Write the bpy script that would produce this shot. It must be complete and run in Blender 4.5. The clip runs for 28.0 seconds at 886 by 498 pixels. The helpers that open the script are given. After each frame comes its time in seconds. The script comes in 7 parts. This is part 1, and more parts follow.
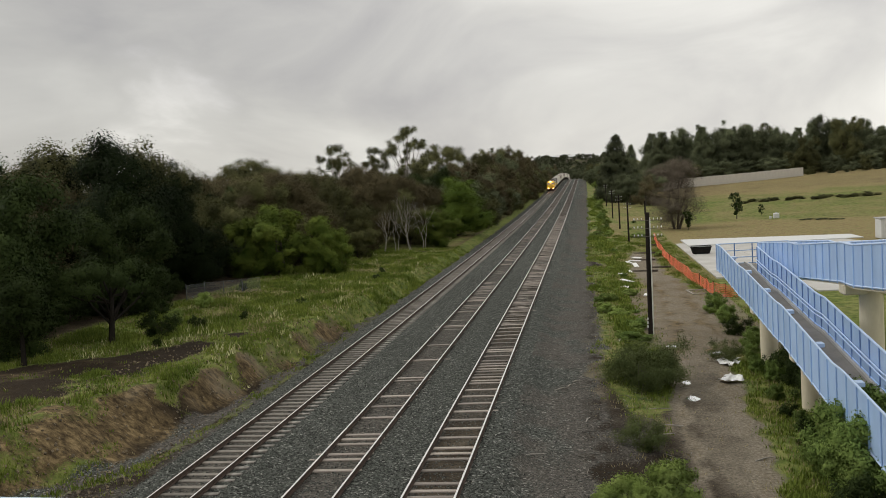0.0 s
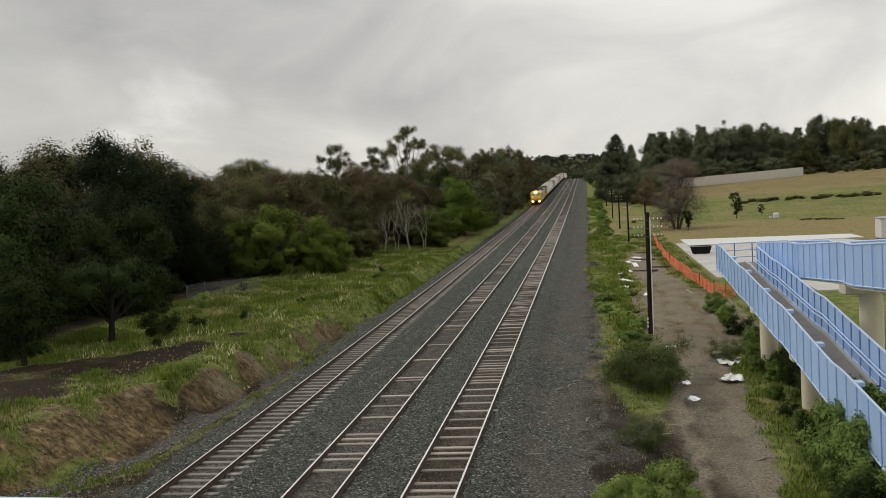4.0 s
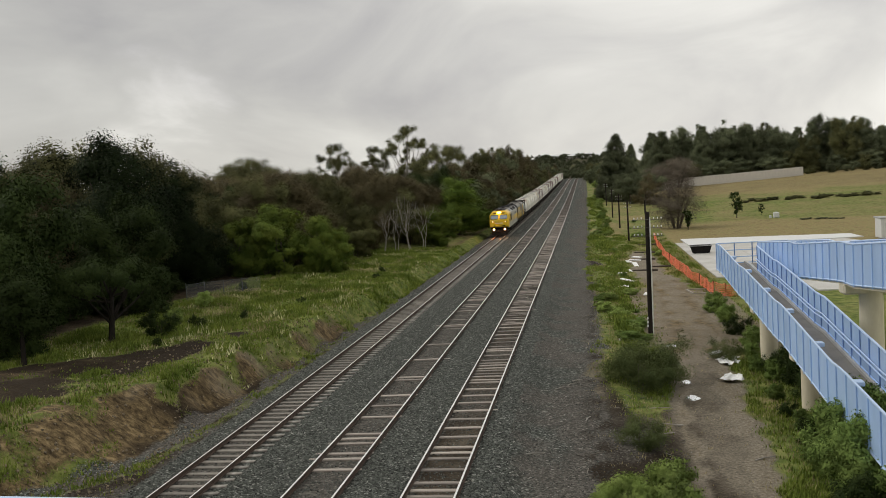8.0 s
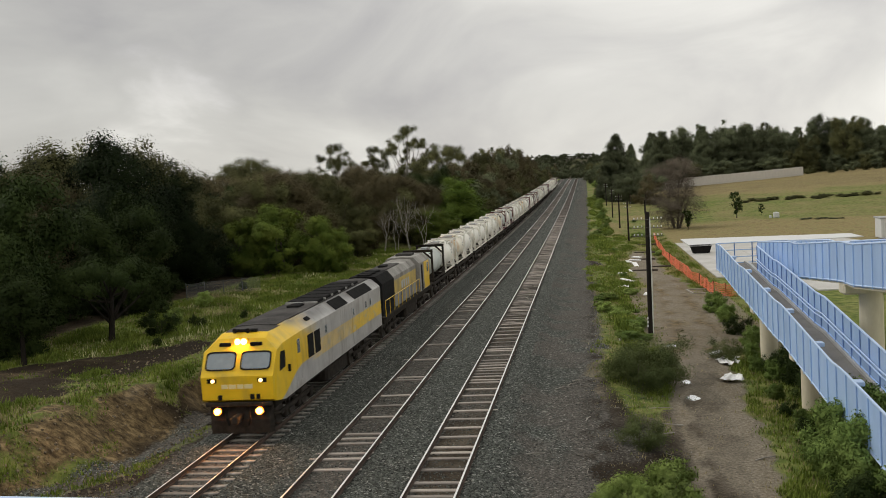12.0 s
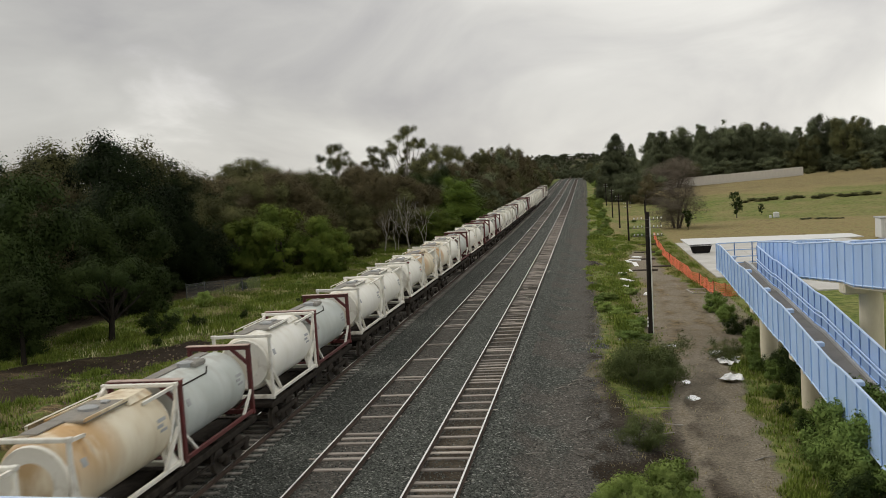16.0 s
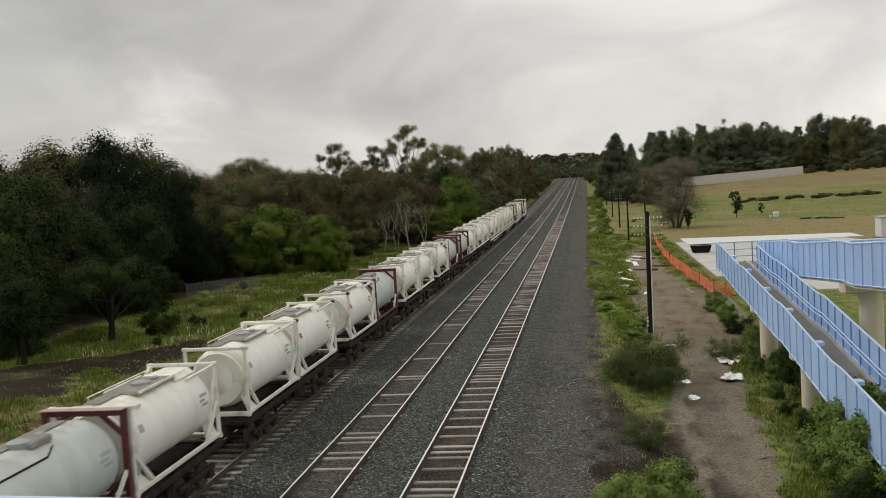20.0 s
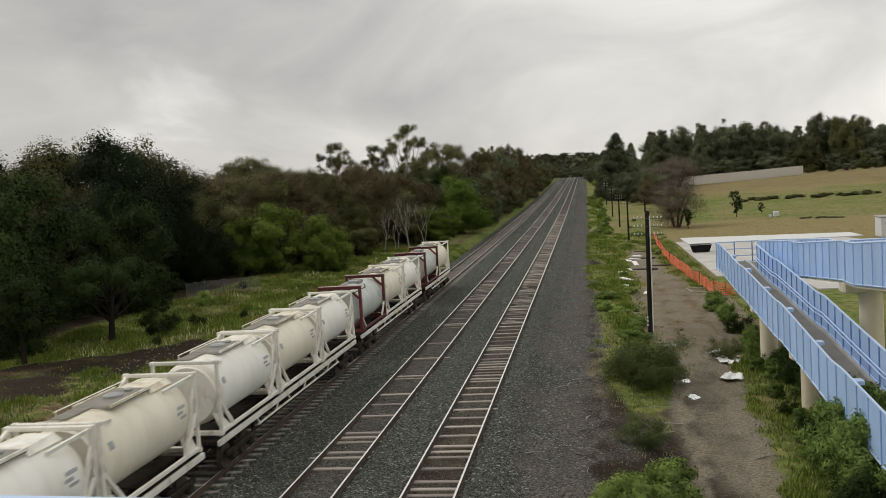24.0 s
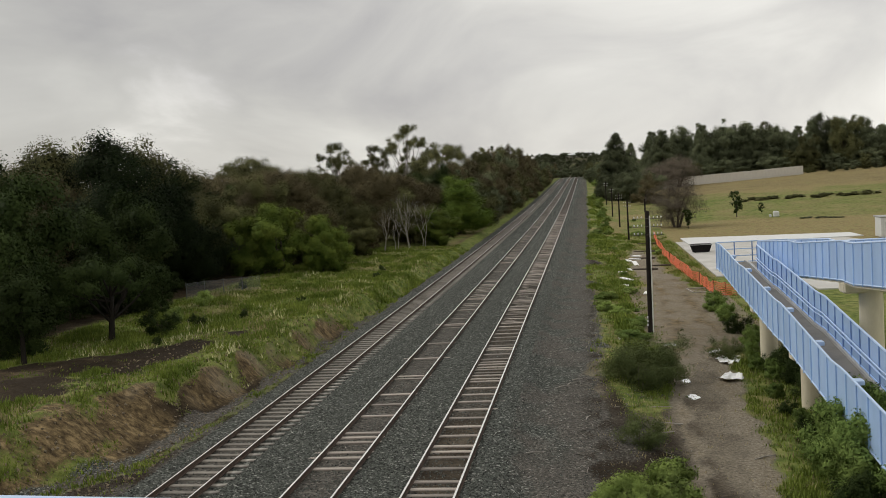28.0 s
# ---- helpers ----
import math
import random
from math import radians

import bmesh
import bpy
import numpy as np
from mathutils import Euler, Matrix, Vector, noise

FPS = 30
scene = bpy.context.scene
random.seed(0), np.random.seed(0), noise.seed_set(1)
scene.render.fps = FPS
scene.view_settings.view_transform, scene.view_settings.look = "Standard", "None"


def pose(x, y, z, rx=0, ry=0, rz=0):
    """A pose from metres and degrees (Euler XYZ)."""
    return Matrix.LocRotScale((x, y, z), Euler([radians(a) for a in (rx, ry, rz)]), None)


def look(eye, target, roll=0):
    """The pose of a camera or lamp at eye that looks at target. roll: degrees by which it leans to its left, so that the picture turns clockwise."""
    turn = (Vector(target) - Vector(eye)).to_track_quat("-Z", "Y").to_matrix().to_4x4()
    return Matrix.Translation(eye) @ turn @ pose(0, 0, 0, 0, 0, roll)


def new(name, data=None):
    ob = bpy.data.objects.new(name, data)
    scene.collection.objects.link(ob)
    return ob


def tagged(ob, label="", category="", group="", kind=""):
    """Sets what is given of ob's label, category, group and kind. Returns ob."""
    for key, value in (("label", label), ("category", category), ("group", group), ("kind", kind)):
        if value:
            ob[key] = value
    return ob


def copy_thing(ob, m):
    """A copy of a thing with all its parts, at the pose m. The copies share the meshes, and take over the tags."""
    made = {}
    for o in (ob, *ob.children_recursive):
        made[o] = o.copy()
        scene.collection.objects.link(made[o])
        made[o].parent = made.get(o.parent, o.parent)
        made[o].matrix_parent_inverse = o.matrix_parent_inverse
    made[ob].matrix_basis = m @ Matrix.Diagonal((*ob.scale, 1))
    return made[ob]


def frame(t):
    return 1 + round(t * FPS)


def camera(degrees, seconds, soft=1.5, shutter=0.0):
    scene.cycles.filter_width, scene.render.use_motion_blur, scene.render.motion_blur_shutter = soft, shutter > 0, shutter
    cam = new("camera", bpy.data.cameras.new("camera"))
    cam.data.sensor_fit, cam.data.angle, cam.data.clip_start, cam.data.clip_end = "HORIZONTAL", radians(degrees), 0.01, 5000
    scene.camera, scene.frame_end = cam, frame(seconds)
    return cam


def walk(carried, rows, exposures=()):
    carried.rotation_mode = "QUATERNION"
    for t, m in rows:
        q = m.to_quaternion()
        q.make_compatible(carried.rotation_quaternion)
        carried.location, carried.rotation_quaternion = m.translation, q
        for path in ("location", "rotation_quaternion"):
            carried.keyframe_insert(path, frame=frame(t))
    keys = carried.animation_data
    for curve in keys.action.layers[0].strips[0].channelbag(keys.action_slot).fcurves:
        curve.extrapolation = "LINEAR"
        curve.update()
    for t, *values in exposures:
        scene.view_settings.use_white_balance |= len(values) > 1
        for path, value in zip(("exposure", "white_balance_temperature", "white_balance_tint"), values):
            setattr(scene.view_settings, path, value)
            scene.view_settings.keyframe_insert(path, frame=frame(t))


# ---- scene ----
import itertools
# ================= camera =================
EYE = Vector((0.0, 0.0, 9.673))
cam = camera(51.06, 28.0, soft=0.65, shutter=0.15)


def aim(up=0.0, right=0.0):
    """The held camera, with a small drift of its aim in thousandths."""
    way = Vector((-0.15585 + right * 0.001, 0.98484, -0.07610 + up * 0.001))
    return look(EYE, EYE + way * 10, -3.596)


walk(cam, [(0.0, aim(1.8, -0.0)), (3.5, aim(1.7)), (6.0, aim(1.15)), (12.0, aim(1.1)), (16.5, aim(1.0)), (20.5, aim(0.4)), (23.5, aim(0.0)), (28.0, aim(0.0))])

# ================= world, light =================
SUN_ELEV, SUN_ROT = radians(43), radians(-78)
world = bpy.data.worlds.new("overcast_sky")
scene.world = world
world.use_nodes = True
wn, wl = world.node_tree.nodes, world.node_tree.links
wn.clear()
w_out = wn.new("ShaderNodeOutputWorld")
w_bg = wn.new("ShaderNodeBackground")
w_sky = wn.new("ShaderNodeTexSky")
w_sky.sky_type, w_sky.sun_disc = "NISHITA", False
w_sky.sun_elevation, w_sky.sun_rotation = SUN_ELEV, SUN_ROT
w_sky_dim = wn.new("ShaderNodeVectorMath")
w_sky_dim.operation = "SCALE"
w_sky_dim.inputs["Scale"].default_value = 0.06
wl.new(w_sky.outputs[0], w_sky_dim.inputs[0])
w_tc = wn.new("ShaderNodeTexCoord")
w_map = wn.new("ShaderNodeMapping")
w_map.inputs["Scale"].default_value = (2.2, 2.2, 5.0)
wl.new(w_tc.outputs["Generated"], w_map.inputs["Vector"])
w_n = wn.new("ShaderNodeTexNoise")
w_n.inputs["Scale"].default_value, w_n.inputs["Detail"].default_value, w_n.inputs["Roughness"].default_value = 1.5, 7, 0.52
w_n.inputs["Distortion"].default_value = 0.7
wl.new(w_map.outputs[0], w_n.inputs["Vector"])
w_ramp = wn.new("ShaderNodeValToRGB")
w_ramp.color_ramp.elements[0].position, w_ramp.color_ramp.elements[0].color = 0.33, (0.492, 0.476, 0.468, 1)
w_ramp.color_ramp.elements[1].position, w_ramp.color_ramp.elements[1].color = 0.66, (0.775, 0.757, 0.708, 1)
w_mid = w_ramp.color_ramp.elements.new(0.5)
w_mid.color = (0.637, 0.62, 0.585, 1)
wl.new(w_n.outputs["Fac"], w_ramp.inputs[0])
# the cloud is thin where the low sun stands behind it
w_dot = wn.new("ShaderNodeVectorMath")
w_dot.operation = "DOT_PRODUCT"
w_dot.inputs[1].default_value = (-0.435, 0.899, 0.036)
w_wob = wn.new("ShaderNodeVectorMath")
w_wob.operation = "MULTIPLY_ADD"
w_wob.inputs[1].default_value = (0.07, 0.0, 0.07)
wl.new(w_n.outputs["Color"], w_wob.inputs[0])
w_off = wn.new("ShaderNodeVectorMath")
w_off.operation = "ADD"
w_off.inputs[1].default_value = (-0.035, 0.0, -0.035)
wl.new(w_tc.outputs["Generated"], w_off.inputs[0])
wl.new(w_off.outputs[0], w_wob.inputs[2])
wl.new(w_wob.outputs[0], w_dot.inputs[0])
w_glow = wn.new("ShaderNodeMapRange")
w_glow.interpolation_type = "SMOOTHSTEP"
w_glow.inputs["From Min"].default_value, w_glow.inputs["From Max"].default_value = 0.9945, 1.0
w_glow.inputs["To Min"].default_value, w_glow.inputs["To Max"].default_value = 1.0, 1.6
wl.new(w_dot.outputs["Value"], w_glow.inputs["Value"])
# the cloud sheet is thicker and more broken on the left, thin and even on the right
w_sep = wn.new("ShaderNodeSeparateXYZ")
wl.new(w_tc.outputs["Generated"], w_sep.inputs[0])
w_side = wn.new("ShaderNodeMapRange")
w_side.interpolation_type = "SMOOTHSTEP"
w_side.inputs["From Min"].default_value, w_side.inputs["From Max"].default_value = -0.65, 0.22
w_side.inputs["To Min"].default_value, w_side.inputs["To Max"].default_value = 0.83, 1.27
wl.new(w_sep.outputs["X"], w_side.inputs["Value"])
# an overcast sky is brightest overhead
w_high = wn.new("ShaderNodeMapRange")
w_high.interpolation_type = "SMOOTHSTEP"
w_high.inputs["From Min"].default_value, w_high.inputs["From Max"].default_value = 0.28, 0.95
w_high.inputs["To Min"].default_value, w_high.inputs["To Max"].default_value = 1.0, 1.15
wl.new(w_sep.outputs["Z"], w_high.inputs["Value"])
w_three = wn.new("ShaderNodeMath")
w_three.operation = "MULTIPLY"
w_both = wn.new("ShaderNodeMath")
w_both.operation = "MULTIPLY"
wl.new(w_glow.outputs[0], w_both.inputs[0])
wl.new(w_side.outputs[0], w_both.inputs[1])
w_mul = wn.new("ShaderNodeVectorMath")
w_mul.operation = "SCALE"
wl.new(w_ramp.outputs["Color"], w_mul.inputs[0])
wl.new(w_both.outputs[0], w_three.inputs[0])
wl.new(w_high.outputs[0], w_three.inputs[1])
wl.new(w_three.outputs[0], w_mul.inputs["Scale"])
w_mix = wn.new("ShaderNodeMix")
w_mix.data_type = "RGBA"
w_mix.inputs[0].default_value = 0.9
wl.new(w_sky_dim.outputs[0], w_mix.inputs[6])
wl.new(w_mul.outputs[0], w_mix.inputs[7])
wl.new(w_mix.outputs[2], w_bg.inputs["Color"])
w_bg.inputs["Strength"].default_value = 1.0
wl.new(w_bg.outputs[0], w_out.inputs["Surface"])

sun = new("sun", bpy.data.lights.new("sun", "SUN"))
sun.data.energy, sun.data.angle, sun.data.color = 1.3, radians(28), (1.0, 0.96, 0.9)
sun.matrix_world = look((0, 0, 60), Vector((0, 0, 60)) - Vector((-0.72, 0.15, 0.68)) * 10)
scene.view_settings.exposure = 0.0


# ================= materials =================
def mat(name, a, b, scale=4.0, fine=40.0, rough=0.8, metal=0.0, bump=0.15, spread=0.0, island=0.0, dirt=None, dirt_amount=0.0, dirt_scale=1.2, streak=(1, 1, 1), alpha=1.0, coat=0.0):
    """Two base colours mixed by coarse and fine noise, with relief, dirt patches and a spread from piece to piece."""
    m = bpy.data.materials.new(name)
    m.use_nodes = True
    n, l = m.node_tree.nodes, m.node_tree.links
    bsdf = n["Principled BSDF"]
    tc = n.new("ShaderNodeTexCoord")
    mp = n.new("ShaderNodeMapping")
    mp.inputs["Scale"].default_value = streak
    l.new(tc.outputs["Object"], mp.inputs["Vector"])
    n1, n2 = n.new("ShaderNodeTexNoise"), n.new("ShaderNodeTexNoise")
    n1.inputs["Scale"].default_value, n1.inputs["Detail"].default_value = scale, 5
    n2.inputs["Scale"].default_value, n2.inputs["Detail"].default_value = fine, 3
    l.new(mp.outputs[0], n1.inputs["Vector"])
    l.new(mp.outputs[0], n2.inputs["Vector"])
    add = n.new("ShaderNodeMath")
    add.operation = "MULTIPLY_ADD"
    l.new(n2.outputs["Fac"], add.inputs[0])
    add.inputs[1].default_value = 0.5
    l.new(n1.outputs["Fac"], add.inputs[2])
    mr = n.new("ShaderNodeMapRange")
    mr.inputs["From Min"].default_value, mr.inputs["From Max"].default_value = 0.5, 1.0
    l.new(add.outputs[0], mr.inputs["Value"])
    mix = n.new("ShaderNodeMix")
    mix.data_type = "RGBA"
    mix.inputs[6].default_value, mix.inputs[7].default_value = (*a, 1), (*b, 1)
    l.new(mr.outputs[0], mix.inputs[0])
    col = mix.outputs[2]
    if dirt:
        n3 = n.new("ShaderNodeTexNoise")
        n3.inputs["Scale"].default_value, n3.inputs["Detail"].default_value = dirt_scale, 6
        l.new(mp.outputs[0], n3.inputs["Vector"])
        r3 = n.new("ShaderNodeMapRange")
        r3.inputs["From Min"].default_value, r3.inputs["From Max"].default_value = 0.5, 0.72
        r3.inputs["To Max"].default_value = dirt_amount
        l.new(n3.outputs["Fac"], r3.inputs["Value"])
        mx = n.new("ShaderNodeMix")
        mx.data_type = "RGBA"
        l.new(r3.outputs[0], mx.inputs[0])
        l.new(col, mx.inputs[6])
        mx.inputs[7].default_value = (*dirt, 1)
        col = mx.outputs[2]
    for amount, src in ((spread, "ShaderNodeObjectInfo"), (island, "ShaderNodeNewGeometry")):
        if amount:
            oi = n.new(src)
            r = n.new("ShaderNodeMapRange")
            r.inputs["To Min"].default_value, r.inputs["To Max"].default_value = 1 - amount, 1 + amount
            l.new(oi.outputs["Random" if src == "ShaderNodeObjectInfo" else "Random Per Island"], r.inputs["Value"])
            vm = n.new("ShaderNodeVectorMath")
            vm.operation = "SCALE"
            l.new(col, vm.inputs[0])
            l.new(r.outputs[0], vm.inputs["Scale"])
            col = vm.outputs[0]
    l.new(col, bsdf.inputs["Base Color"])
    bsdf.inputs["Roughness"].default_value, bsdf.inputs["Metallic"].default_value = rough, metal
    bsdf.inputs["Coat Weight"].default_value = coat
    bsdf.inputs["Alpha"].default_value = alpha
    if bump:
        bp = n.new("ShaderNodeBump")
        bp.inputs["Strength"].default_value, bp.inputs["Distance"].default_value = bump, 0.03
        l.new(add.outputs[0], bp.inputs["Height"])
        l.new(bp.outputs[0], bsdf.inputs["Normal"])
    return m


def painted(name, grow):
    """A material whose colour is worked out by grow(tools), from the place on the thing itself."""
    m = bpy.data.materials.new(name)
    m.use_nodes = True
    n, l = m.node_tree.nodes, m.node_tree.links
    bsdf = n["Principled BSDF"]
    tc, sep = n.new("ShaderNodeTexCoord"), n.new("ShaderNodeSeparateXYZ")
    l.new(tc.outputs["Object"], sep.inputs[0])
    info = n.new("ShaderNodeObjectInfo")
    shift = n.new("ShaderNodeVectorMath")
    shift.operation = "SCALE"
    shift.inputs[0].default_value = (31.0, 47.0, 19.0)
    l.new(info.outputs["Random"], shift.inputs["Scale"])
    moved = n.new("ShaderNodeVectorMath")
    moved.operation = "ADD"
    l.new(tc.outputs["Object"], moved.inputs[0])
    l.new(shift.outputs[0], moved.inputs[1])

    def cloud(scale, stretch=(1, 1, 1), detail=5):
        mp, t = n.new("ShaderNodeMapping"), n.new("ShaderNodeTexNoise")
        mp.inputs["Scale"].default_value = stretch
        t.inputs["Scale"].default_value, t.inputs["Detail"].default_value = scale, detail
        l.new(moved.outputs[0], mp.inputs["Vector"])
        l.new(mp.outputs[0], t.inputs["Vector"])
        return t.outputs["Fac"]

    def rise(src, lo, hi, a=0.0, b=1.0):
        r = n.new("ShaderNodeMapRange")
        r.interpolation_type = "SMOOTHSTEP"
        for key, v in (("From Min", lo), ("From Max", hi), ("To Min", a), ("To Max", b)):
            r.inputs[key].default_value = v
        l.new(src, r.inputs["Value"])
        return r.outputs[0]

    def maths(kind, a, b):
        k = n.new("ShaderNodeMath")
        k.operation = kind
        for i, v in enumerate((a, b)):
            if isinstance(v, (int, float)):
                k.inputs[i].default_value = v
            else:
                l.new(v, k.inputs[i])
        return k.outputs[0]

    def lay(under, over, amount):
        x = n.new("ShaderNodeMix")
        x.data_type = "RGBA"
        for i, v in ((6, under), (7, over)):
            if isinstance(v, tuple):
                x.inputs[i].default_value = (*v, 1)
            else:
                l.new(v, x.inputs[i])
        l.new(amount, x.inputs[0])
        return x.outputs[2]

    colour, rough = grow(sep.outputs["X"], sep.outputs["Y"], sep.outputs["Z"], cloud, rise, maths, lay)
    l.new(colour, bsdf.inputs["Base Color"])
    bsdf.inputs["Roughness"].default_value = rough
    bp = n.new("ShaderNodeBump")
    bp.inputs["Strength"].default_value, bp.inputs["Distance"].default_value = 0.04, 0.03
    l.new(cloud(14), bp.inputs["Height"])
    l.new(bp.outputs[0], bsdf.inputs["Normal"])
    return m


def tank_paint(name, a, b, grime, rust=0.0, soil=1.0):
    """Tank paint with runs down the sides, grime by the end frames and on the top, and rust where the hatch leaks."""
    def grow(x, y, z, cloud, rise, maths, lay):
        c = lay(a, b, rise(cloud(0.9), 0.3, 0.7))
        runs = rise(cloud(1.5, (0.7, 1.5, 0.3)), 0.46, 0.78, 0.0, 0.34 * soil)
        c = lay(c, grime, maths("MULTIPLY", runs, rise(z, 0.4, 2.3, 0.5, 1.0)))
        ends = rise(maths("ABSOLUTE", maths("SUBTRACT", y, 3.03), 0.0), 2.2, 2.7)
        c = lay(c, grime, maths("MULTIPLY", ends, rise(cloud(1.3, (1, 1, 0.5)), 0.36, 0.66, 0.0, 0.8 * soil)))
        c = lay(c, grime, maths("MULTIPLY", rise(z, 2.15, 2.5), rise(cloud(2.2), 0.4, 0.65, 0.0, 0.7 * soil)))
        if rust:
            spot = maths("MULTIPLY", rise(maths("ABSOLUTE", maths("SUBTRACT", y, 1.4), 0.0), 0.4, 1.7, 1.0, 0.0), rise(z, 0.5, 2.1))
            c = lay(c, (0.52, 0.29, 0.09), maths("MULTIPLY", spot, rise(cloud(1.2, (1, 1.3, 0.4)), 0.32, 0.54, 0.0, rust)))
            c = lay(c, (0.25, 0.13, 0.05), maths("MULTIPLY", spot, rise(cloud(3.5, (1, 2, 0.3)), 0.58, 0.75, 0.0, rust * 0.6)))
        return c, 0.5
    return painted(name, grow)


def loco_paint():
    """Yellow cab fading into dusty grey along the body, with a worn yellow stripe towards the rear."""
    def grow(x, y, z, cloud, rise, maths, lay):
        wear = cloud(1.1, (1, 0.6, 1.4))
        grey = lay((0.4, 0.392, 0.375), (0.5, 0.49, 0.465), rise(wear, 0.3, 0.7))
        grey = lay(grey, (0.19, 0.17, 0.14), rise(cloud(1.4, (1, 2.4, 0.3)), 0.5, 0.75, 0.0, 0.5))
        foot = rise(y, 0.0, 3.4, 1.35, 2.2)
        above = rise(maths("SUBTRACT", z, foot), -0.04, 0.06)
        wavy = maths("ADD", y, maths("MULTIPLY", maths("SUBTRACT", wear, 0.5), 3.0))
        fade = maths("ADD", wavy, maths("MULTIPLY", rise(z, 2.3, 4.0), 1.6))
        cab = maths("MULTIPLY", above, rise(fade, 3.6, 7.6, 1.0, 0.0))
        band = maths("MULTIPLY", rise(z, 1.98, 2.04), rise(z, 2.74, 2.8, 1.0, 0.0))
        band = maths("MULTIPLY", band, maths("ADD", rise(wavy, 4.5, 6.5, 0.0, 0.5), rise(wavy, 11.0, 13.5, 0.0, 0.42)))
        band = maths("MULTIPLY", band, rise(cloud(2.0, (1, 0.7, 1.5)), 0.28, 0.55, 0.45, 1.0))
        yellow = lay((0.84, 0.53, 0.008), (0.9, 0.6, 0.016), rise(wear, 0.3, 0.7))
        yellow = lay(yellow, (0.42, 0.29, 0.06), rise(cloud(1.5, (1, 2, 0.4)), 0.55, 0.8, 0.0, 0.4))
        both = lay(grey, yellow, maths("MAXIMUM", cab, band))
        soot = maths("MULTIPLY", rise(maths("ADD", z, maths("MULTIPLY", rise(y, 2.0, 6.0), 0.25)), 3.75, 4.3), rise(wear, 0.25, 0.6, 0.35, 0.95))
        both = lay(both, (0.05, 0.046, 0.042), maths("MULTIPLY", soot, rise(y, 1.2, 3.5)))
        return lay(both, (0.16, 0.13, 0.09), rise(cloud(1.3, (1, 1.2, 0.6)), 0.48, 0.8, 0.0, 0.45)), 0.4
    return painted("yellow_and_grey_locomotive_paint", grow)


def glow(name, colour, strength):
    m = bpy.data.materials.new(name)
    m.use_nodes = True
    b = m.node_tree.nodes["Principled BSDF"]
    b.inputs["Base Color"].default_value = (*colour, 1)
    b.inputs["Emission Color"].default_value = (*colour, 1)
    b.inputs["Emission Strength"].default_value = strength
    return m


def leafy(name, a, b, island=0.12, spread=0.3, through_light=0.14):
    m = mat(name, a, b, scale=0.5, fine=6, rough=0.65, bump=0, island=island, spread=spread)
    n, l = m.node_tree.nodes, m.node_tree.links
    bsdf = n["Principled BSDF"]
    tr, ms = n.new("ShaderNodeBsdfTranslucent"), n.new("ShaderNodeMixShader")
    l.new(bsdf.inputs["Base Color"].links[0].from_socket, tr.inputs["Color"])
    ms.inputs[0].default_value = through_light
    l.new(bsdf.outputs[0], ms.inputs[1])
    l.new(tr.outputs[0], ms.inputs[2])
    l.new(ms.outputs[0], n["Material Output"].inputs["Surface"])
    bsdf.inputs["Specular IOR Level"].default_value = 0.04
    return m


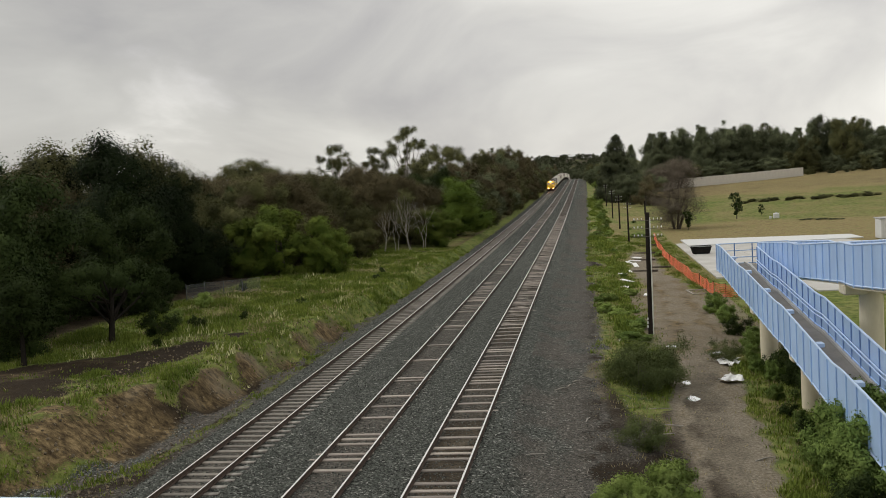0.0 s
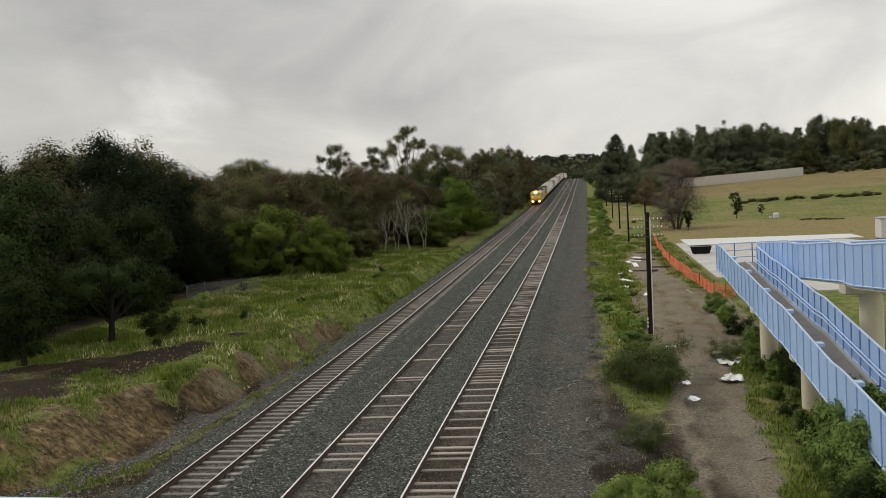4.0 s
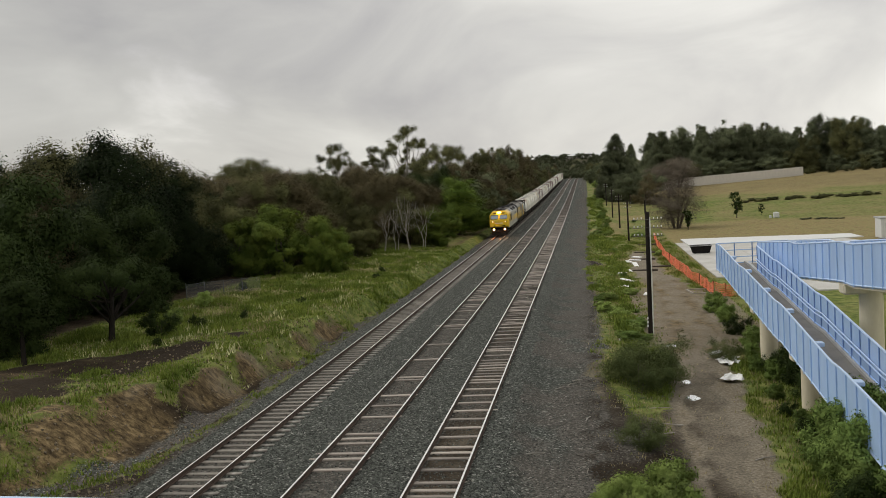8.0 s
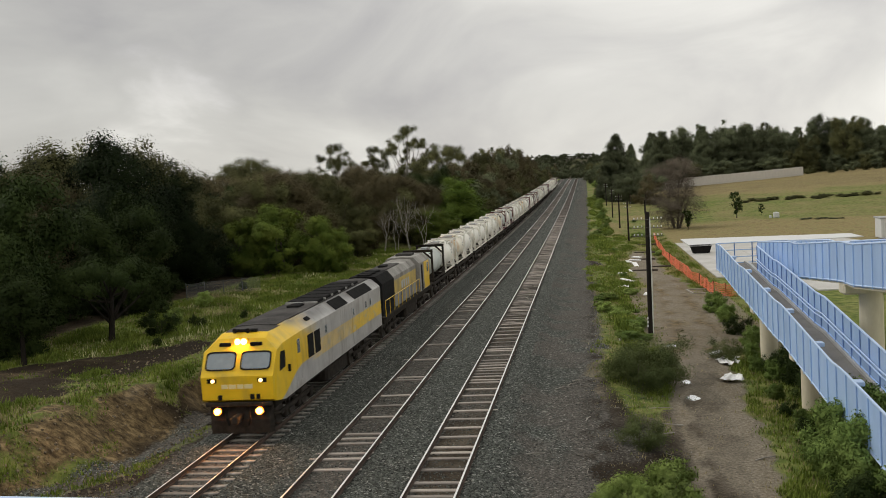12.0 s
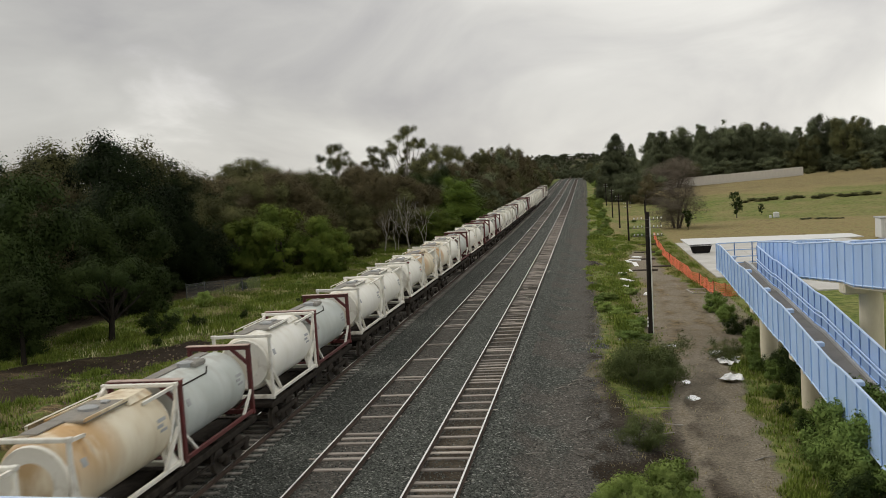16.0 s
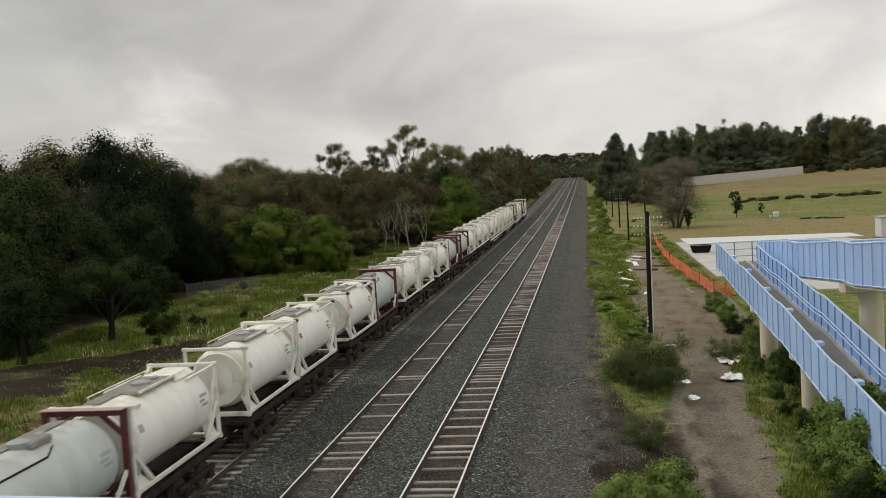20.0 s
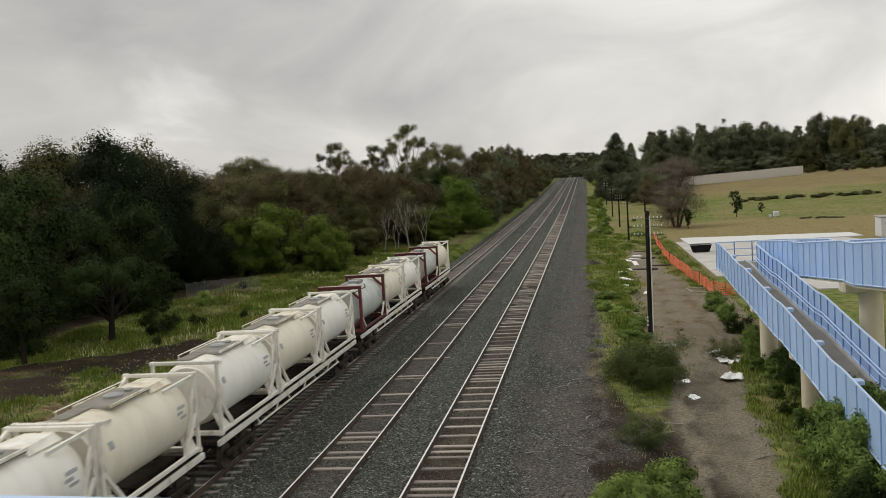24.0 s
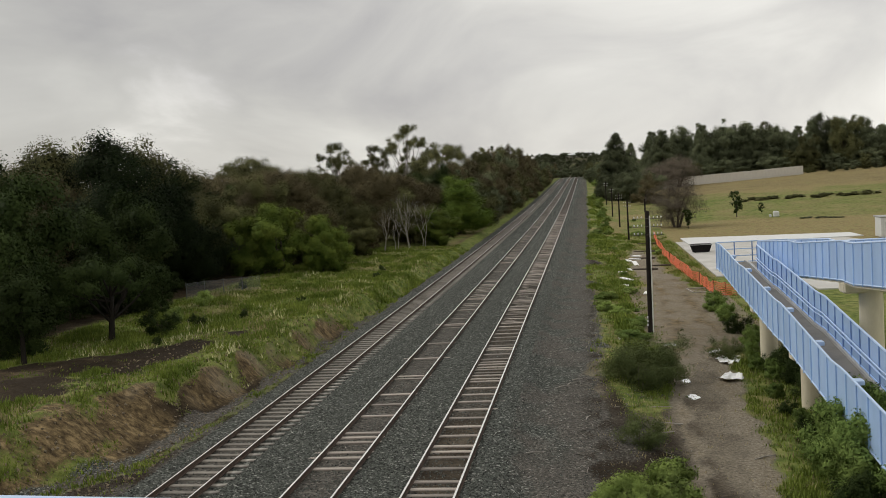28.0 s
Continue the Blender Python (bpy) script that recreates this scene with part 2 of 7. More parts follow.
M = {
    "rail_top": mat("polished_rail_steel", (0.92, 0.9, 0.87), (1.0, 0.98, 0.95), rough=0.46, metal=1.0, bump=0.03),
    "rail_side": mat("rusty_rail_steel", (0.05, 0.032, 0.024), (0.1, 0.065, 0.045), rough=0.85, bump=0.1),
    "concrete_sleeper": mat("grey_concrete_sleeper", (0.23, 0.218, 0.19), (0.36, 0.34, 0.305), spread=0.25, bump=0.2, dirt=(0.1, 0.085, 0.07), dirt_amount=0.6),
    "sleeper_stain": mat("brake_dust_stained_concrete", (0.14, 0.124, 0.102), (0.255, 0.234, 0.2), spread=0.25, bump=0.2),
    "timber_sleeper": mat("weathered_timber_sleeper", (0.14, 0.112, 0.092), (0.52, 0.47, 0.41), scale=3, fine=60, streak=(0.3, 3, 3), spread=0.5, bump=0.4, dirt=(0.06, 0.05, 0.042), dirt_amount=0.7, dirt_scale=2.0),
    "stone": mat("loose_ballast_stone", (0.034, 0.038, 0.033), (0.13, 0.137, 0.122), island=0.9, bump=0.1),
    "blue_panel": mat("blue_perforated_sheet", (0.42, 0.61, 0.94), (0.52, 0.7, 0.97), scale=0.8, fine=30, rough=0.5, bump=0.05, dirt=(0.34, 0.5, 0.76), dirt_amount=0.5, streak=(1, 1, 0.3), spread=0.07, alpha=0.9),
    "blue": mat("blue_painted_steel", (0.41, 0.62, 0.96), (0.49, 0.69, 0.98), scale=0.9, fine=25, rough=0.45, bump=0.03, dirt=(0.36, 0.5, 0.7), dirt_amount=0.25, streak=(1, 1, 0.3), spread=0.04),
    "blue_dark": mat("dark_blue_steel_post", (0.15, 0.25, 0.48), (0.19, 0.3, 0.55), rough=0.5, bump=0.03),
    "blue_post": mat("mid_blue_steel_post", (0.35, 0.52, 0.84), (0.41, 0.59, 0.9), rough=0.5, bump=0.03),
    "blue_light": mat("pale_blue_handrail", (0.48, 0.62, 0.85), (0.54, 0.68, 0.9), rough=0.35, bump=0.02),
    "blue_mesh": mat("blue_mesh_screen", (0.42, 0.6, 0.9), (0.5, 0.68, 0.95), scale=1.2, fine=40, rough=0.5, bump=0.05, alpha=0.6, spread=0.05),
    "cream": mat("cream_painted_concrete", (0.7, 0.63, 0.47), (0.8, 0.73, 0.56), scale=1.2, fine=20, rough=0.85, bump=0.08, dirt=(0.36, 0.31, 0.22), dirt_amount=0.5, streak=(1, 1, 0.25)),
    "asphalt": mat("worn_ramp_asphalt", (0.18, 0.168, 0.148), (0.28, 0.262, 0.232), scale=1.2, fine=60, bump=0.2, dirt=(0.2, 0.18, 0.15), dirt_amount=0.5),
    "concrete": mat("pale_concrete", (0.42, 0.41, 0.38), (0.56, 0.55, 0.52), scale=0.4, fine=9, bump=0.1, dirt=(0.28, 0.26, 0.22), dirt_amount=0.5, dirt_scale=0.3),
    "pole": mat("tarred_timber_pole", (0.013, 0.01, 0.008), (0.034, 0.027, 0.022), scale=3, fine=50, streak=(1, 1, 0.1), bump=0.4),
    "insulator": mat("greyed_porcelain", (0.72, 0.72, 0.69), (0.82, 0.82, 0.79), rough=0.2, bump=0),
    "steel_grey": mat("galvanised_steel", (0.32, 0.33, 0.33), (0.45, 0.46, 0.46), rough=0.5, metal=0.6, bump=0.05),
    "orange_net": mat("orange_barrier_mesh", (0.82, 0.17, 0.08), (0.93, 0.29, 0.16), scale=3, fine=30, rough=0.6, bump=0.1),
    "bark": mat("grey_brown_bark", (0.05, 0.042, 0.034), (0.12, 0.1, 0.082), scale=3, fine=20, streak=(1, 1, 0.25), bump=0.5),
    # dark bark, with the shade under the crowns put into its colour
    "bark_shaded": mat("shade_darkened_fissured_bark", (0.01, 0.0085, 0.007), (0.03, 0.025, 0.02), scale=3, fine=20, streak=(1, 1, 0.25), bump=0.5),
    "twig": mat("weathered_grey_twig", (0.1, 0.088, 0.072), (0.26, 0.235, 0.2), scale=3, fine=20, island=0.5, bump=0.2),
    "bark_pale": mat("pale_gum_bark", (0.24, 0.22, 0.19), (0.42, 0.39, 0.34), scale=2, fine=15, streak=(1, 1, 0.3), bump=0.3),
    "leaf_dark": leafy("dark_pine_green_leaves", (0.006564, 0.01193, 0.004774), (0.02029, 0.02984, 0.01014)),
    "leaf_olive": leafy("olive_grey_leaves", (0.06, 0.065, 0.026), (0.15, 0.148, 0.062)),
    "leaf_brown": leafy("brownish_olive_leaves", (0.07128, 0.06156, 0.0324), (0.162, 0.135, 0.07128)),
    "leaf_green": leafy("mid_green_leaves", (0.046, 0.08096, 0.0138), (0.1748, 0.2116, 0.0414)),
    "leaf_bright": leafy("bright_yellow_green_leaves", (0.17, 0.24, 0.05), (0.34, 0.42, 0.13)),
    "leaf_lime": leafy("fresh_green_leaves", (0.06056, 0.105, 0.01615), (0.1615, 0.218, 0.04038)),
    "leaf_deep": leafy("deep_green_leaves", (0.01822, 0.03064, 0.009112), (0.05799, 0.08118, 0.02485)),
    "leaf_bush": leafy("mid_green_bush_leaves", (0.1, 0.16, 0.038), (0.26, 0.34, 0.095)),
    "leaf_scrub": leafy("dull_green_scrub_leaves", (0.065, 0.0858, 0.0286), (0.1495, 0.1755, 0.065)),
    # far trees: distance haze is put into this paler, greyer leaf colour
    "leaf_hazed": leafy("haze_greyed_green_far_leaves", (0.07685, 0.09222, 0.0503), (0.1747, 0.1929, 0.1062)),
    "leaf_rust": leafy("rusty_brown_twigs", (0.12, 0.1, 0.078), (0.23, 0.195, 0.15)),
    "grass": leafy("fresh_green_grass", (0.07, 0.112, 0.018), (0.25, 0.3, 0.062), island=0.3, spread=0),
    "straw_pale": leafy("pale_yellow_weed_heads", (0.42, 0.42, 0.2), (0.6, 0.58, 0.34), island=0.3, spread=0),
    "grass_dry": leafy("straw_coloured_grass", (0.24, 0.2, 0.1), (0.42, 0.36, 0.2), island=0.4, spread=0),
    "water": mat("still_puddle_water", (0.75, 0.77, 0.78), (0.8, 0.82, 0.83), rough=0.02, metal=0.9, bump=0),
    "rubbish": mat("white_plastic_litter", (0.78, 0.78, 0.76), (0.9, 0.9, 0.88), rough=0.5),
    # the train
    "yellow": mat("yellow_locomotive_paint", (0.84, 0.53, 0.008), (0.9, 0.6, 0.016), scale=1.2, fine=20, rough=0.35, bump=0.02, dirt=(0.35, 0.24, 0.06), dirt_amount=0.35, dirt_scale=0.9, coat=0.2),
    "loco_paint": loco_paint(),
    "yellow_worn": mat("worn_yellow_hood_paint", (0.3, 0.25, 0.14), (0.68, 0.47, 0.06), scale=0.9, fine=12, rough=0.6, bump=0.02, dirt=(0.14, 0.12, 0.09), dirt_amount=0.7, streak=(1, 1, 0.5)),
    "red_flange": mat("faded_red_frame_top", (0.36, 0.24, 0.2), (0.56, 0.46, 0.4), scale=2, fine=15, rough=0.7, bump=0.03, spread=0.2),
    "loco_grey": mat("dusty_silver_grey_paint", (0.36, 0.352, 0.338), (0.47, 0.46, 0.435), scale=1.0, fine=20, rough=0.5, bump=0.02, dirt=(0.2, 0.18, 0.15), dirt_amount=0.6, streak=(1, 1, 0.35)),
    "loco_grime": mat("grimy_grey_hood_paint", (0.16, 0.15, 0.13), (0.38, 0.365, 0.33), scale=0.9, fine=15, rough=0.7, bump=0.03, dirt=(0.06, 0.05, 0.042), dirt_amount=0.8, dirt_scale=0.8, streak=(1, 1, 0.4)),
    "loco_roof": mat("sooty_roof_paint", (0.028, 0.026, 0.025), (0.1, 0.094, 0.087), scale=0.8, fine=12, rough=0.8, bump=0.1),
    "black": mat("black_steel", (0.01, 0.01, 0.01), (0.022, 0.021, 0.02), rough=0.9, bump=0.1),
    "underframe": mat("grimy_underframe", (0.02, 0.017, 0.014), (0.05, 0.042, 0.034), rough=0.9, bump=0.2),
    # colour paled and made part metal to stand for sky reflected in the panes
    "glass": mat("sky_paled_glass", (0.24, 0.28, 0.3), (0.3, 0.34, 0.36), rough=0.1, metal=0.55, bump=0, coat=0.5),
    "tank_white": tank_paint("cream_white_tank_paint", (0.87, 0.86, 0.775), (0.93, 0.92, 0.85), (0.58, 0.51, 0.37), soil=0.8),
    "tank_cream": tank_paint("yellowed_cream_tank_paint", (0.8, 0.755, 0.61), (0.87, 0.83, 0.69), (0.5, 0.42, 0.29)),
    "tank_rusty": tank_paint("rust_stained_cream_paint", (0.83, 0.79, 0.66), (0.89, 0.86, 0.74), (0.56, 0.46, 0.3), rust=0.95),
    "tank_grey": tank_paint("pale_grey_tank_paint", (0.5, 0.54, 0.5), (0.6, 0.635, 0.6), (0.34, 0.33, 0.28)),
    "tank_tan": tank_paint("tan_stained_tank_paint", (0.72, 0.63, 0.45), (0.82, 0.75, 0.58), (0.5, 0.36, 0.2), rust=0.8, soil=1.4),
    "frame_white": mat("white_frame_paint", (0.76, 0.74, 0.66), (0.87, 0.85, 0.77), scale=2, fine=20, rough=0.55, bump=0.03, spread=0.08, dirt=(0.3, 0.24, 0.16), dirt_amount=0.6, dirt_scale=2),
    "frame_red": mat("dull_red_frame_paint", (0.085, 0.016, 0.016), (0.15, 0.028, 0.026), scale=2, fine=20, rough=0.6, bump=0.03, spread=0.2, dirt=(0.08, 0.04, 0.03), dirt_amount=0.6),
    "grating": mat("grey_walkway_grating", (0.24, 0.23, 0.2), (0.36, 0.34, 0.3), scale=3, fine=60, rough=0.7, bump=0.3, alpha=0.72),
    "mark_red": mat("red_marking", (0.5, 0.06, 0.04), (0.55, 0.08, 0.05), rough=0.6, bump=0),
    "mark_dark": mat("dark_grey_marking", (0.36, 0.37, 0.37), (0.45, 0.46, 0.46), rough=0.6, bump=0),
    "mark_pale": mat("faded_white_lettering", (0.86, 0.7, 0.28), (0.9, 0.78, 0.45), rough=0.6, bump=0),
    "wheel": mat("worn_wheel_steel", (0.07, 0.06, 0.05), (0.14, 0.12, 0.1), rough=0.6, metal=0.5, bump=0.1),
    "headlight": glow("warm_headlight", (1.0, 0.4, 0.1), 480.0),
    # rings round the lamps that glow to stand in for their orange halo
    "halo_ring": glow("orange_lamp_halo", (1.0, 0.2, 0.02), 11.0),
    "marker": glow("warm_marker_light", (1.0, 0.62, 0.25), 4.0),
    "roof_white": mat("pale_metal_roof", (0.6, 0.61, 0.6), (0.7, 0.71, 0.7), rough=0.5, bump=0.03),
    "clod": mat("earth_clod", (0.1, 0.078, 0.05), (0.24, 0.19, 0.12), island=0.4, bump=0.2),
    "wire": mat("chain_wire_mesh", (0.2, 0.21, 0.21), (0.28, 0.29, 0.29), rough=0.5, bump=0, alpha=0.1),
    "wire_solid": mat("weathered_fence_steel", (0.055, 0.058, 0.058), (0.1, 0.104, 0.104), rough=0.6, bump=0.05),
    "far_wall": mat("pale_distant_render", (0.5, 0.47, 0.42), (0.6, 0.57, 0.51), scale=0.6, fine=6, bump=0),
}

for dull in ("bark_shaded", "bark", "underframe", "wheel", "loco_roof"):
    M[dull].node_tree.nodes["Principled BSDF"].inputs["Specular IOR Level"].default_value = 0.1
M["black"].node_tree.nodes["Principled BSDF"].inputs["Specular IOR Level"].default_value = 0.08
M["pole"].node_tree.nodes["Principled BSDF"].inputs["Specular IOR Level"].default_value = 0.15

# ================= mesh helpers =================
class Shape:
    """Collects vertices and faces of one mesh."""

    def __init__(self):
        self.v, self.f = [], []

    def put(self, vs, fs, m=None):
        k = len(self.v)
        self.v += [tuple(m @ Vector(p)) for p in vs] if m else [tuple(p) for p in vs]
        self.f += [tuple(i + k for i in f) for f in fs]
        return self

    def box(self, c, s, m=None):
        x, y, z = (a / 2 for a in s)
        vs = [(c[0] + i * x, c[1] + j * y, c[2] + k * z) for i in (-1, 1) for j in (-1, 1) for k in (-1, 1)]
        return self.put(vs, [(0, 1, 3, 2), (4, 6, 7, 5), (0, 4, 5, 1), (2, 3, 7, 6), (0, 2, 6, 4), (1, 5, 7, 3)], m)

    def chamfer(self, c, s, b=0.03, m=None):
        """A box with cut edges."""
        h = [a / 2 for a in s]
        vs, idx = [], {}
        for sg in [(i, j, k) for i in (-1, 1) for j in (-1, 1) for k in (-1, 1)]:
            for ax in range(3):
                p = [c[d] + sg[d] * (h[d] - (0 if d == ax else b)) for d in range(3)]
                idx[sg, ax] = len(vs)
                vs.append(p)
        fs = []
        for ax in range(3):
            o = [d for d in range(3) if d != ax]
            for sgn in (-1, 1):
                ring = []
                for i, j in ((-1, -1), (1, -1), (1, 1), (-1, 1)):
                    sg = [0, 0, 0]
                    sg[ax], sg[o[0]], sg[o[1]] = sgn, i, j
                    ring.append(idx[tuple(sg), ax])
                fs.append(tuple(ring))
            for i in (-1, 1):
                for j in (-1, 1):
                    e = []
                    for k, which in ((-1, o[0]), (1, o[0]), (1, o[1]), (-1, o[1])):
                        sg = [0, 0, 0]
                        sg[ax], sg[o[0]], sg[o[1]] = k, i, j
                        e.append(idx[tuple(sg), which])
                    fs.append(tuple(e))
        for sg in [(i, j, k) for i in (-1, 1) for j in (-1, 1) for k in (-1, 1)]:
            fs.append(tuple(idx[sg, ax] for ax in range(3)))
        return self.put(vs, fs, m)

    def tube(self, pts, radii, n=8, caps=True):
        """A round bar along points, with a radius at each."""
        pts = [Vector(p) for p in pts]
        if isinstance(radii, (int, float)):
            radii = [radii] * len(pts)
        vs, fs = [], []
        for i, p in enumerate(pts):
            d = (pts[min(i + 1, len(pts) - 1)] - pts[max(i - 1, 0)]).normalized()
            a = d.cross(Vector((0, 0, 1)) if abs(d.z) < 0.9 else Vector((1, 0, 0))).normalized()
            b = d.cross(a)
            vs += [p + (a * math.cos(2 * math.pi * k / n) + b * math.sin(2 * math.pi * k / n)) * radii[i] for k in range(n)]
        for i in range(len(pts) - 1):
            fs += [(i * n + k, i * n + (k + 1) % n, (i + 1) * n + (k + 1) % n, (i + 1) * n + k) for k in range(n)]
        if caps:
            fs += [tuple(range(n))[::-1], tuple((len(pts) - 1) * n + k for k in range(n))]
        return self.put(vs, fs)

    def bar(self, a, b, w, h=None):
        """A square bar from a to b."""
        a, b = Vector(a), Vector(b)
        d = (b - a).normalized()
        s = d.cross(Vector((0, 0, 1)) if abs(d.z) < 0.95 else Vector((1, 0, 0))).normalized() * w / 2
        u = d.cross(s).normalized() * (h or w) / 2
        vs = [p + i * s + j * u for p in (a, b) for i, j in ((-1, -1), (1, -1), (1, 1), (-1, 1))]
        return self.put(vs, [(3, 2, 1, 0), (4, 5, 6, 7), (0, 1, 5, 4), (1, 2, 6, 5), (2, 3, 7, 6), (3, 0, 4, 7)])

    def loft(self, sections, caps=True):
        """A skin over closed sections with equal counts."""
        n = len(sections[0])
        vs = [p for s in sections for p in s]
        fs = []
        for i in range(len(sections) - 1):
            fs += [(i * n + k, i * n + (k + 1) % n, (i + 1) * n + (k + 1) % n, (i + 1) * n + k) for k in range(n)]
        if caps:
            fs += [tuple(range(n))[::-1], tuple((len(sections) - 1) * n + k for k in range(n))]
        return self.put(vs, fs)

    def mesh(self, name, material, smooth=False):
        me = bpy.data.meshes.new(name)
        me.from_pydata(self.v, [], self.f)
        me.update()
        if material:
            me.materials.append(material)
        if smooth:
            me.polygons.foreach_set("use_smooth", [True] * len(me.polygons))
            try:
                me.set_sharp_from_angle(angle=radians(40))
            except AttributeError:
                pass
        return me


def part(name, shape, material, parent=None, label="", smooth=False, at=None):
    """Links a shape, or a mesh already made, as one mesh object under a thing or a part."""
    me = shape.mesh(name, M[material] if isinstance(material, str) else material, smooth) if isinstance(shape, Shape) else shape
    ob = new(name, me)
    if parent:
        ob.parent = parent
    if at is not None:
        ob.matrix_basis = at
    if label:
        tagged(ob, label)
    return ob


def thing(name, label, category, group="", at=None, kind=""):
    ob = new(name)
    ob.empty_display_size = 0.2
    if at is not None:
        ob.matrix_basis = at
    return tagged(ob, label, category, group, kind)


# ================= lie of the land =================
AX, BX, CX = -13.823, -9.153, -5.282


def grade(y):
    """Height of the railway along its way: level, then rising to a crest."""
    if y < 90:
        return 0.0
    if y < 330:
        return 3.2e-5 * (y - 90) ** 2
    if y < 500:
        return 1.843 + 0.01536 * (y - 330)
    if y < 640:
        return 4.454 + 0.01536 * (y - 500) - 0.0001 * (y - 500) ** 2
    return max(4.645 - 0.0126 * (y - 640), -6.0)


def interp(x, xs, ys):
    return float(np.interp(x, xs, ys))


def bank_top(y):
    """The left bank: where its foot and its brow lie, and how high the ground behind is."""
    brow = interp(y, [-60, 20, 33, 37, 42, 52, 58, 75, 110, 170, 320], [-26, -25.5, -23.4, -22.1, -19.8, -19.4, -18.9, -18.7, -17.9, -18.0, -18.5])
    high = interp(y, [-60, 30, 42, 52, 60, 80, 110, 170, 320], [1.3, 1.3, 1.05, 0.9, 0.8, 0.5, 0.25, 0.0, -0.1])
    foot = interp(y, [-60, 28, 32, 40, 60, 100], [-20.5, -20.3, -17.7, -17.2, -16.7, -16.3])
    return foot, brow, high


def lie(x, y):
    """Height of the ground at x, y."""
    foot, brow, high = bank_top(y)
    w = noise.noise(Vector((x * 0.35, y * 0.35, 0))) * 0.10 + noise.noise(Vector((x * 1.3, y * 1.3, 3))) * 0.045
    if x > -16.0 and x < -2.7:
        # three ballast beds with shallow drains between them
        d = min(abs(x - AX) - 1.25, abs(x - BX) - 1.35, abs(x - CX) - 1.35)
        z = -0.16 - 0.16 * min(max(d - 0.25, 0.0), 1.2) ** 1.2
        inside = min(abs(x - AX) - 0.72, abs(x - BX) - 0.8, abs(x - CX) - 0.8)
        if inside < 0.1 or AX + 0.6 < x < AX + 1.5:
            z = -0.225
        w *= 0.12 if d < 0.2 else 0.35
    elif x <= -16.0:
        if x > foot:
            z = -0.5
            w *= 0.5
        elif x > brow:
            k = (foot - x) / max(foot - brow, 0.1)
            k2 = min(max((k - 0.12 + 0.07 * noise.noise(Vector((x * 0.1, y * 0.7, 31)))) * 1.3, 0.0), 1.0)
            z = -0.5 + (high + 0.62) * (k2 * k2 * (3 - 2 * k2))
            w = w * 2.2 + math.sin(math.pi * k) * (0.14 * noise.noise(Vector((x * 0.4, y * 0.5, 21))) + 0.07 * noise.noise(Vector((x * 1.0, y * 2.2, 22))) + 0.13 * noise.noise(Vector((x * 2.6, y * 3.4, 23))) + interp(y, [40, 50], [0.2, 0.05]) * abs(noise.noise(Vector((x * 0.5, y * 0.8 + x * 0.5, 27)))) - 0.03)
        else:
            z = high + 0.12 + min((brow - x) * 0.03, 0.7)
            w *= 1.3
    else:
        z = interp(x, [-2.7, -0.4, 1.0, 3.2, 5.5, 8.0, 12, 30, 60, 140, 400], [-0.48, -0.56, -0.72, -1.05, -1.12, -1.28, -1.4, -1.35, -1.0, 0.6, 8.0])
        w *= 0.5 if x < -0.2 else 0.9
        if 3.0 < x < 7.6:
            w *= 0.35
        if x > 12 and y > 190:
            z += 1.1 * min((x - 12) / 20, 1.0) * min((y - 190) / 130, 1.0)
        if 11.0 < x < 42 and 78 < y < 140:
            w = -0.1
    z += interp(y, [820, 1000, 1450, 1700, 4000], [0.0, 6.0, 36.0, 40.0, 40.0]) * interp(x, [-260, -110, 60, 130], [0.0, 1.0, 1.0, 0.0])
    far = max(0.0, abs(x) - 90) * 0.02 if x < 0 else 0.0
    return z + w + grade(y) + min(far, 6.0)


def steps(*runs):
    out = []
    for a, b, s in runs:
        out += list(np.arange(a, b, s))
    return out


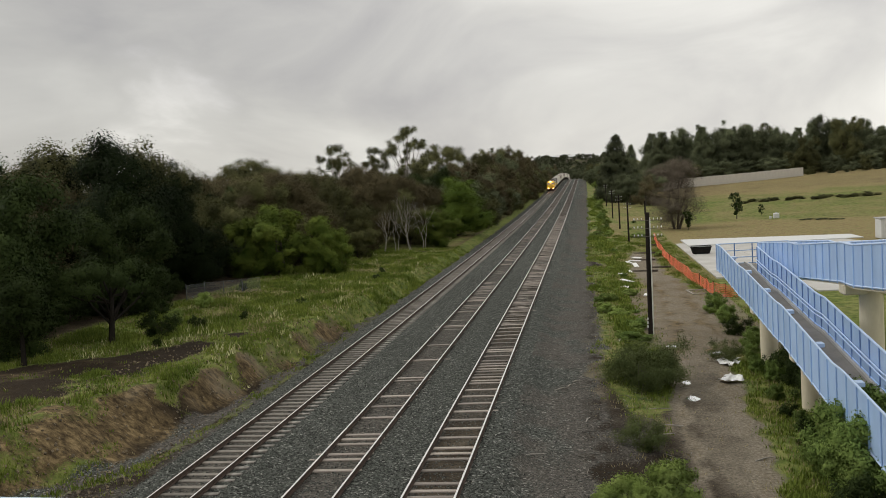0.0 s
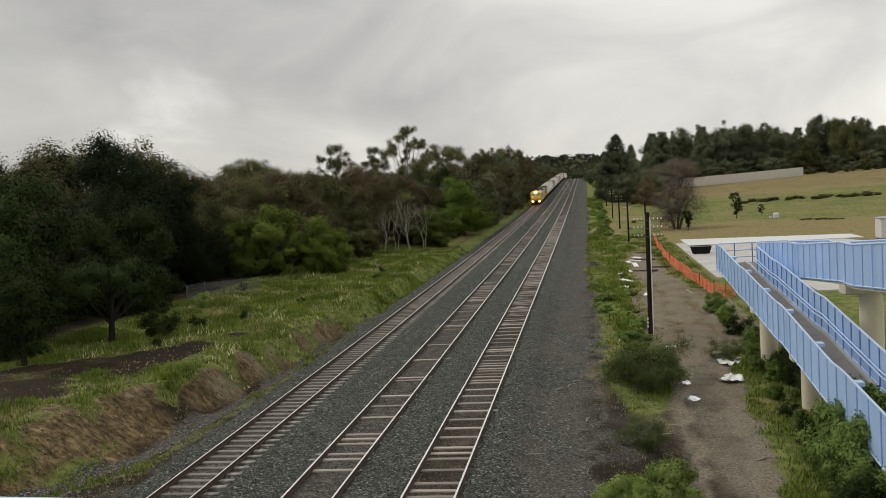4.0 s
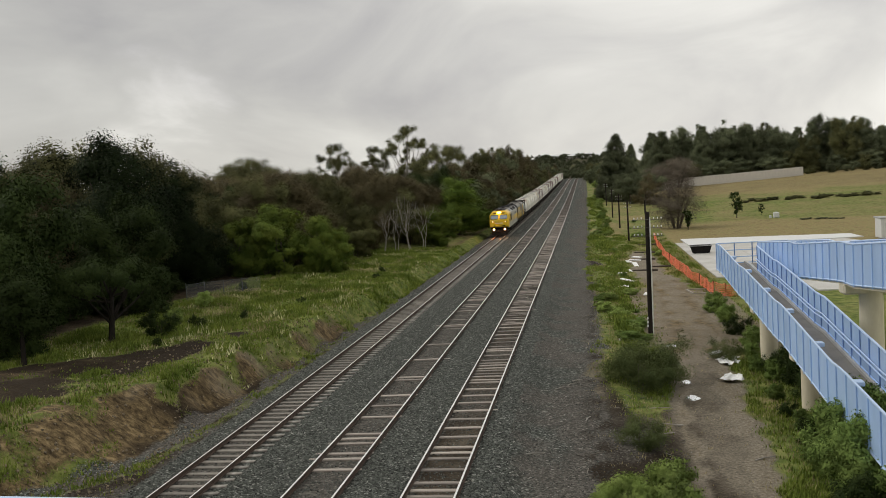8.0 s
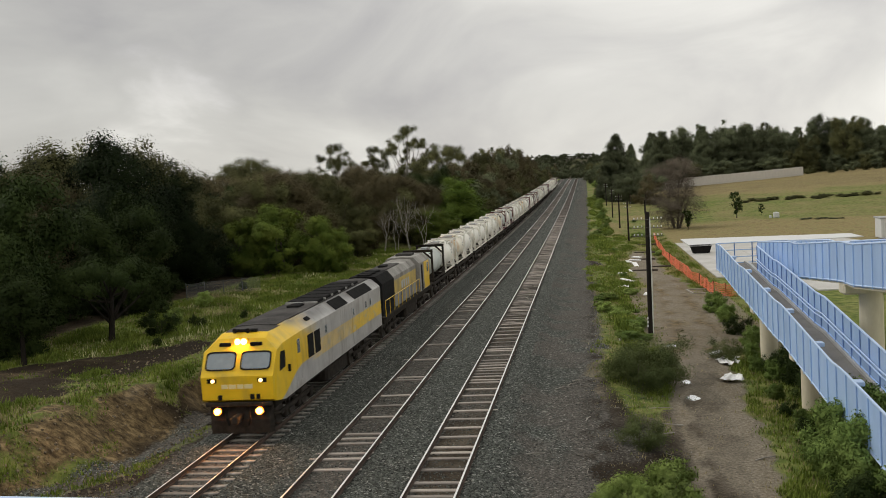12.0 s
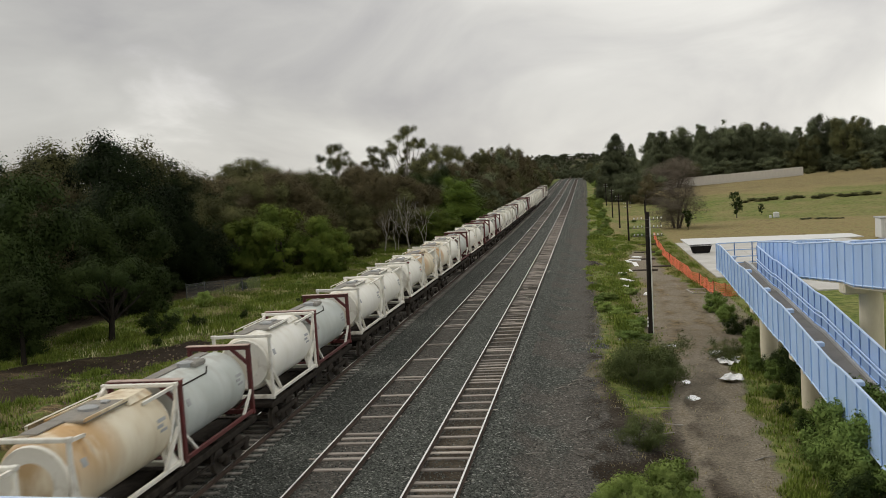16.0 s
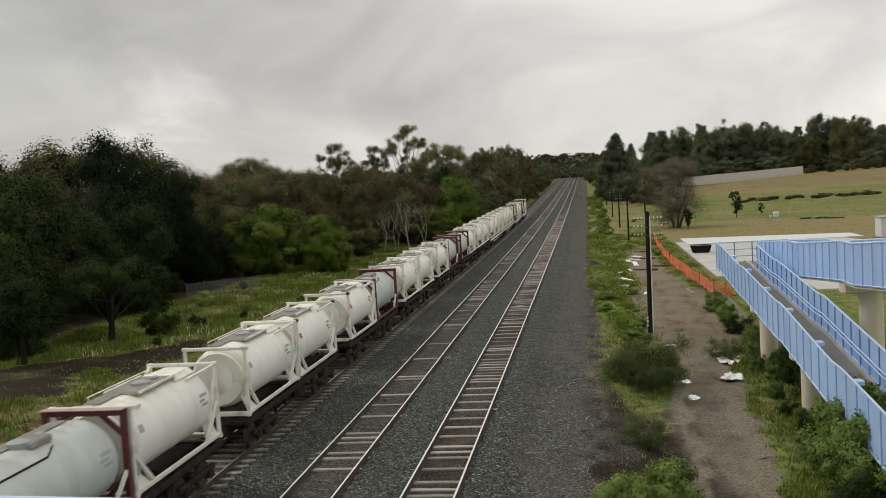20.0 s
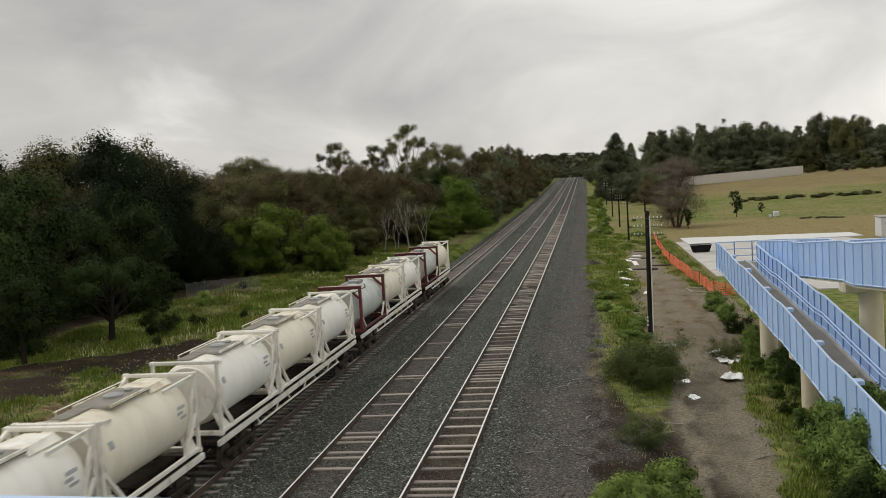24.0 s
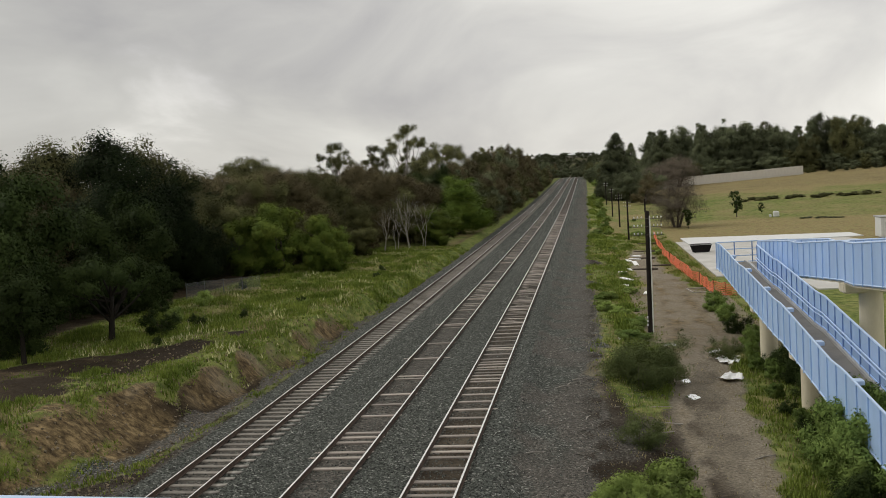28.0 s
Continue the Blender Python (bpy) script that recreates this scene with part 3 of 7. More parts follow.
def zones(x, y):
    """What covers the ground at x, y: grass, earth, stone; then clay, oily stone between the rails and darkened soil,
    dryness of the grass.
    """
    foot, brow, high = bank_top(y)
    n1 = noise.noise(Vector((x * 0.16, y * 0.11, 7)))
    n2 = noise.noise(Vector((x * 0.6, y * 0.5, 11)))
    n3 = noise.noise(Vector((x * 0.05, y * 0.03, 5)))
    grass = earth = ball = clay = oil_and_dark = 0.0
    dry = 0.12 + 0.35 * n1
    n4 = noise.noise(Vector((x * 0.3, y * 0.14, 17)))
    calm = interp(y, [80, 150], [1.0, 0.25])
    gravel_edge = -0.2 + (n2 * 1.1 + n4 * 2.2) * calm
    if -16.1 < x < gravel_edge:
        ball = 1.0
        if x > -3.4:
            oil_and_dark = 0.45 + 0.5 * n2 + 0.4 * n4 + interp(x, [-2.2, -0.4], [0.0, 0.3])
            ball = 1.0 - interp(x, [-1.6, 0.2], [0.0, 0.55]) - 0.3 * max(0.0, n2)
            earth = 0.6
        d = min(abs(x - BX), abs(x - CX))
        if d < 0.85:
            oil_and_dark = 0.9
            if abs(x - CX) < 0.72:
                ball, earth, oil_and_dark = 0.45 + 0.3 * n4, 0.9, 0.68
        elif abs(x - AX) < 0.75:
            oil_and_dark = 0.95
    elif x <= -16.1:
        if x > foot + 0.2:
            ball = 0.5 + n2 * 0.5
            grass = 0.6 + 0.4 * n2 if x < foot + 0.9 else 0.25
            oil_and_dark, dry = 0.9, 0.3
        elif x > brow:
            cut = interp(y, [30, 40, 44, 53, 57, 64, 70], [1, 1, 0.7, 0.35, 0.55, 0.5, 0.1])
            tongue = max(0.0, noise.noise(Vector((x * 0.3 + y * 0.1, y * 0.24 - x * 0.2, 71))) * 0.9 + 0.5 * n2 - 0.1) * interp(y, [42, 48], [1.0, 0.4])
            k = (foot - x) / max(foot - brow, 0.1)
            n5 = noise.noise(Vector((x * 0.9, y * 0.45, 61)))
            earth = cut * (1.12 + n1 * 0.6 + n5 * 0.55) * interp(k + 0.3 * n2 + 0.2 * n5, [0.6, 0.84], [1.0, 0.0])
            earth = max(0.0, earth - 0.9 * tongue)
            grass = 0.95 - earth + max(0.0, n2) * 0.3
            clay = interp(y, [26, 33, 37, 44, 60], [0.95, 0.95, 0.85, 0.7, 0.65]) + 0.4 * n5
            oil_and_dark = interp(y, [32, 40], [0.0, 0.35]) + 0.6 * n2 + interp(k, [0.1, 0.35], [0.5, 0.0])
            ball = interp(k + 0.2 * n5, [0.08, 0.3], [0.75, 0.0])
            dry = 0.2 + 0.3 * n2
        else:
            grass = 1.0 - max(0.0, n1) * 0.25
            bare_near = interp(y, [26, 34.8, 37, 41, 47, 53], [-29, -24.6, -22.9, -21.6, -20.9, -21.0])
            bare_far = interp(y, [34, 43, 48, 53], [-36, -29.3, -25.2, -22.9])
            bare = min(max(min(bare_near - x, x - bare_far) * 0.5 + 0.15, 0.0), 1.0) * interp(y, [24, 28, 46, 54], [1, 1, 1, 0.2])
            bare = max(0.0, bare + 0.45 * n2 * (bare > 0) + 0.25 * n1)
            earth = min(1.0, bare * (1.2 + 1.0 * n2 + 1.1 * n4))
            clay = 0.7 + 0.4 * n4
            # brown earth, darkened further for the wood's shade on this strip
            oil_and_dark = 0.8 + 0.25 * n1 + 0.35 * n2
            if x < -31:
                earth = max(earth, min(1.0, (-31 - x) / 4))
                oil_and_dark = 0.68 + 0.3 * n2
            grass *= 1 - 0.9 * earth
            dry = 0.1 + 0.45 * n1 + 0.3 * n2 + interp(y, [52, 75], [0.0, 0.28])
            if x > -21 and y > 105:
                worn = interp(y, [105, 135], [0.0, 1.0]) * interp(x, [-21, -18.5], [0.2, 1.0])
                earth = max(earth, worn * (0.75 + 0.5 * n2))
                grass, oil_and_dark, dry = grass * (1 - 0.5 * worn), 0.6, dry + 0.25 * worn
    else:
        path = max(0.0, 1 - 0.5 * n2 - abs(x + 0.5 * n4 - interp(y, [20, 31, 46, 57, 65, 78, 100], [4.2, 4.4, 5.1, 6.2, 6.5, 6.9, 6.0])) / 2.1)
        earth = min(1.0, path * interp(y, [105, 125], [2.2, 0.0]) + max(0.0, n2) * 0.45 + (0.55 if 3 < x < 11 and 55 < y < 84 else 0) + interp(y, [36, 46], [0.7, 0.0]) * interp(x, [2.0, 4.0], [1.0, 0.0]) + (interp(x + 0.8 * n2, [0.0, 1.4], [0.6, 0.0]) if y < 80 else 0.0))
        grass = max(0.0, 1 - earth) * (0.95 if x < 12 else 1.0)
        wear = interp(y + 8 * n4, [38, 48], [1.0, 0.0]) * interp(x + 1.5 * n2, [1.5, 4.2], [1.0, 0.0])
        oil_edge = interp(x + 0.8 * n2, [0.3, 2.0], [0.5, 0.0])
        ball, oil_and_dark = wear * (0.5 + 0.7 * n4 + 0.3 * n2), 0.9 * wear + 0.4 * interp(path + 0.12 * n2, [0.0, 0.1, 0.3, 0.4, 0.52, 0.68], [0.0, 0.6, 0.6, 0.0, 0.0, 1.0]) * interp(y, [48, 60], [1.0, 0.4])
        oil_and_dark = max(oil_and_dark, oil_edge)
        clay = (0.36 if 3 < x < 11 and 52 < y < 90 else 0.1) + 0.2 * n2 + 0.2 * interp(path + 0.15 * n2, [0.25, 0.4, 0.52, 0.66], [0.0, 1.0, 1.0, 0.0])
        dry = 0.24 + 0.7 * n1 + 0.4 * n2 if x < 12 else interp(y + 14 * n3 + 5 * n1, [120, 150, 166, 172, 235, 262, 275, 330], [0.85, 0.95, 0.9, 0.46, 0.42, 0.5, 0.95, 0.95]) + 0.4 * n1 if y > 95 else 0.3 + 0.5 * n1
    if x >= gravel_edge and x < gravel_edge + 0.9:
        ball = max(ball, interp(x, [gravel_edge, gravel_edge + 0.9], [0.9, 0.0]))
    if 2.5 < x < 12 and y > 92:
        dry = 0.5 + 0.6 * n1 + 0.4 * n2
        earth = max(earth, 0.35 + 0.5 * n2)
        grass = min(grass, 1.0 - 0.5 * earth)
    if x > 12 and y > 255:
        earth = interp(y + 20 * n1, [262, 280], [0.0, 0.5]) + 0.3 * n2
        clay, grass = 0.8, 0.75 - 0.4 * earth
    if y > 690:
        ball, earth, grass, oil_and_dark, clay, dry = 0.0, 0.9, 0.4 + 0.2 * n3, 0.7, 0.0, 0.1
    one = lambda a: max(0.0, min(1.0, a))
    return (one(grass), one(earth), one(ball), 1.0), (one(clay), one(oil_and_dark), one(dry), 1.0)


def build_ground():
    xs = steps((-2600, -400, 200), (-400, -100, 30), (-100, -40, 4), (-40, -27, 0.6), (-27, -16, 0.26), (-16, -3.1, 0.16), (-3.1, 12, 0.26), (12, 30, 1.0), (30, 120, 4), (120, 400, 28), (400, 2601, 200))
    ys = steps((-2600, -600, 200), (-600, -60, 30), (-60, 16, 3), (16, 70, 0.32), (70, 130, 0.7), (130, 260, 2), (260, 700, 7), (700, 1720, 60), (1720, 4001, 300))
    nx, ny = len(xs), len(ys)
    verts, za, zb = [], [], []
    for y in ys:
        for x in xs:
            verts.append((x, y, lie(x, y)))
            a, b = zones(x, y)
            za.append(a)
            zb.append(b)
    faces = [(j * nx + i, j * nx + i + 1, (j + 1) * nx + i + 1, (j + 1) * nx + i) for j in range(ny - 1) for i in range(nx - 1)]
    me = bpy.data.meshes.new("ground")
    me.from_pydata(verts, [], faces)
    for name, rows in (("zone", za), ("cover", zb)):
        at = me.color_attributes.new(name, "FLOAT_COLOR", "POINT")
        at.data.foreach_set("color", np.array(rows, dtype=np.float32).ravel())
    me.polygons.foreach_set("use_smooth", [True] * len(me.polygons))
    me.materials.append(ground_material())
    me.update()
    return tagged(new("ground", me), "grassy railway land with dark ballast and bare earth", "ground", kind="structure")


def ground_material():
    m = bpy.data.materials.new("ground_soil_grass_ballast")
    m.use_nodes = True
    n, l = m.node_tree.nodes, m.node_tree.links
    bsdf = n["Principled BSDF"]
    geo = n.new("ShaderNodeNewGeometry")
    zone = n.new("ShaderNodeAttribute")
    zone.attribute_name = "zone"
    sep = n.new("ShaderNodeSeparateColor")
    l.new(zone.outputs["Color"], sep.inputs[0])
    cover = n.new("ShaderNodeAttribute")
    cover.attribute_name = "cover"
    sep2 = n.new("ShaderNodeSeparateColor")
    l.new(cover.outputs["Color"], sep2.inputs[0])

    def noise_of(scale, detail=5, rough=0.55):
        t = n.new("ShaderNodeTexNoise")
        t.inputs["Scale"].default_value, t.inputs["Detail"].default_value, t.inputs["Roughness"].default_value = scale, detail, rough
        l.new(geo.outputs["Position"], t.inputs["Vector"])
        return t.outputs["Fac"]

    def ramp(src, *stops):
        r = n.new("ShaderNodeValToRGB")
        e = r.color_ramp.elements
        e[0].position, e[0].color = stops[0][0], (*stops[0][1], 1)
        e[1].position, e[1].color = stops[-1][0], (*stops[-1][1], 1)
        for p, c in stops[1:-1]:
            e.new(p).color = (*c, 1)
        l.new(src, r.inputs[0])
        return r.outputs["Color"]

    def blend(fac, a, b):
        x = n.new("ShaderNodeMix")
        x.data_type = "RGBA"
        l.new(fac, x.inputs[0])
        l.new(a, x.inputs[6])
        l.new(b, x.inputs[7])
        return x.outputs[2]

    def edge(weight, rough_noise, lo=0.35, hi=0.65):
        a = n.new("ShaderNodeMath")
        a.operation = "MULTIPLY_ADD"
        l.new(rough_noise, a.inputs[0])
        a.inputs[1].default_value = 0.7
        l.new(weight, a.inputs[2])
        s = n.new("ShaderNodeMapRange")
        s.interpolation_type = "SMOOTHSTEP"
        s.inputs["From Min"].default_value, s.inputs["From Max"].default_value = lo + 0.35, hi + 0.35
        l.new(a.outputs[0], s.inputs["Value"])
        return s.outputs[0]

    big, mid, fine, slow = noise_of(0.12), noise_of(1.4), noise_of(9, 4, 0.7), noise_of(0.55, 7, 0.6)
    vor = n.new("ShaderNodeTexVoronoi")
    vor.inputs["Scale"].default_value = 15
    l.new(geo.outputs["Position"], vor.inputs["Vector"])
    grain = n.new("ShaderNodeSeparateColor")
    l.new(vor.outputs["Color"], grain.inputs[0])
    soil = ramp(fine, (0.3, (0.115, 0.098, 0.072)), (0.52, (0.235, 0.203, 0.153)), (0.76, (0.4, 0.35, 0.268)))
    run = n.new("ShaderNodeMapping")
    run.inputs["Scale"].default_value = (1.6, 2.6, 1.0)
    l.new(geo.outputs["Position"], run.inputs["Vector"])
    rill = n.new("ShaderNodeTexNoise")
    rill.inputs["Scale"].default_value, rill.inputs["Detail"].default_value, rill.inputs["Roughness"].default_value = 1.5, 8, 0.68
    l.new(run.outputs[0], rill.inputs["Vector"])
    clay = ramp(rill.outputs["Fac"], (0.36, (0.045, 0.032, 0.018)), (0.5, (0.135, 0.098, 0.05)), (0.66, (0.31, 0.228, 0.118)))
    # dark soil colour that also carries the wood's shade on the left strip
    humus_and_shade = ramp(fine, (0.3, (0.015, 0.011, 0.007)), (0.55, (0.034, 0.025, 0.016)), (0.8, (0.08, 0.06, 0.041)))
    soil = blend(edge(sep2.outputs[0], slow, 0.15, 0.85), soil, clay)
    soil = blend(edge(sep2.outputs[1], slow, 0.15, 0.85), soil, humus_and_shade)
    grass_a = ramp(mid, (0.32, (0.062, 0.09, 0.02)), (0.52, (0.15, 0.188, 0.046)), (0.7, (0.26, 0.262, 0.09)))
    grass_b = ramp(mid, (0.35, (0.19, 0.15, 0.07)), (0.52, (0.29, 0.235, 0.11)), (0.66, (0.2, 0.195, 0.075)))
    turf = blend(edge(sep2.outputs[2], slow, 0.15, 0.85), grass_a, grass_b)
    stone = ramp(grain.outputs[0], (0.0, (0.02, 0.021, 0.018)), (0.55, (0.067, 0.073, 0.063)), (0.9, (0.126, 0.134, 0.118)), (1.0, (0.33, 0.33, 0.3)))
    oily = ramp(grain.outputs[0], (0.0, (0.048, 0.045, 0.039)), (0.7, (0.104, 0.096, 0.083)), (0.97, (0.17, 0.157, 0.135)), (1.0, (0.3, 0.28, 0.25)))
    stone = blend(edge(sep2.outputs[1], fine), stone, oily)
    c = blend(edge(sep.outputs[0], fine), soil, turf)
    c = blend(edge(sep.outputs[2], fine), c, stone)
    l.new(c, bsdf.inputs["Base Color"])
    bsdf.inputs["Roughness"].default_value = 0.92
    bsdf.inputs["Specular IOR Level"].default_value = 0.1
    hsum = n.new("ShaderNodeMath")
    hsum.operation = "ADD"
    l.new(grain.outputs[1], hsum.inputs[0])
    l.new(fine, hsum.inputs[1])
    bp = n.new("ShaderNodeBump")
    bp.inputs["Strength"].default_value, bp.inputs["Distance"].default_value = 0.7, 0.05
    l.new(hsum.outputs[0], bp.inputs["Height"])
    l.new(bp.outputs[0], bsdf.inputs["Normal"])
    return m


ground = build_ground()


# ================= railway tracks =================
def along():
    return steps((-480, 90, 30), (90, 340, 10), (340, 800, 15))


def bar_along(x, z, w, h):
    """A long bar of w by h that follows the grade at x; z is its top."""
    s = Shape()
    s.loft([[(x - w / 2, y, grade(y) + z - h), (x + w / 2, y, grade(y) + z - h), (x + w / 2, y, grade(y) + z), (x - w / 2, y, grade(y) + z)] for y in along()])
    return s


def build_track(name, cx, gauge, label, shine=0.068):
    t = thing(name, label, "railway track", group="railway tracks", kind="structure")
    for sx in (-1, 1):
        x = cx + sx * (gauge / 2 + 0.035)
        rail = part("rail", bar_along(x, -0.028, 0.02, 0.125), "rail_side", t, "rusty steel rail")
        part("rail_foot", bar_along(x, -0.148, 0.14, 0.022), "rail_side", rail)
        part("rail_head", bar_along(x, -0.004, 0.072, 0.034), "rail_side", rail)
        part("running_surface", bar_along(x, 0.0, shine, 0.004), "rail_top", rail, "polished running surface")
    return t


track_a = build_track("railway_track", AX, 1.435, "railway track on close-set grey concrete sleepers", 0.05)
track_b = build_track("railway_track", BX, 1.6, "railway track with timber sleepers half buried in ballast")
track_c = build_track("railway_track", CX, 1.6, "railway track on weathered timber sleepers")


# ================= footbridge and ramp =================
RAMP_X, RAMP_IN, FL2_X = 8.35, 10.2, 10.85


def low_edge(y):
    """Lower edge of the lower flight's outer screen."""
    return interp(y, [4, 14, 23, 24.5, 33, 34.5, 43, 44.5, 53, 54.5, 61.5, 63.6], [-1.35, -0.9, -0.1, -0.1, 0.52, 0.52, 1.35, 1.35, 1.95, 1.95, 2.48, 2.48])


def high_edge(y):
    """Lower edge of the upper flight's outer screen, which climbs back towards the bridge."""
    return interp(y, [-2, 0, 9, 10.5, 19.5, 21, 30, 31.5, 41, 42.5, 51.5, 53, 63.5], [7.5, 7.5, 6.6, 6.6, 5.75, 5.75, 4.88, 4.88, 3.98, 3.98, 3.17, 3.17, 2.34])


def slab(ys, zf, x0, x1, top, thick):
    s = Shape()
    s.loft([[(x0, y, zf(y) + top - thick), (x1, y, zf(y) + top - thick), (x1, y, zf(y) + top), (x0, y, zf(y) + top)] for y in ys])
    return s


def screen(parent, x, zf, y0, y1, z0, z1, n, side, mesh="blue", rails=(), pitch_name="screen_panel"):
    """A line of blue screen panels between posts, with a top rail."""
    ys = [y0 + (y1 - y0) * i / n for i in range(n + 1)]
    for a, b in zip(ys[:-1], ys[1:]):
        s = Shape()
        e = 0.02
        sec = lambda y: [(x - 0.012, y, zf(y) + z0), (x + 0.012, y, zf(y) + z0), (x + 0.012, y, zf(y) + z1), (x - 0.012, y, zf(y) + z1)]
        s.loft([sec(a + e), sec((a + b) / 2), sec(b - e)])
        part(pitch_name, s, mesh, parent)
    for y in ys:
        k = round((y - y0) / (y1 - y0) * n)
        part("post", Shape().chamfer((x + side * 0.035, y, zf(y) + (z0 + z1) / 2), (0.05, 0.065 if mesh == "blue_mesh" or k % 2 else 0.045, z1 - z0 + 0.06), 0.01), "blue_dark" if mesh == "blue_mesh" else "blue" if k % 2 else "blue_post", parent)
    pts = [(x + side * 0.02, y, zf(y) + z0 + 0.05) for y in np.linspace(y0, y1, n * 2 + 1)]
    part("bottom_rail", Shape().tube(pts, 0.035, 6), "blue_post" if mesh == "blue_mesh" else "blue_light", parent, smooth=True)
    if mesh == "blue_panel":
        for h in (0.36, 0.68):
            pts = [(x - side * 0.04, y, zf(y) + z0 + (z1 - z0) * h) for y in np.linspace(y0, y1, n * 2 + 1)]
            part("mid_rail", Shape().tube(pts, 0.025, 6), "blue_post", parent, smooth=True)
    pts = [(x, y, zf(y) + z1 + 0.03) for y in np.linspace(y0, y1, n * 2 + 1)]
    part("top_rail", Shape().tube(pts, 0.045, 8), "blue_light", parent, "pale blue top rail", smooth=True)
    for dz, off in rails:
        pts = [(x + off, y, zf(y) + dz) for y in np.linspace(y0, y1, n * 2 + 1)]
        part("handrail", Shape().tube(pts, 0.03, 8), "blue_light", parent, "pale blue handrail", smooth=True)


def build_lower_flight():
    t = thing("access_ramp", "pale blue screened pedestrian ramp on cream concrete columns", "ramp", group="footbridge ramps")
    ys = [4, 14, 23, 24.5, 33, 34.5, 43, 44.5, 53, 54.5, 61.5, 63.6]
    part("deck", slab(ys, low_edge, RAMP_X + 0.06, RAMP_IN + 0.1, 0.42, 0.06), "asphalt", t, "grey asphalt walking surface")
    part("slab", slab(ys, low_edge, RAMP_X + 0.06, RAMP_IN + 0.1, 0.36, 0.3), "cream", t, "cream concrete edge slab")
    part("kerb", slab(ys, low_edge, RAMP_IN - 0.12, RAMP_IN + 0.02, 0.55, 0.13), "concrete", t, "pale concrete kerb")
    screen(t, RAMP_X, low_edge, 4, 63.6, 0.0, 1.74, 48, -1, "blue_panel")
    screen(t, RAMP_IN, low_edge, 4, 59.2, 0.55, 2.02, 46, -1, "blue_mesh", rails=((1.3, -0.12), (1.12, -0.12)))
    for y in np.arange(6, 63, 5.2):
        part("bracket", Shape().chamfer((RAMP_X + 0.2, y, low_edge(y) + 1.64), (0.36, 0.42, 0.16), 0.02), "blue_light", t)
    # end screen of the turning landing
    for z in (0.45, 0.85, 1.3, 1.78):
        part("end_rail", Shape().bar((RAMP_X, 63.6, 2.48 + z), (12.9, 63.6, 2.48 + z), 0.06), "blue_light", t)
    for x in np.linspace(RAMP_X, 12.9, 5):
        part("post", Shape().chamfer((x, 63.6, 2.48 + 1.1), (0.07, 0.06, 1.4), 0.01), "blue_dark", t)
    part("landing", Shape().chamfer((10.58, 61.9, 2.48 + 0.24), (0.56, 3.3, 0.3), 0.03), "asphalt", t)
    for y in (41.6, 51.2, 31.8):
        col = Shape()
        base = lie(9.25, y) - 0.3
        col.tube([(9.25, y, base), (9.25, y, low_edge(y) - 0.1)], 0.46, 20)
        c = part("column", col, "cream", t, "round cream concrete column", smooth=True)
        part("crosshead", Shape().chamfer((9.25, y, low_edge(y) - 0.12), (1.75, 0.7, 0.45), 0.06), "cream", c)
    return t


def build_upper_flight():
    t = thing("access_ramp", "upper blue screened ramp climbing to the footbridge deck", "ramp", group="footbridge ramps")
    ys = [-2, 0, 9, 10.5, 19.5, 21, 30, 31.5, 41, 42.5, 51.5, 53, 63.5]
    part("deck", slab(ys, high_edge, FL2_X + 0.06, 12.85, 0.42, 0.06), "asphalt", t, "grey asphalt walking surface")
    part("slab", slab(ys, high_edge, FL2_X + 0.06, 12.85, 0.36, 0.34), "cream", t, "cream concrete edge slab")
    screen(t, FL2_X, high_edge, -2, 62.6, 0.12, 1.86, 50, -1, "blue_panel")
    screen(t, 12.9, high_edge, -2, 63.5, 0.12, 1.86, 50, -1, "blue_panel")
    for y in np.arange(1, 62, 5.2):
        part("bracket", Shape().chamfer((FL2_X + 0.2, y, high_edge(y) + 1.8), (0.36, 0.42, 0.16), 0.02), "blue_light", t)
    for y in (62.5, 43.0, 29.0, 15.0):
        col = Shape().tube([(12.15, y, lie(12.15, y) - 0.3), (12.15, y, high_edge(y) - 0.2)], 0.5, 20)
        c = part("column", col, "cream", t, "round cream concrete column", smooth=True)
        part("crosshead", Shape().chamfer((11.9, y, high_edge(y) - 0.18), (2.0, 0.9, 0.5), 0.08), "cream", c)
    return t


def build_footbridge():
    t = thing("footbridge", "footbridge deck over the tracks with a blue balustrade", "bridge", at=pose(-0.67, 1.139, 0, 0, 0, -3.97))
    part("deck", Shape().chamfer((-3.5, -1.75, 7.9), (34, 3.2, 0.35), 0.05), "concrete", t)
    part("top_rail", Shape().chamfer((-3.5, -0.05, 9.243), (34, 0.1, 0.06), 0.002), "blue_light", t, "pale blue top rail")
    for x in np.arange(-20, 13.1, 1.5):
        part("post", Shape().chamfer((x, -0.06, 8.64), (0.07, 0.07, 1.13), 0.01), "blue", t)
    for x in np.arange(-20, 12.5, 1.5):
        part("screen_panel", Shape().box((x + 0.75, -0.04, 8.62), (1.4, 0.02, 1.05)), "blue", t)
    part("rear_rail", Shape().chamfer((-3.5, -3.3, 9.243), (34, 0.1, 0.06), 0.02), "blue_light", t)
    for x in np.arange(-20, 13.1, 1.5):
        part("rear_post", Shape().chamfer((x, -3.3, 8.64), (0.07, 0.07, 1.13), 0.01), "blue", t)
    for x in (-18.5, -1.2, 12.3):
        part("column", Shape().tube([(x, -1.75, -1.6), (x, -1.75, 7.72)], 0.5, 18), "cream", t, smooth=True)
    return t


lower_flight = build_lower_flight()
upper_flight = build_upper_flight()
footbridge = build_footbridge()


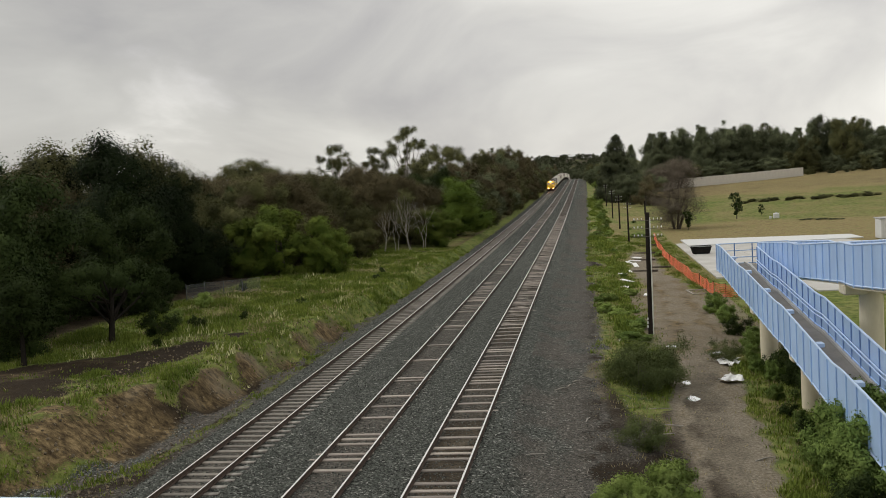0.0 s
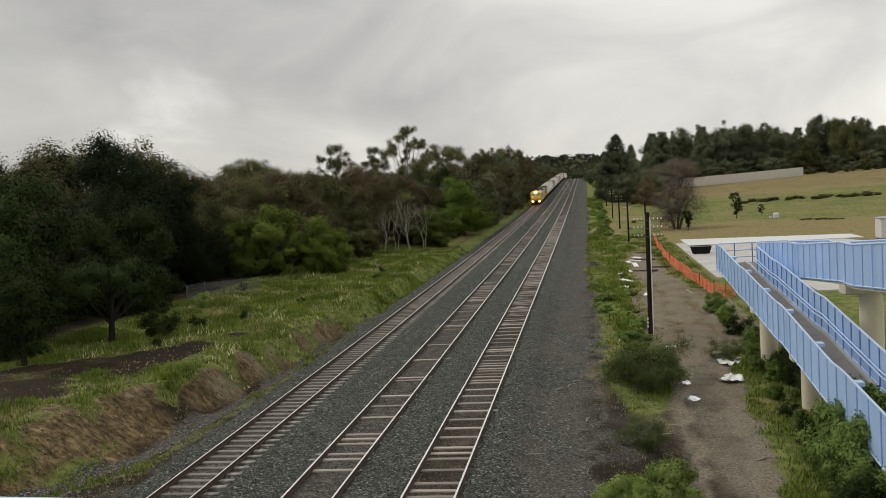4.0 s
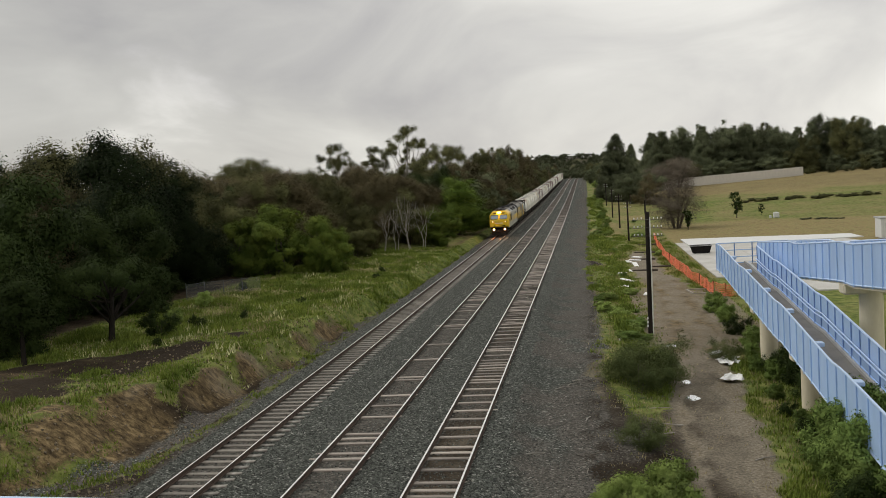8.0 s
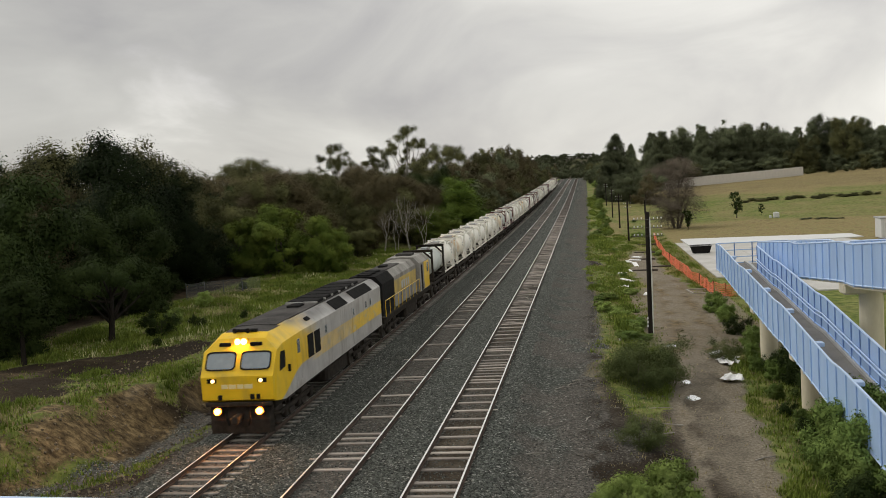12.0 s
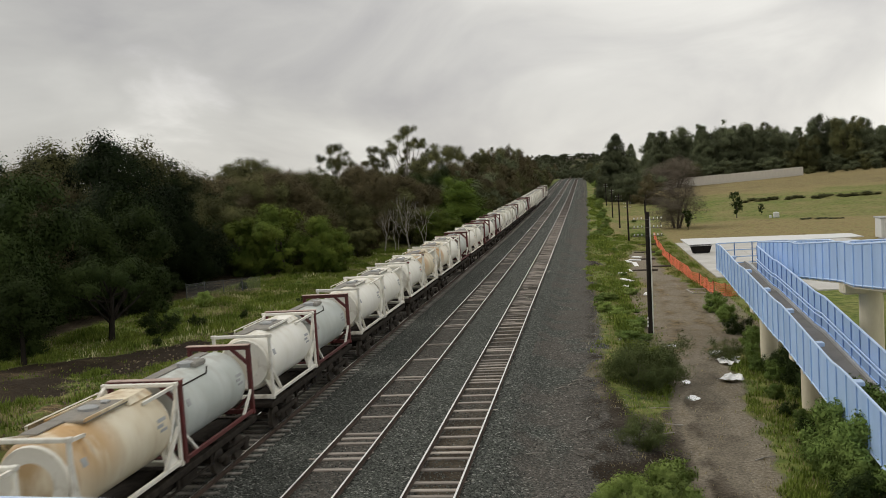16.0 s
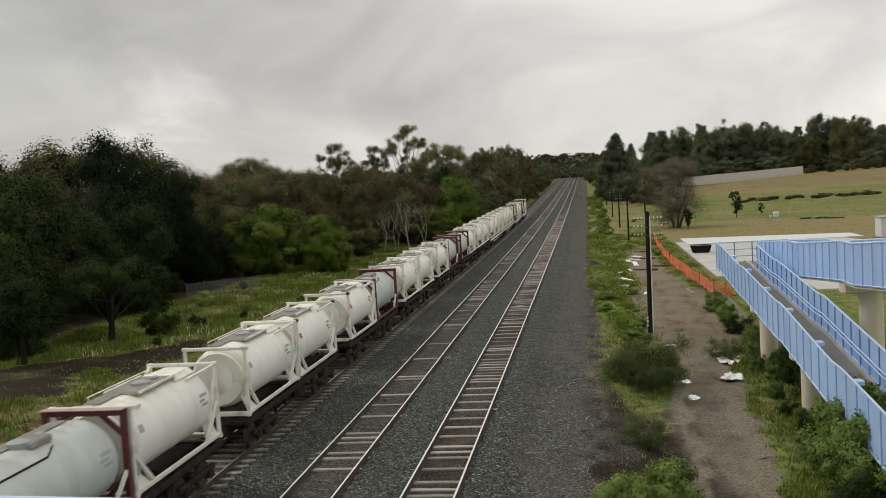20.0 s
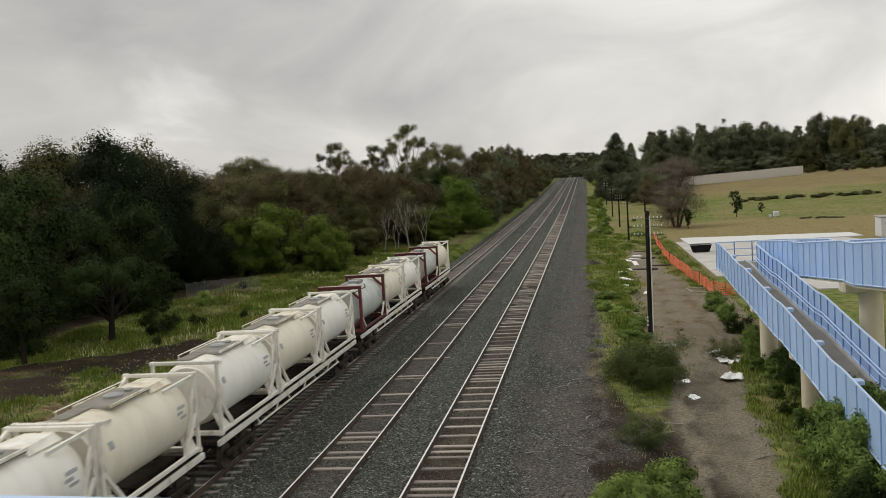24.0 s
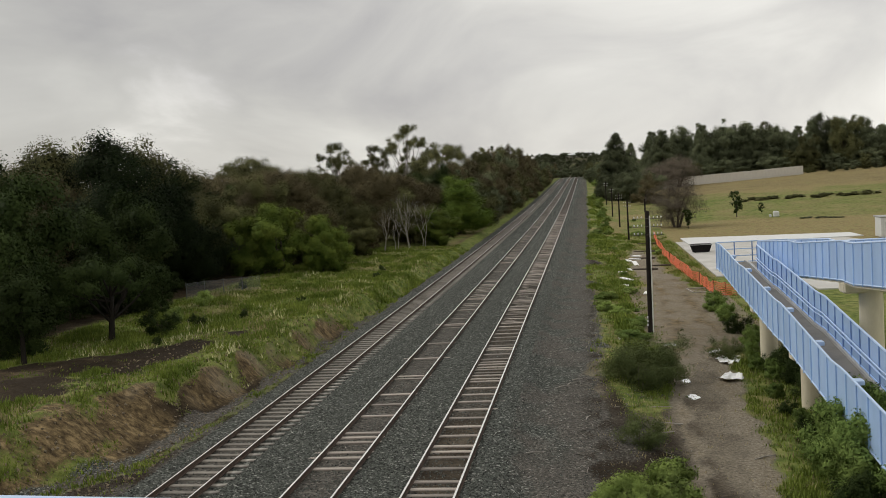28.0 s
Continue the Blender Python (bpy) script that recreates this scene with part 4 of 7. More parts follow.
# ================= telegraph poles =================
def build_pole(x, y, height, arms, lean=0.0, sleeve=False, reach=0.95):
    z0 = lie(x, y) - 0.25
    r = 0.19 if sleeve else 0.14
    t = thing("telegraph_pole", "dark tarred timber telegraph pole with white insulators", "pole", group="telegraph poles beside the line", at=pose(x, y, z0, 0, lean, 0))
    part("shaft", Shape().tube([(0, 0, 0), (0, 0, height * 0.5), (0, 0, height - 0.04), (0, 0, height)], [r * k for k in (1.0, 0.87, 0.76, 0.53)], 12), "pole", t, smooth=True)
    for i in range(arms):
        z = height - 0.5 - i * 0.52
        arm = part("crossarm", Shape().chamfer((0, -0.16, z), (2 * reach, 0.04, 0.03), 0.008), "twig", t)
        for k in (-0.85, -0.62, -0.38, 0.38, 0.62, 0.85) if reach > 0.8 else (-0.5, -0.25, 0.25, 0.5):
            part("insulator", Shape().tube([(k, -0.16, z + 0.03), (k, -0.16, z + 0.06), (k, -0.16, z + 0.13), (k, -0.16, z + 0.16)], [0.015, 0.04, 0.036, 0.015], 8), "insulator", arm, smooth=True)
    if sleeve:
        part("cable_guard", Shape().chamfer((0.14, -0.15, height * 0.49), (0.075, 0.06, height * 0.94), 0.01), "frame_white", t, "pale cable guard")
        part("finial", Shape().tube([(-0.12, 0, height - 0.1), (-0.12, 0, height + 0.75)], 0.05, 8), "pole", t)
        for z in (0.75, 1.0, 1.25):
            part("marker_plate", Shape().chamfer((-0.2, -0.12, z), (0.1, 0.02, 0.16), 0.005), "insulator", t)
    return t


build_pole(3.66, 60.6, 8.1, 3, 0.6, sleeve=True)
for px, py, ph in ((5.75, 138.0, 6.2), (5.5, 167.0, 6.3), (5.2, 200.0, 6.4), (5.1, 254.0, 6.4), (5.0, 310.0, 6.5)):
    build_pole(px, py, ph, 2, reach=0.6)


# ================= trees and shrubs =================
def leaf_cloud(puffs, per_puff, size, rng, droop=0.0, flat=1.0, shell=0.45, fill=0.35):
    """Fine leaf blades gathered in uneven puffs over a fill of broader blades, shaded as rounded masses. puffs: rows of x, y, z, radius, lobe centre."""
    puffs = np.array(puffs)
    cnt = np.maximum(8, (per_puff * (puffs[:, 3] / puffs[:, 3].mean()) ** 2)).astype(int)
    stretch = 0.7 + 0.75 * rng.random((len(puffs), 3)) * np.array([1, 1, 0.75])
    mid = puffs[:, :3].mean(axis=0) - np.array([0, 0, puffs[:, 3].mean()])
    vs, ns, total = [], [], 0
    for share, near, far, grow in ((1.0, shell, 1.02, 1.0), (fill, 0.1, 0.7, 1.8)):
        if not share:
            continue
        c = np.repeat(np.concatenate([puffs, stretch], axis=1), np.maximum(3, cnt * share).astype(int), axis=0)
        n = len(c)
        d = rng.normal(size=(n, 3))
        d[:, 2] += 0.25
        d /= np.linalg.norm(d, axis=1)[:, None]
        r = c[:, 3] * (near + (far - near) * rng.random(n) ** 0.7)
        p = c[:, :3] + d * r[:, None] * c[:, 7:10] * np.array([1, 1, flat])
        p[:, 2] -= droop * rng.random(n) * c[:, 3]
        o = p - mid
        o /= np.linalg.norm(o, axis=1)[:, None] + 1e-6
        lobe = p - c[:, 4:7]
        lobe /= np.linalg.norm(lobe, axis=1)[:, None] + 1e-6
        soft = d * 0.45 + lobe * 0.7 + o * 0.3 + rng.normal(size=(n, 3)) * 0.16
        soft /= np.linalg.norm(soft, axis=1)[:, None]
        nrm = soft + rng.normal(size=(n, 3)) * 0.5
        nrm /= np.linalg.norm(nrm, axis=1)[:, None]
        t = np.cross(nrm, rng.normal(size=(n, 3)))
        t /= np.linalg.norm(t, axis=1)[:, None]
        b = np.cross(nrm, t)
        s = (grow * size * (0.55 + 0.8 * rng.random(n)))[:, None]
        vs.append(np.stack([p - t * s, p - b * s * 0.45, p + t * s, p + b * s * 0.45], axis=1).reshape(-1, 3))
        ns.append(np.repeat(soft, 4, axis=0))
        total += n
    f = [tuple(q) for q in np.arange(total * 4).reshape(-1, 4).tolist()]
    return np.concatenate(vs), f, np.concatenate(ns)


def cloud_mesh(name, v, f, soft, material):
    me = bpy.data.meshes.new(name)
    me.from_pydata(v.tolist(), [], f)
    me.materials.append(material)
    me.polygons.foreach_set("use_smooth", [True] * len(me.polygons))
    me.update()
    if soft is not None:
        me.normals_split_custom_set_from_vertices(soft.tolist())
    return me


def crown_puffs(kind, rng, count):
    """Puff centres of a crown about one unit wide and high, base of crown at z = 0, gathered in lobes."""
    out = []
    lobes = []
    for k in range(15 if kind == "round" else 1):
        u = rng.normal(size=3)
        u[2] += 0.3
        u /= np.linalg.norm(u)
        lobes.append(u * (0.66 + 0.34 * rng.random()))
    while len(out) < count:
        u = rng.normal(size=3)
        u /= np.linalg.norm(u)
        k = rng.random() ** 0.35
        x, y, z = u * k
        if kind == "round":
            c = lobes[int(rng.integers(len(lobes)))]
            p = c + u * (0.1 + 0.2 * rng.random())
            sx, sz = 0.44, 0.44
            out.append((p[0] * sx, p[1] * sx, max(0.5 + p[2] * sz, 0.04), 0.07 + 0.06 * rng.random(), c[0] * sx * 0.9, c[1] * sx * 0.9, 0.46 + c[2] * sz * 0.9))
            if len(out) % 4 == 0:
                out.append((x * 0.3, y * 0.3, 0.42 + z * 0.34, 0.13, 0, 0, 0.3))
        elif kind == "open":
            out.append((x * 0.4, y * 0.4, 0.52 + z * 0.46, 0.055 + 0.05 * rng.random()))
        elif kind == "umbrella":
            out.append((x * 0.55, y * 0.55, 0.75 + abs(z) * 0.2 - 0.25 * (x * x + y * y), 0.08 + 0.05 * rng.random()))
        elif kind == "cone":
            h = rng.random() ** 1.3
            w = (1 - h) ** 0.75 * 0.36 + 0.03
            out.append((u[0] * w, u[1] * w, h * 0.96, 0.06 + 0.06 * (1 - h)))
        elif kind == "column":
            out.append((x * 0.3, y * 0.3, 0.5 + z * 0.48, 0.08 + 0.05 * rng.random()))
    return [r if len(r) == 7 else (*r, r[0] * 0.75, r[1] * 0.75, r[2] - r[3] * 0.8) for r in out]


TREES = {}


def tree_kind(key, crown, height, width, clear, leaf, bark="bark", puffs=40, per=70, size=0.22, stems=1, seed=1, limbs=9, droop=0.2, label="", trunk_r=0.22, fill=0.35):
    """Builds the trunk, limbs and crown meshes of one kind of tree, kept for later planting."""
    rng = np.random.default_rng(seed)
    ch = height - clear
    raw = crown_puffs(crown, rng, puffs)
    lo, hi = min(p[2] for p in raw), max(p[2] + p[3] for p in raw)
    up = lambda z: clear + ((z - lo) / (hi - lo) if crown == "round" else z) * ch
    pf = [(x * width, y * width, up(z), r * (width + ch) / 2, lx * width, ly * width, up(lz)) for x, y, z, r, lx, ly, lz in raw]
    v, f, soft = leaf_cloud(pf, per, size, rng, droop=droop, shell=0.4, fill=fill)
    crown_me = cloud_mesh("crown", v, f, soft, M[leaf])
    s = Shape()
    for k in range(stems):
        a = 2 * math.pi * k / max(stems, 1) + rng.random()
        off = 0.0 if stems == 1 else 0.25
        lean = (0.05 if stems == 1 else 0.22) * height
        top = clear + ch * (0.85 if crown == "cone" else 0.55)
        base = Vector((math.cos(a) * off, math.sin(a) * off, -0.3))
        tip = Vector((math.cos(a) * lean * rng.random(), math.sin(a) * lean * rng.random(), top))
        mid = base.lerp(tip, 0.5) + Vector((rng.normal() * 0.12, rng.normal() * 0.12, 0)) * height * 0.1
        r = trunk_r / (1 if stems == 1 else 1.6)
        s.tube([base, base.lerp(mid, 0.15) , mid, tip], [r * 1.35, r, r * 0.75, r * 0.3], 8)
        for j in range(limbs // stems):
            p = pf[int(rng.integers(len(pf)))]
            q = mid.lerp(tip, rng.random() * 0.8)
            if clear > 0.5 and rng.random() < 0.4:
                q = base.lerp(mid, 0.6 + 0.4 * rng.random())
            e = Vector(p[:3])
            if e.z < q.z - 0.5:
                continue
            m = q.lerp(e, 0.5) + Vector((0, 0, -0.08 * height * rng.random()))
            s.tube([q, m, e], [r * 0.42, r * 0.28, r * 0.1], 6)
    trunk_me = s.mesh("trunk", M[bark], smooth=True)
    TREES[key] = (trunk_me, crown_me, height, label)


def plant(key, x, y, height=None, turn=0.0, wide=1.0, name="tree", category="tree", group="trees beside the railway", label=None):
    trunk_me, crown_me, h0, text = TREES[key]
    k = (height or h0) / h0
    t = thing(name, label or text, category, group)
    t.matrix_basis = pose(x, y, lie(x, y), 0, 0, turn) @ Matrix.Diagonal((k * wide, k * wide, k, 1))
    part("trunk", trunk_me, None, t)
    if crown_me:
        part("crown", crown_me, None, t)
    return t


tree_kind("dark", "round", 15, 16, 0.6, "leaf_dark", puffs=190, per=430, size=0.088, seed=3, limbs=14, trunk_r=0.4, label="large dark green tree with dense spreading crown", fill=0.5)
tree_kind("olive", "round", 12, 11, 0.3, "leaf_olive", puffs=120, per=280, size=0.085, seed=5, stems=2, label="dense olive grey tree with rounded crown", fill=0.5)
tree_kind("brown", "round", 12, 11, 0.1, "leaf_brown", puffs=130, per=290, size=0.075, seed=6, stems=2, label="brownish olive bushy tree reaching the ground", fill=0.5)
tree_kind("green", "round", 7, 6.5, 0.2, "leaf_green", puffs=95, per=260, size=0.075, seed=7, stems=2, label="leafy green tree with billowing crown", fill=0.5)
tree_kind("bright", "round", 9, 8.4, 0.4, "leaf_lime", puffs=100, per=260, size=0.085, seed=8, stems=2, label="bright green round tree beside the track", fill=0.5)
tree_kind("gum", "open", 20, 12, 8, "leaf_olive", "bark_pale", puffs=46, per=190, size=0.12, seed=9, limbs=22, label="tall open-crowned gum tree with sparse leaf clumps", trunk_r=0.35)
tree_kind("umbrella", "umbrella", 17, 13, 6, "leaf_olive", puffs=44, per=210, size=0.12, seed=10, limbs=16, label="flat-topped umbrella shaped tree on the skyline", trunk_r=0.35)
tree_kind("conifer", "cone", 19, 15, 1.0, "leaf_hazed", puffs=170, per=170, size=0.15, seed=11, limbs=20, label="dark conifer with tapering crown", trunk_r=0.35, fill=0.9)
tree_kind("cypress", "column", 22, 17, 0.8, "leaf_hazed", puffs=150, per=170, size=0.15, seed=12, limbs=14, label="tall dark pine with dense uneven crown", trunk_r=0.4, fill=0.9)
tree_kind("deep", "round", 11, 10, 0.2, "leaf_deep", puffs=120, per=280, size=0.085, seed=13, stems=2, label="deep green bushy tree", fill=0.5)
tree_kind("far_olive", "round", 12, 11, 0.1, "leaf_olive", puffs=95, per=130, size=0.125, seed=25, stems=1, label="olive grey tree in the dense wood", fill=0.6)
tree_kind("far_brown", "round", 12, 11, 0.1, "leaf_brown", puffs=95, per=130, size=0.125, seed=26, stems=1, label="brownish olive tree in the dense wood", fill=0.6)
tree_kind("far_deep", "round", 12, 11, 0.1, "leaf_hazed", puffs=95, per=130, size=0.125, seed=27, stems=1, label="deep green tree in the dense wood", fill=0.6)
tree_kind("far_gum", "open", 20, 13, 7, "leaf_deep", "bark_pale", puffs=50, per=100, size=0.16, seed=28, limbs=18, label="tall gum tree above the wood", trunk_r=0.35)
tree_kind("rusty", "column", 8, 9, 0.3, "leaf_rust", "bark", puffs=130, per=230, size=0.06, seed=14, stems=3, limbs=40, label="thin brown half-bare tree with fine twigs", fill=0)
tree_kind("sapling", "column", 5.2, 5.2, 1.0, "leaf_deep", "bark_shaded", puffs=70, per=170, size=0.055, seed=52, stems=1, limbs=12, trunk_r=0.13, label="young dark green tree with slender trunk")
tree_kind("wattle", "umbrella", 5.0, 6.2, 0.9, "leaf_deep", "bark_shaded", puffs=50, per=260, size=0.06, seed=15, stems=1, limbs=13, trunk_r=0.2, label="low spreading tree with forked dark stems")


def dead_kind(key, height, seed, label):
    """A leafless tree: forking pale stems that thin out into twigs."""
    rng = np.random.default_rng(seed)
    s = Shape()

    def grow(p, way, length, r, depth):
        kink = Vector(rng.normal(size=3)) * 0.22
        m = p + (way + kink).normalized() * length * 0.5
        e = m + (way - kink * 0.6 + Vector((0, 0, 0.12))).normalized() * length * 0.5
        s.tube([p, m, e], [r, r * 0.85, r * 0.62], 6)
        if depth:
            for q in range(2 if rng.random() < 0.7 else 3):
                turn = Vector(rng.normal(size=3)) * 0.4 + Vector((0, 0, 0.12))
                grow(e if q else m.lerp(e, 0.6), (way + turn).normalized(), length * rng.uniform(0.55, 0.85), r * 0.6, depth - 1)

    for q in range(2):
        grow(Vector((0.5 * q, 0.2 * q, -0.2)), Vector((rng.normal() * 0.18, rng.normal() * 0.18, 1)).normalized(), height * 0.38, height * 0.009, 5)
    TREES[key] = (s.mesh("trunk", M["bark_pale"], smooth=True), None, height, label)


dead_kind("dead", 6.5, 16, "bare pale-trunked dead tree")
dead_kind("dead_slim", 6.5, 46, "bare pale-trunked dead tree")
tree_kind("shrub", "round", 2.6, 4.4, -0.4, "leaf_scrub", puffs=110, per=190, size=0.036, seed=17, stems=3, trunk_r=0.05, label="dark olive shrub with very fine leaves", fill=0.05)
tree_kind("leafy_shrub", "round", 3.2, 3.8, -0.2, "leaf_bright", puffs=150, per=75, size=0.06, seed=18, stems=3, trunk_r=0.05, label="bright green leafy shrub beside the path")
tree_kind("bush", "round", 3.2, 3.8, -0.2, "leaf_bush", puffs=170, per=120, size=0.05, seed=48, stems=3, trunk_r=0.05, label="mid green bush with small leaves beside the ramp")
tree_kind("dark_shrub", "round", 2.6, 3.4, -0.2, "leaf_deep", puffs=110, per=90, size=0.045, seed=33, stems=3, trunk_r=0.05, label="dark green shrub under the ramp", fill=0.2)
tree_kind("small", "column", 4.6, 3.6, 0.8, "leaf_deep", puffs=26, per=60, size=0.1, seed=19, limbs=8, trunk_r=0.09, label="small lone tree standing in the field")

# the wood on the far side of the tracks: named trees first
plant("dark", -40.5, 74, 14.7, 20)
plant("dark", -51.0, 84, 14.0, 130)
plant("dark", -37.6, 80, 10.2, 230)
plant("olive", -43.0, 86, 14.6, 50)
plant("olive", -45.0, 97, 12.6, 200)
plant("deep", -33.5, 62.5, 9.5, 80)
plant("deep", -32.8, 46.5, 10.5, 10, 0.9)
plant("deep", -36.0, 52.0, 12.0, 100)
plant("wattle", -27.95, 50.2, 5.2, 0)
plant("sapling", -29.1, 43.4, 5.2, 0, 1.1)
plant("olive", -62.0, 100, 15.5, 0)
plant("brown", -80.0, 122, 15.5, 60)
plant("green", -31.4, 91.5, 7.6, 15, 1.1)
plant("green", -27.6, 92.5, 6.2, 140)
plant("green", -35.2, 90.0, 6.2, 240)
plant("green", -25.6, 93.5, 4.2, 60)
plant("brown", -38.5, 111, 12.0, 30)
plant("brown", -30.3, 124, 12.8, 220, 1.05)
plant("olive", -35.5, 121, 11.6, 300)
plant("bright", -20.7, 150, 10.2, 40, 1.6)
plant("green", -20.6, 127, 5.2, 90, 1.5)
plant("far_deep", -22.5, 164, 11.0, 20, 1.2)
plant("far_olive", -19.8, 171, 9.0, 120, 1.2)
plant("far_deep", -19.0, 181, 8.0, 220, 1.2)
plant("far_brown", -24.5, 178, 13.0, 20, 1.2)
plant("brown", -27.5, 139, 10.5, 250, 1.2)
plant("olive", -25.5, 131, 8.5, 250, 1.2)
plant("dead", -25.2, 119, 6.0, 0)
plant("dead_slim", -23.2, 121, 7.2, 120)
plant("dead", -22.0, 124, 6.4, 210)
plant("dead_slim", -26.6, 118, 5.4, 300)
plant("umbrella", -63.6, 170, 15.5, 0)
plant("gum", -52.0, 190, 17.5, 0)
plant("gum", -45.8, 202, 16.8, 120)
plant("gum", -39.8, 210, 21.2, 240)
plant("umbrella", -35.3, 231, 17.8, 60)
plant("far_olive", -27.6, 232, 15.8, 10)
plant("far_deep", -22.9, 248, 17.4, 70, 0.72)
plant("far_brown", -21.4, 300, 14.5, 130, 0.75)
rng_w = random.Random(21)
for row, (y0, y1, x_near, depth) in enumerate(((96, 150, -33, 30), (150, 240, -25, 55), (240, 360, -22, 60), (360, 560, -20, 70))):
    for i in range((14, 26, 22, 24)[row]):
        ty = y0 + (y1 - y0) * rng_w.random()
        tx = x_near - depth * rng_w.random() ** 1.3
        plant(rng_w.choice(("olive", "brown", "olive", "deep", "brown") if ty < 160 else ("far_olive", "far_brown", "far_olive", "far_deep", "far_brown")), tx, ty, (9.0 + 3.4 * rng_w.random()) * (1.0, 1.15, 1.1, 0.85)[row], 360 * rng_w.random(), 0.9 + 0.3 * rng_w.random())
for i in range(14):
    plant(rng_w.choice(("olive", "deep", "brown")), -44 - 40 * rng_w.random(), 56 + 40 * rng_w.random(), 9 + 3 * rng_w.random(), 360 * rng_w.random())

# the skyline of the wood behind the large dark tree
for k, x, y, h in (("olive", -51.5, 78, 12.5), ("brown", -46.9, 74, 12.0), ("olive", -49.6, 84, 15.0), ("olive", -52.1, 92, 15.4), ("dark", -45.6, 96, 13.1), ("olive", -47.6, 104, 12.0), ("brown", -49.6, 112, 11.9),
                   ("olive", -51.3, 120, 12.1), ("brown", -50.7, 125, 11.9), ("olive", -53.9, 135, 11.7), ("brown", -49.4, 140, 11.9), ("brown", -48.0, 150, 12.4)):
    plant(k, x, y, h, x * 37 % 360, 1.15)
# taller trees closing the wood towards the crest
for k, x, y, h, w in (("far_brown", -26.5, 240, 16.4, 0.9), ("far_olive", -25.6, 262, 17.6, 0.85), ("far_brown", -25.4, 312, 19.2, 0.8), ("far_olive", -24.6, 356, 18.2, 0.8), ("far_brown", -23.2, 410, 15.6, 0.8), ("far_deep", -21.4, 500, 12.6, 0.75), ("far_brown", -20.6, 600, 10.4, 0.8)):
    plant(k, x, y, h, x * 53 % 360, w)

# the wood's edge: bushes down to the ground, with taller trees close behind
ye = 58.0
while ye < 420:
    xe = interp(ye, [58, 85, 96, 110, 125, 160, 217, 322, 420], [-38, -35.5, -30.5, -27, -24.2, -20.2, -18.9, -18.4, -18.2])
    near = ye < 150
    if not (80 < ye < 100 or 112 < ye < 131 or 140 < ye < 160):
        plant(rng_w.choice(("deep", "olive", "brown", "olive") if near else ("far_deep", "far_olive", "far_brown", "far_olive")), xe - rng_w.uniform(0, 2.0), ye, rng_w.uniform(4.0, 6.5) * (1.0 if near else 1.3), 360 * rng_w.random(), 1.25)
    plant(rng_w.choice(("olive", "brown", "olive") if near else ("far_olive", "far_brown", "far_deep")), xe - rng_w.uniform(3.5, 6.5), ye + 2, rng_w.uniform(8.5, 11.0) * (1.0 if near else 1.25 if ye < 280 else 1.05), 360 * rng_w.random(), 1.1)
    ye += 7.5 if near else 10.0
for i in range(16):
    plant(rng_w.choice(("olive", "deep", "brown")), rng_w.uniform(-62, -38), rng_w.uniform(58, 100), rng_w.uniform(6, 9.5), 360 * rng_w.random(), 1.3)

# undergrowth in the shade at the foot of the wood
for i in range(26):
    plant(rng_w.choice(("dark_shrub", "deep", "dark_shrub")), rng_w.uniform(-41, -34.6), rng_w.uniform(54, 88), rng_w.uniform(1.6, 3.2), 360 * rng_w.random(), 1.4, name="shrub", category="shrub", group="undergrowth of the wood", label="dark shrub in the shade of the wood")

# trees beyond the field and the path
plant("conifer", 9.0, 281, 20.6, 0, 0.95)
plant("far_deep", 9.4, 284, 14.5, 60, 0.95)
plant("conifer", 14.3, 300, 17.5, 0, 0.7)
plant("far_deep", 11.8, 262, 10.4, 0, 1.1)
plant("far_brown", 15.5, 250, 8.8, 50, 1.1)
plant("far_deep", 18.5, 270, 9.0, 50, 1.2)
plant("conifer", 28.9, 362, 21.5, 40)
plant("rusty", 31.0, 330, 10.5, 0, 2.1, label="broad rusty brown tree below the pines")
plant("rusty", 24.5, 322, 8.5, 70, 2.0, label="broad rusty brown tree below the pines")
plant("rusty", 14.9, 163, 8.4, 0, 1.6)
plant("small", 16.3, 158, 3.4, 40)
plant("small", 27.5, 180, 5.2, 0)
plant("small", 33.0, 186, 2.3, 90)
for i in range(42):
    k = i / 41
    tx = 30 + 105 * k + rng_w.uniform(-3, 3)
    ty = 392 + rng_w.uniform(-6, 45)
    top = interp(tx, [28, 44, 56, 70, 84, 98, 110, 140], [23, 23, 25, 26, 20, 24, 20.5, 22]) * rng_w.uniform(0.72, 1.0)
    plant(rng_w.choice(("cypress", "far_deep", "conifer", "far_deep", "cypress", "far_olive")), tx, ty, top, 360 * rng_w.random(), 0.9, group="trees behind the wall")
for i in range(26):
    plant(rng_w.choice(("far_deep", "far_olive", "far_deep")), 26 + 4.4 * i + rng_w.uniform(-2, 2), 384 + rng_w.uniform(-4, 6), rng_w.uniform(6, 10), 360 * rng_w.random(), 1.5, group="trees behind the wall")


def far_wood():
    """The trees scattered over the far rise, too small to tell apart; one object of stuff."""
    rng = np.random.default_rng(61)
    puffs = []
    for i in range(480):
        tx, ty, h = rng.uniform(-95, 50), rng.uniform(720, 1450), rng.uniform(4, 9)
        for k in range(7):
            d = rng.normal(size=3)
            d /= np.linalg.norm(d)
            c = np.array((tx, ty, lie(tx, ty) + h * 0.5))
            p = c + d * np.array((h * 0.5, h * 0.5, h * 0.4)) * rng.random() ** 0.4
            puffs.append((*p, h * rng.uniform(0.14, 0.24), *c))
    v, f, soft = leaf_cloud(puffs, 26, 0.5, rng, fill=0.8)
    return tagged(new("far_wood", cloud_mesh("far_wood", v, f, soft, M["leaf_hazed"])), "green trees scattered over the far rise, greyed by haze in their colour", "trees", kind="stuff")


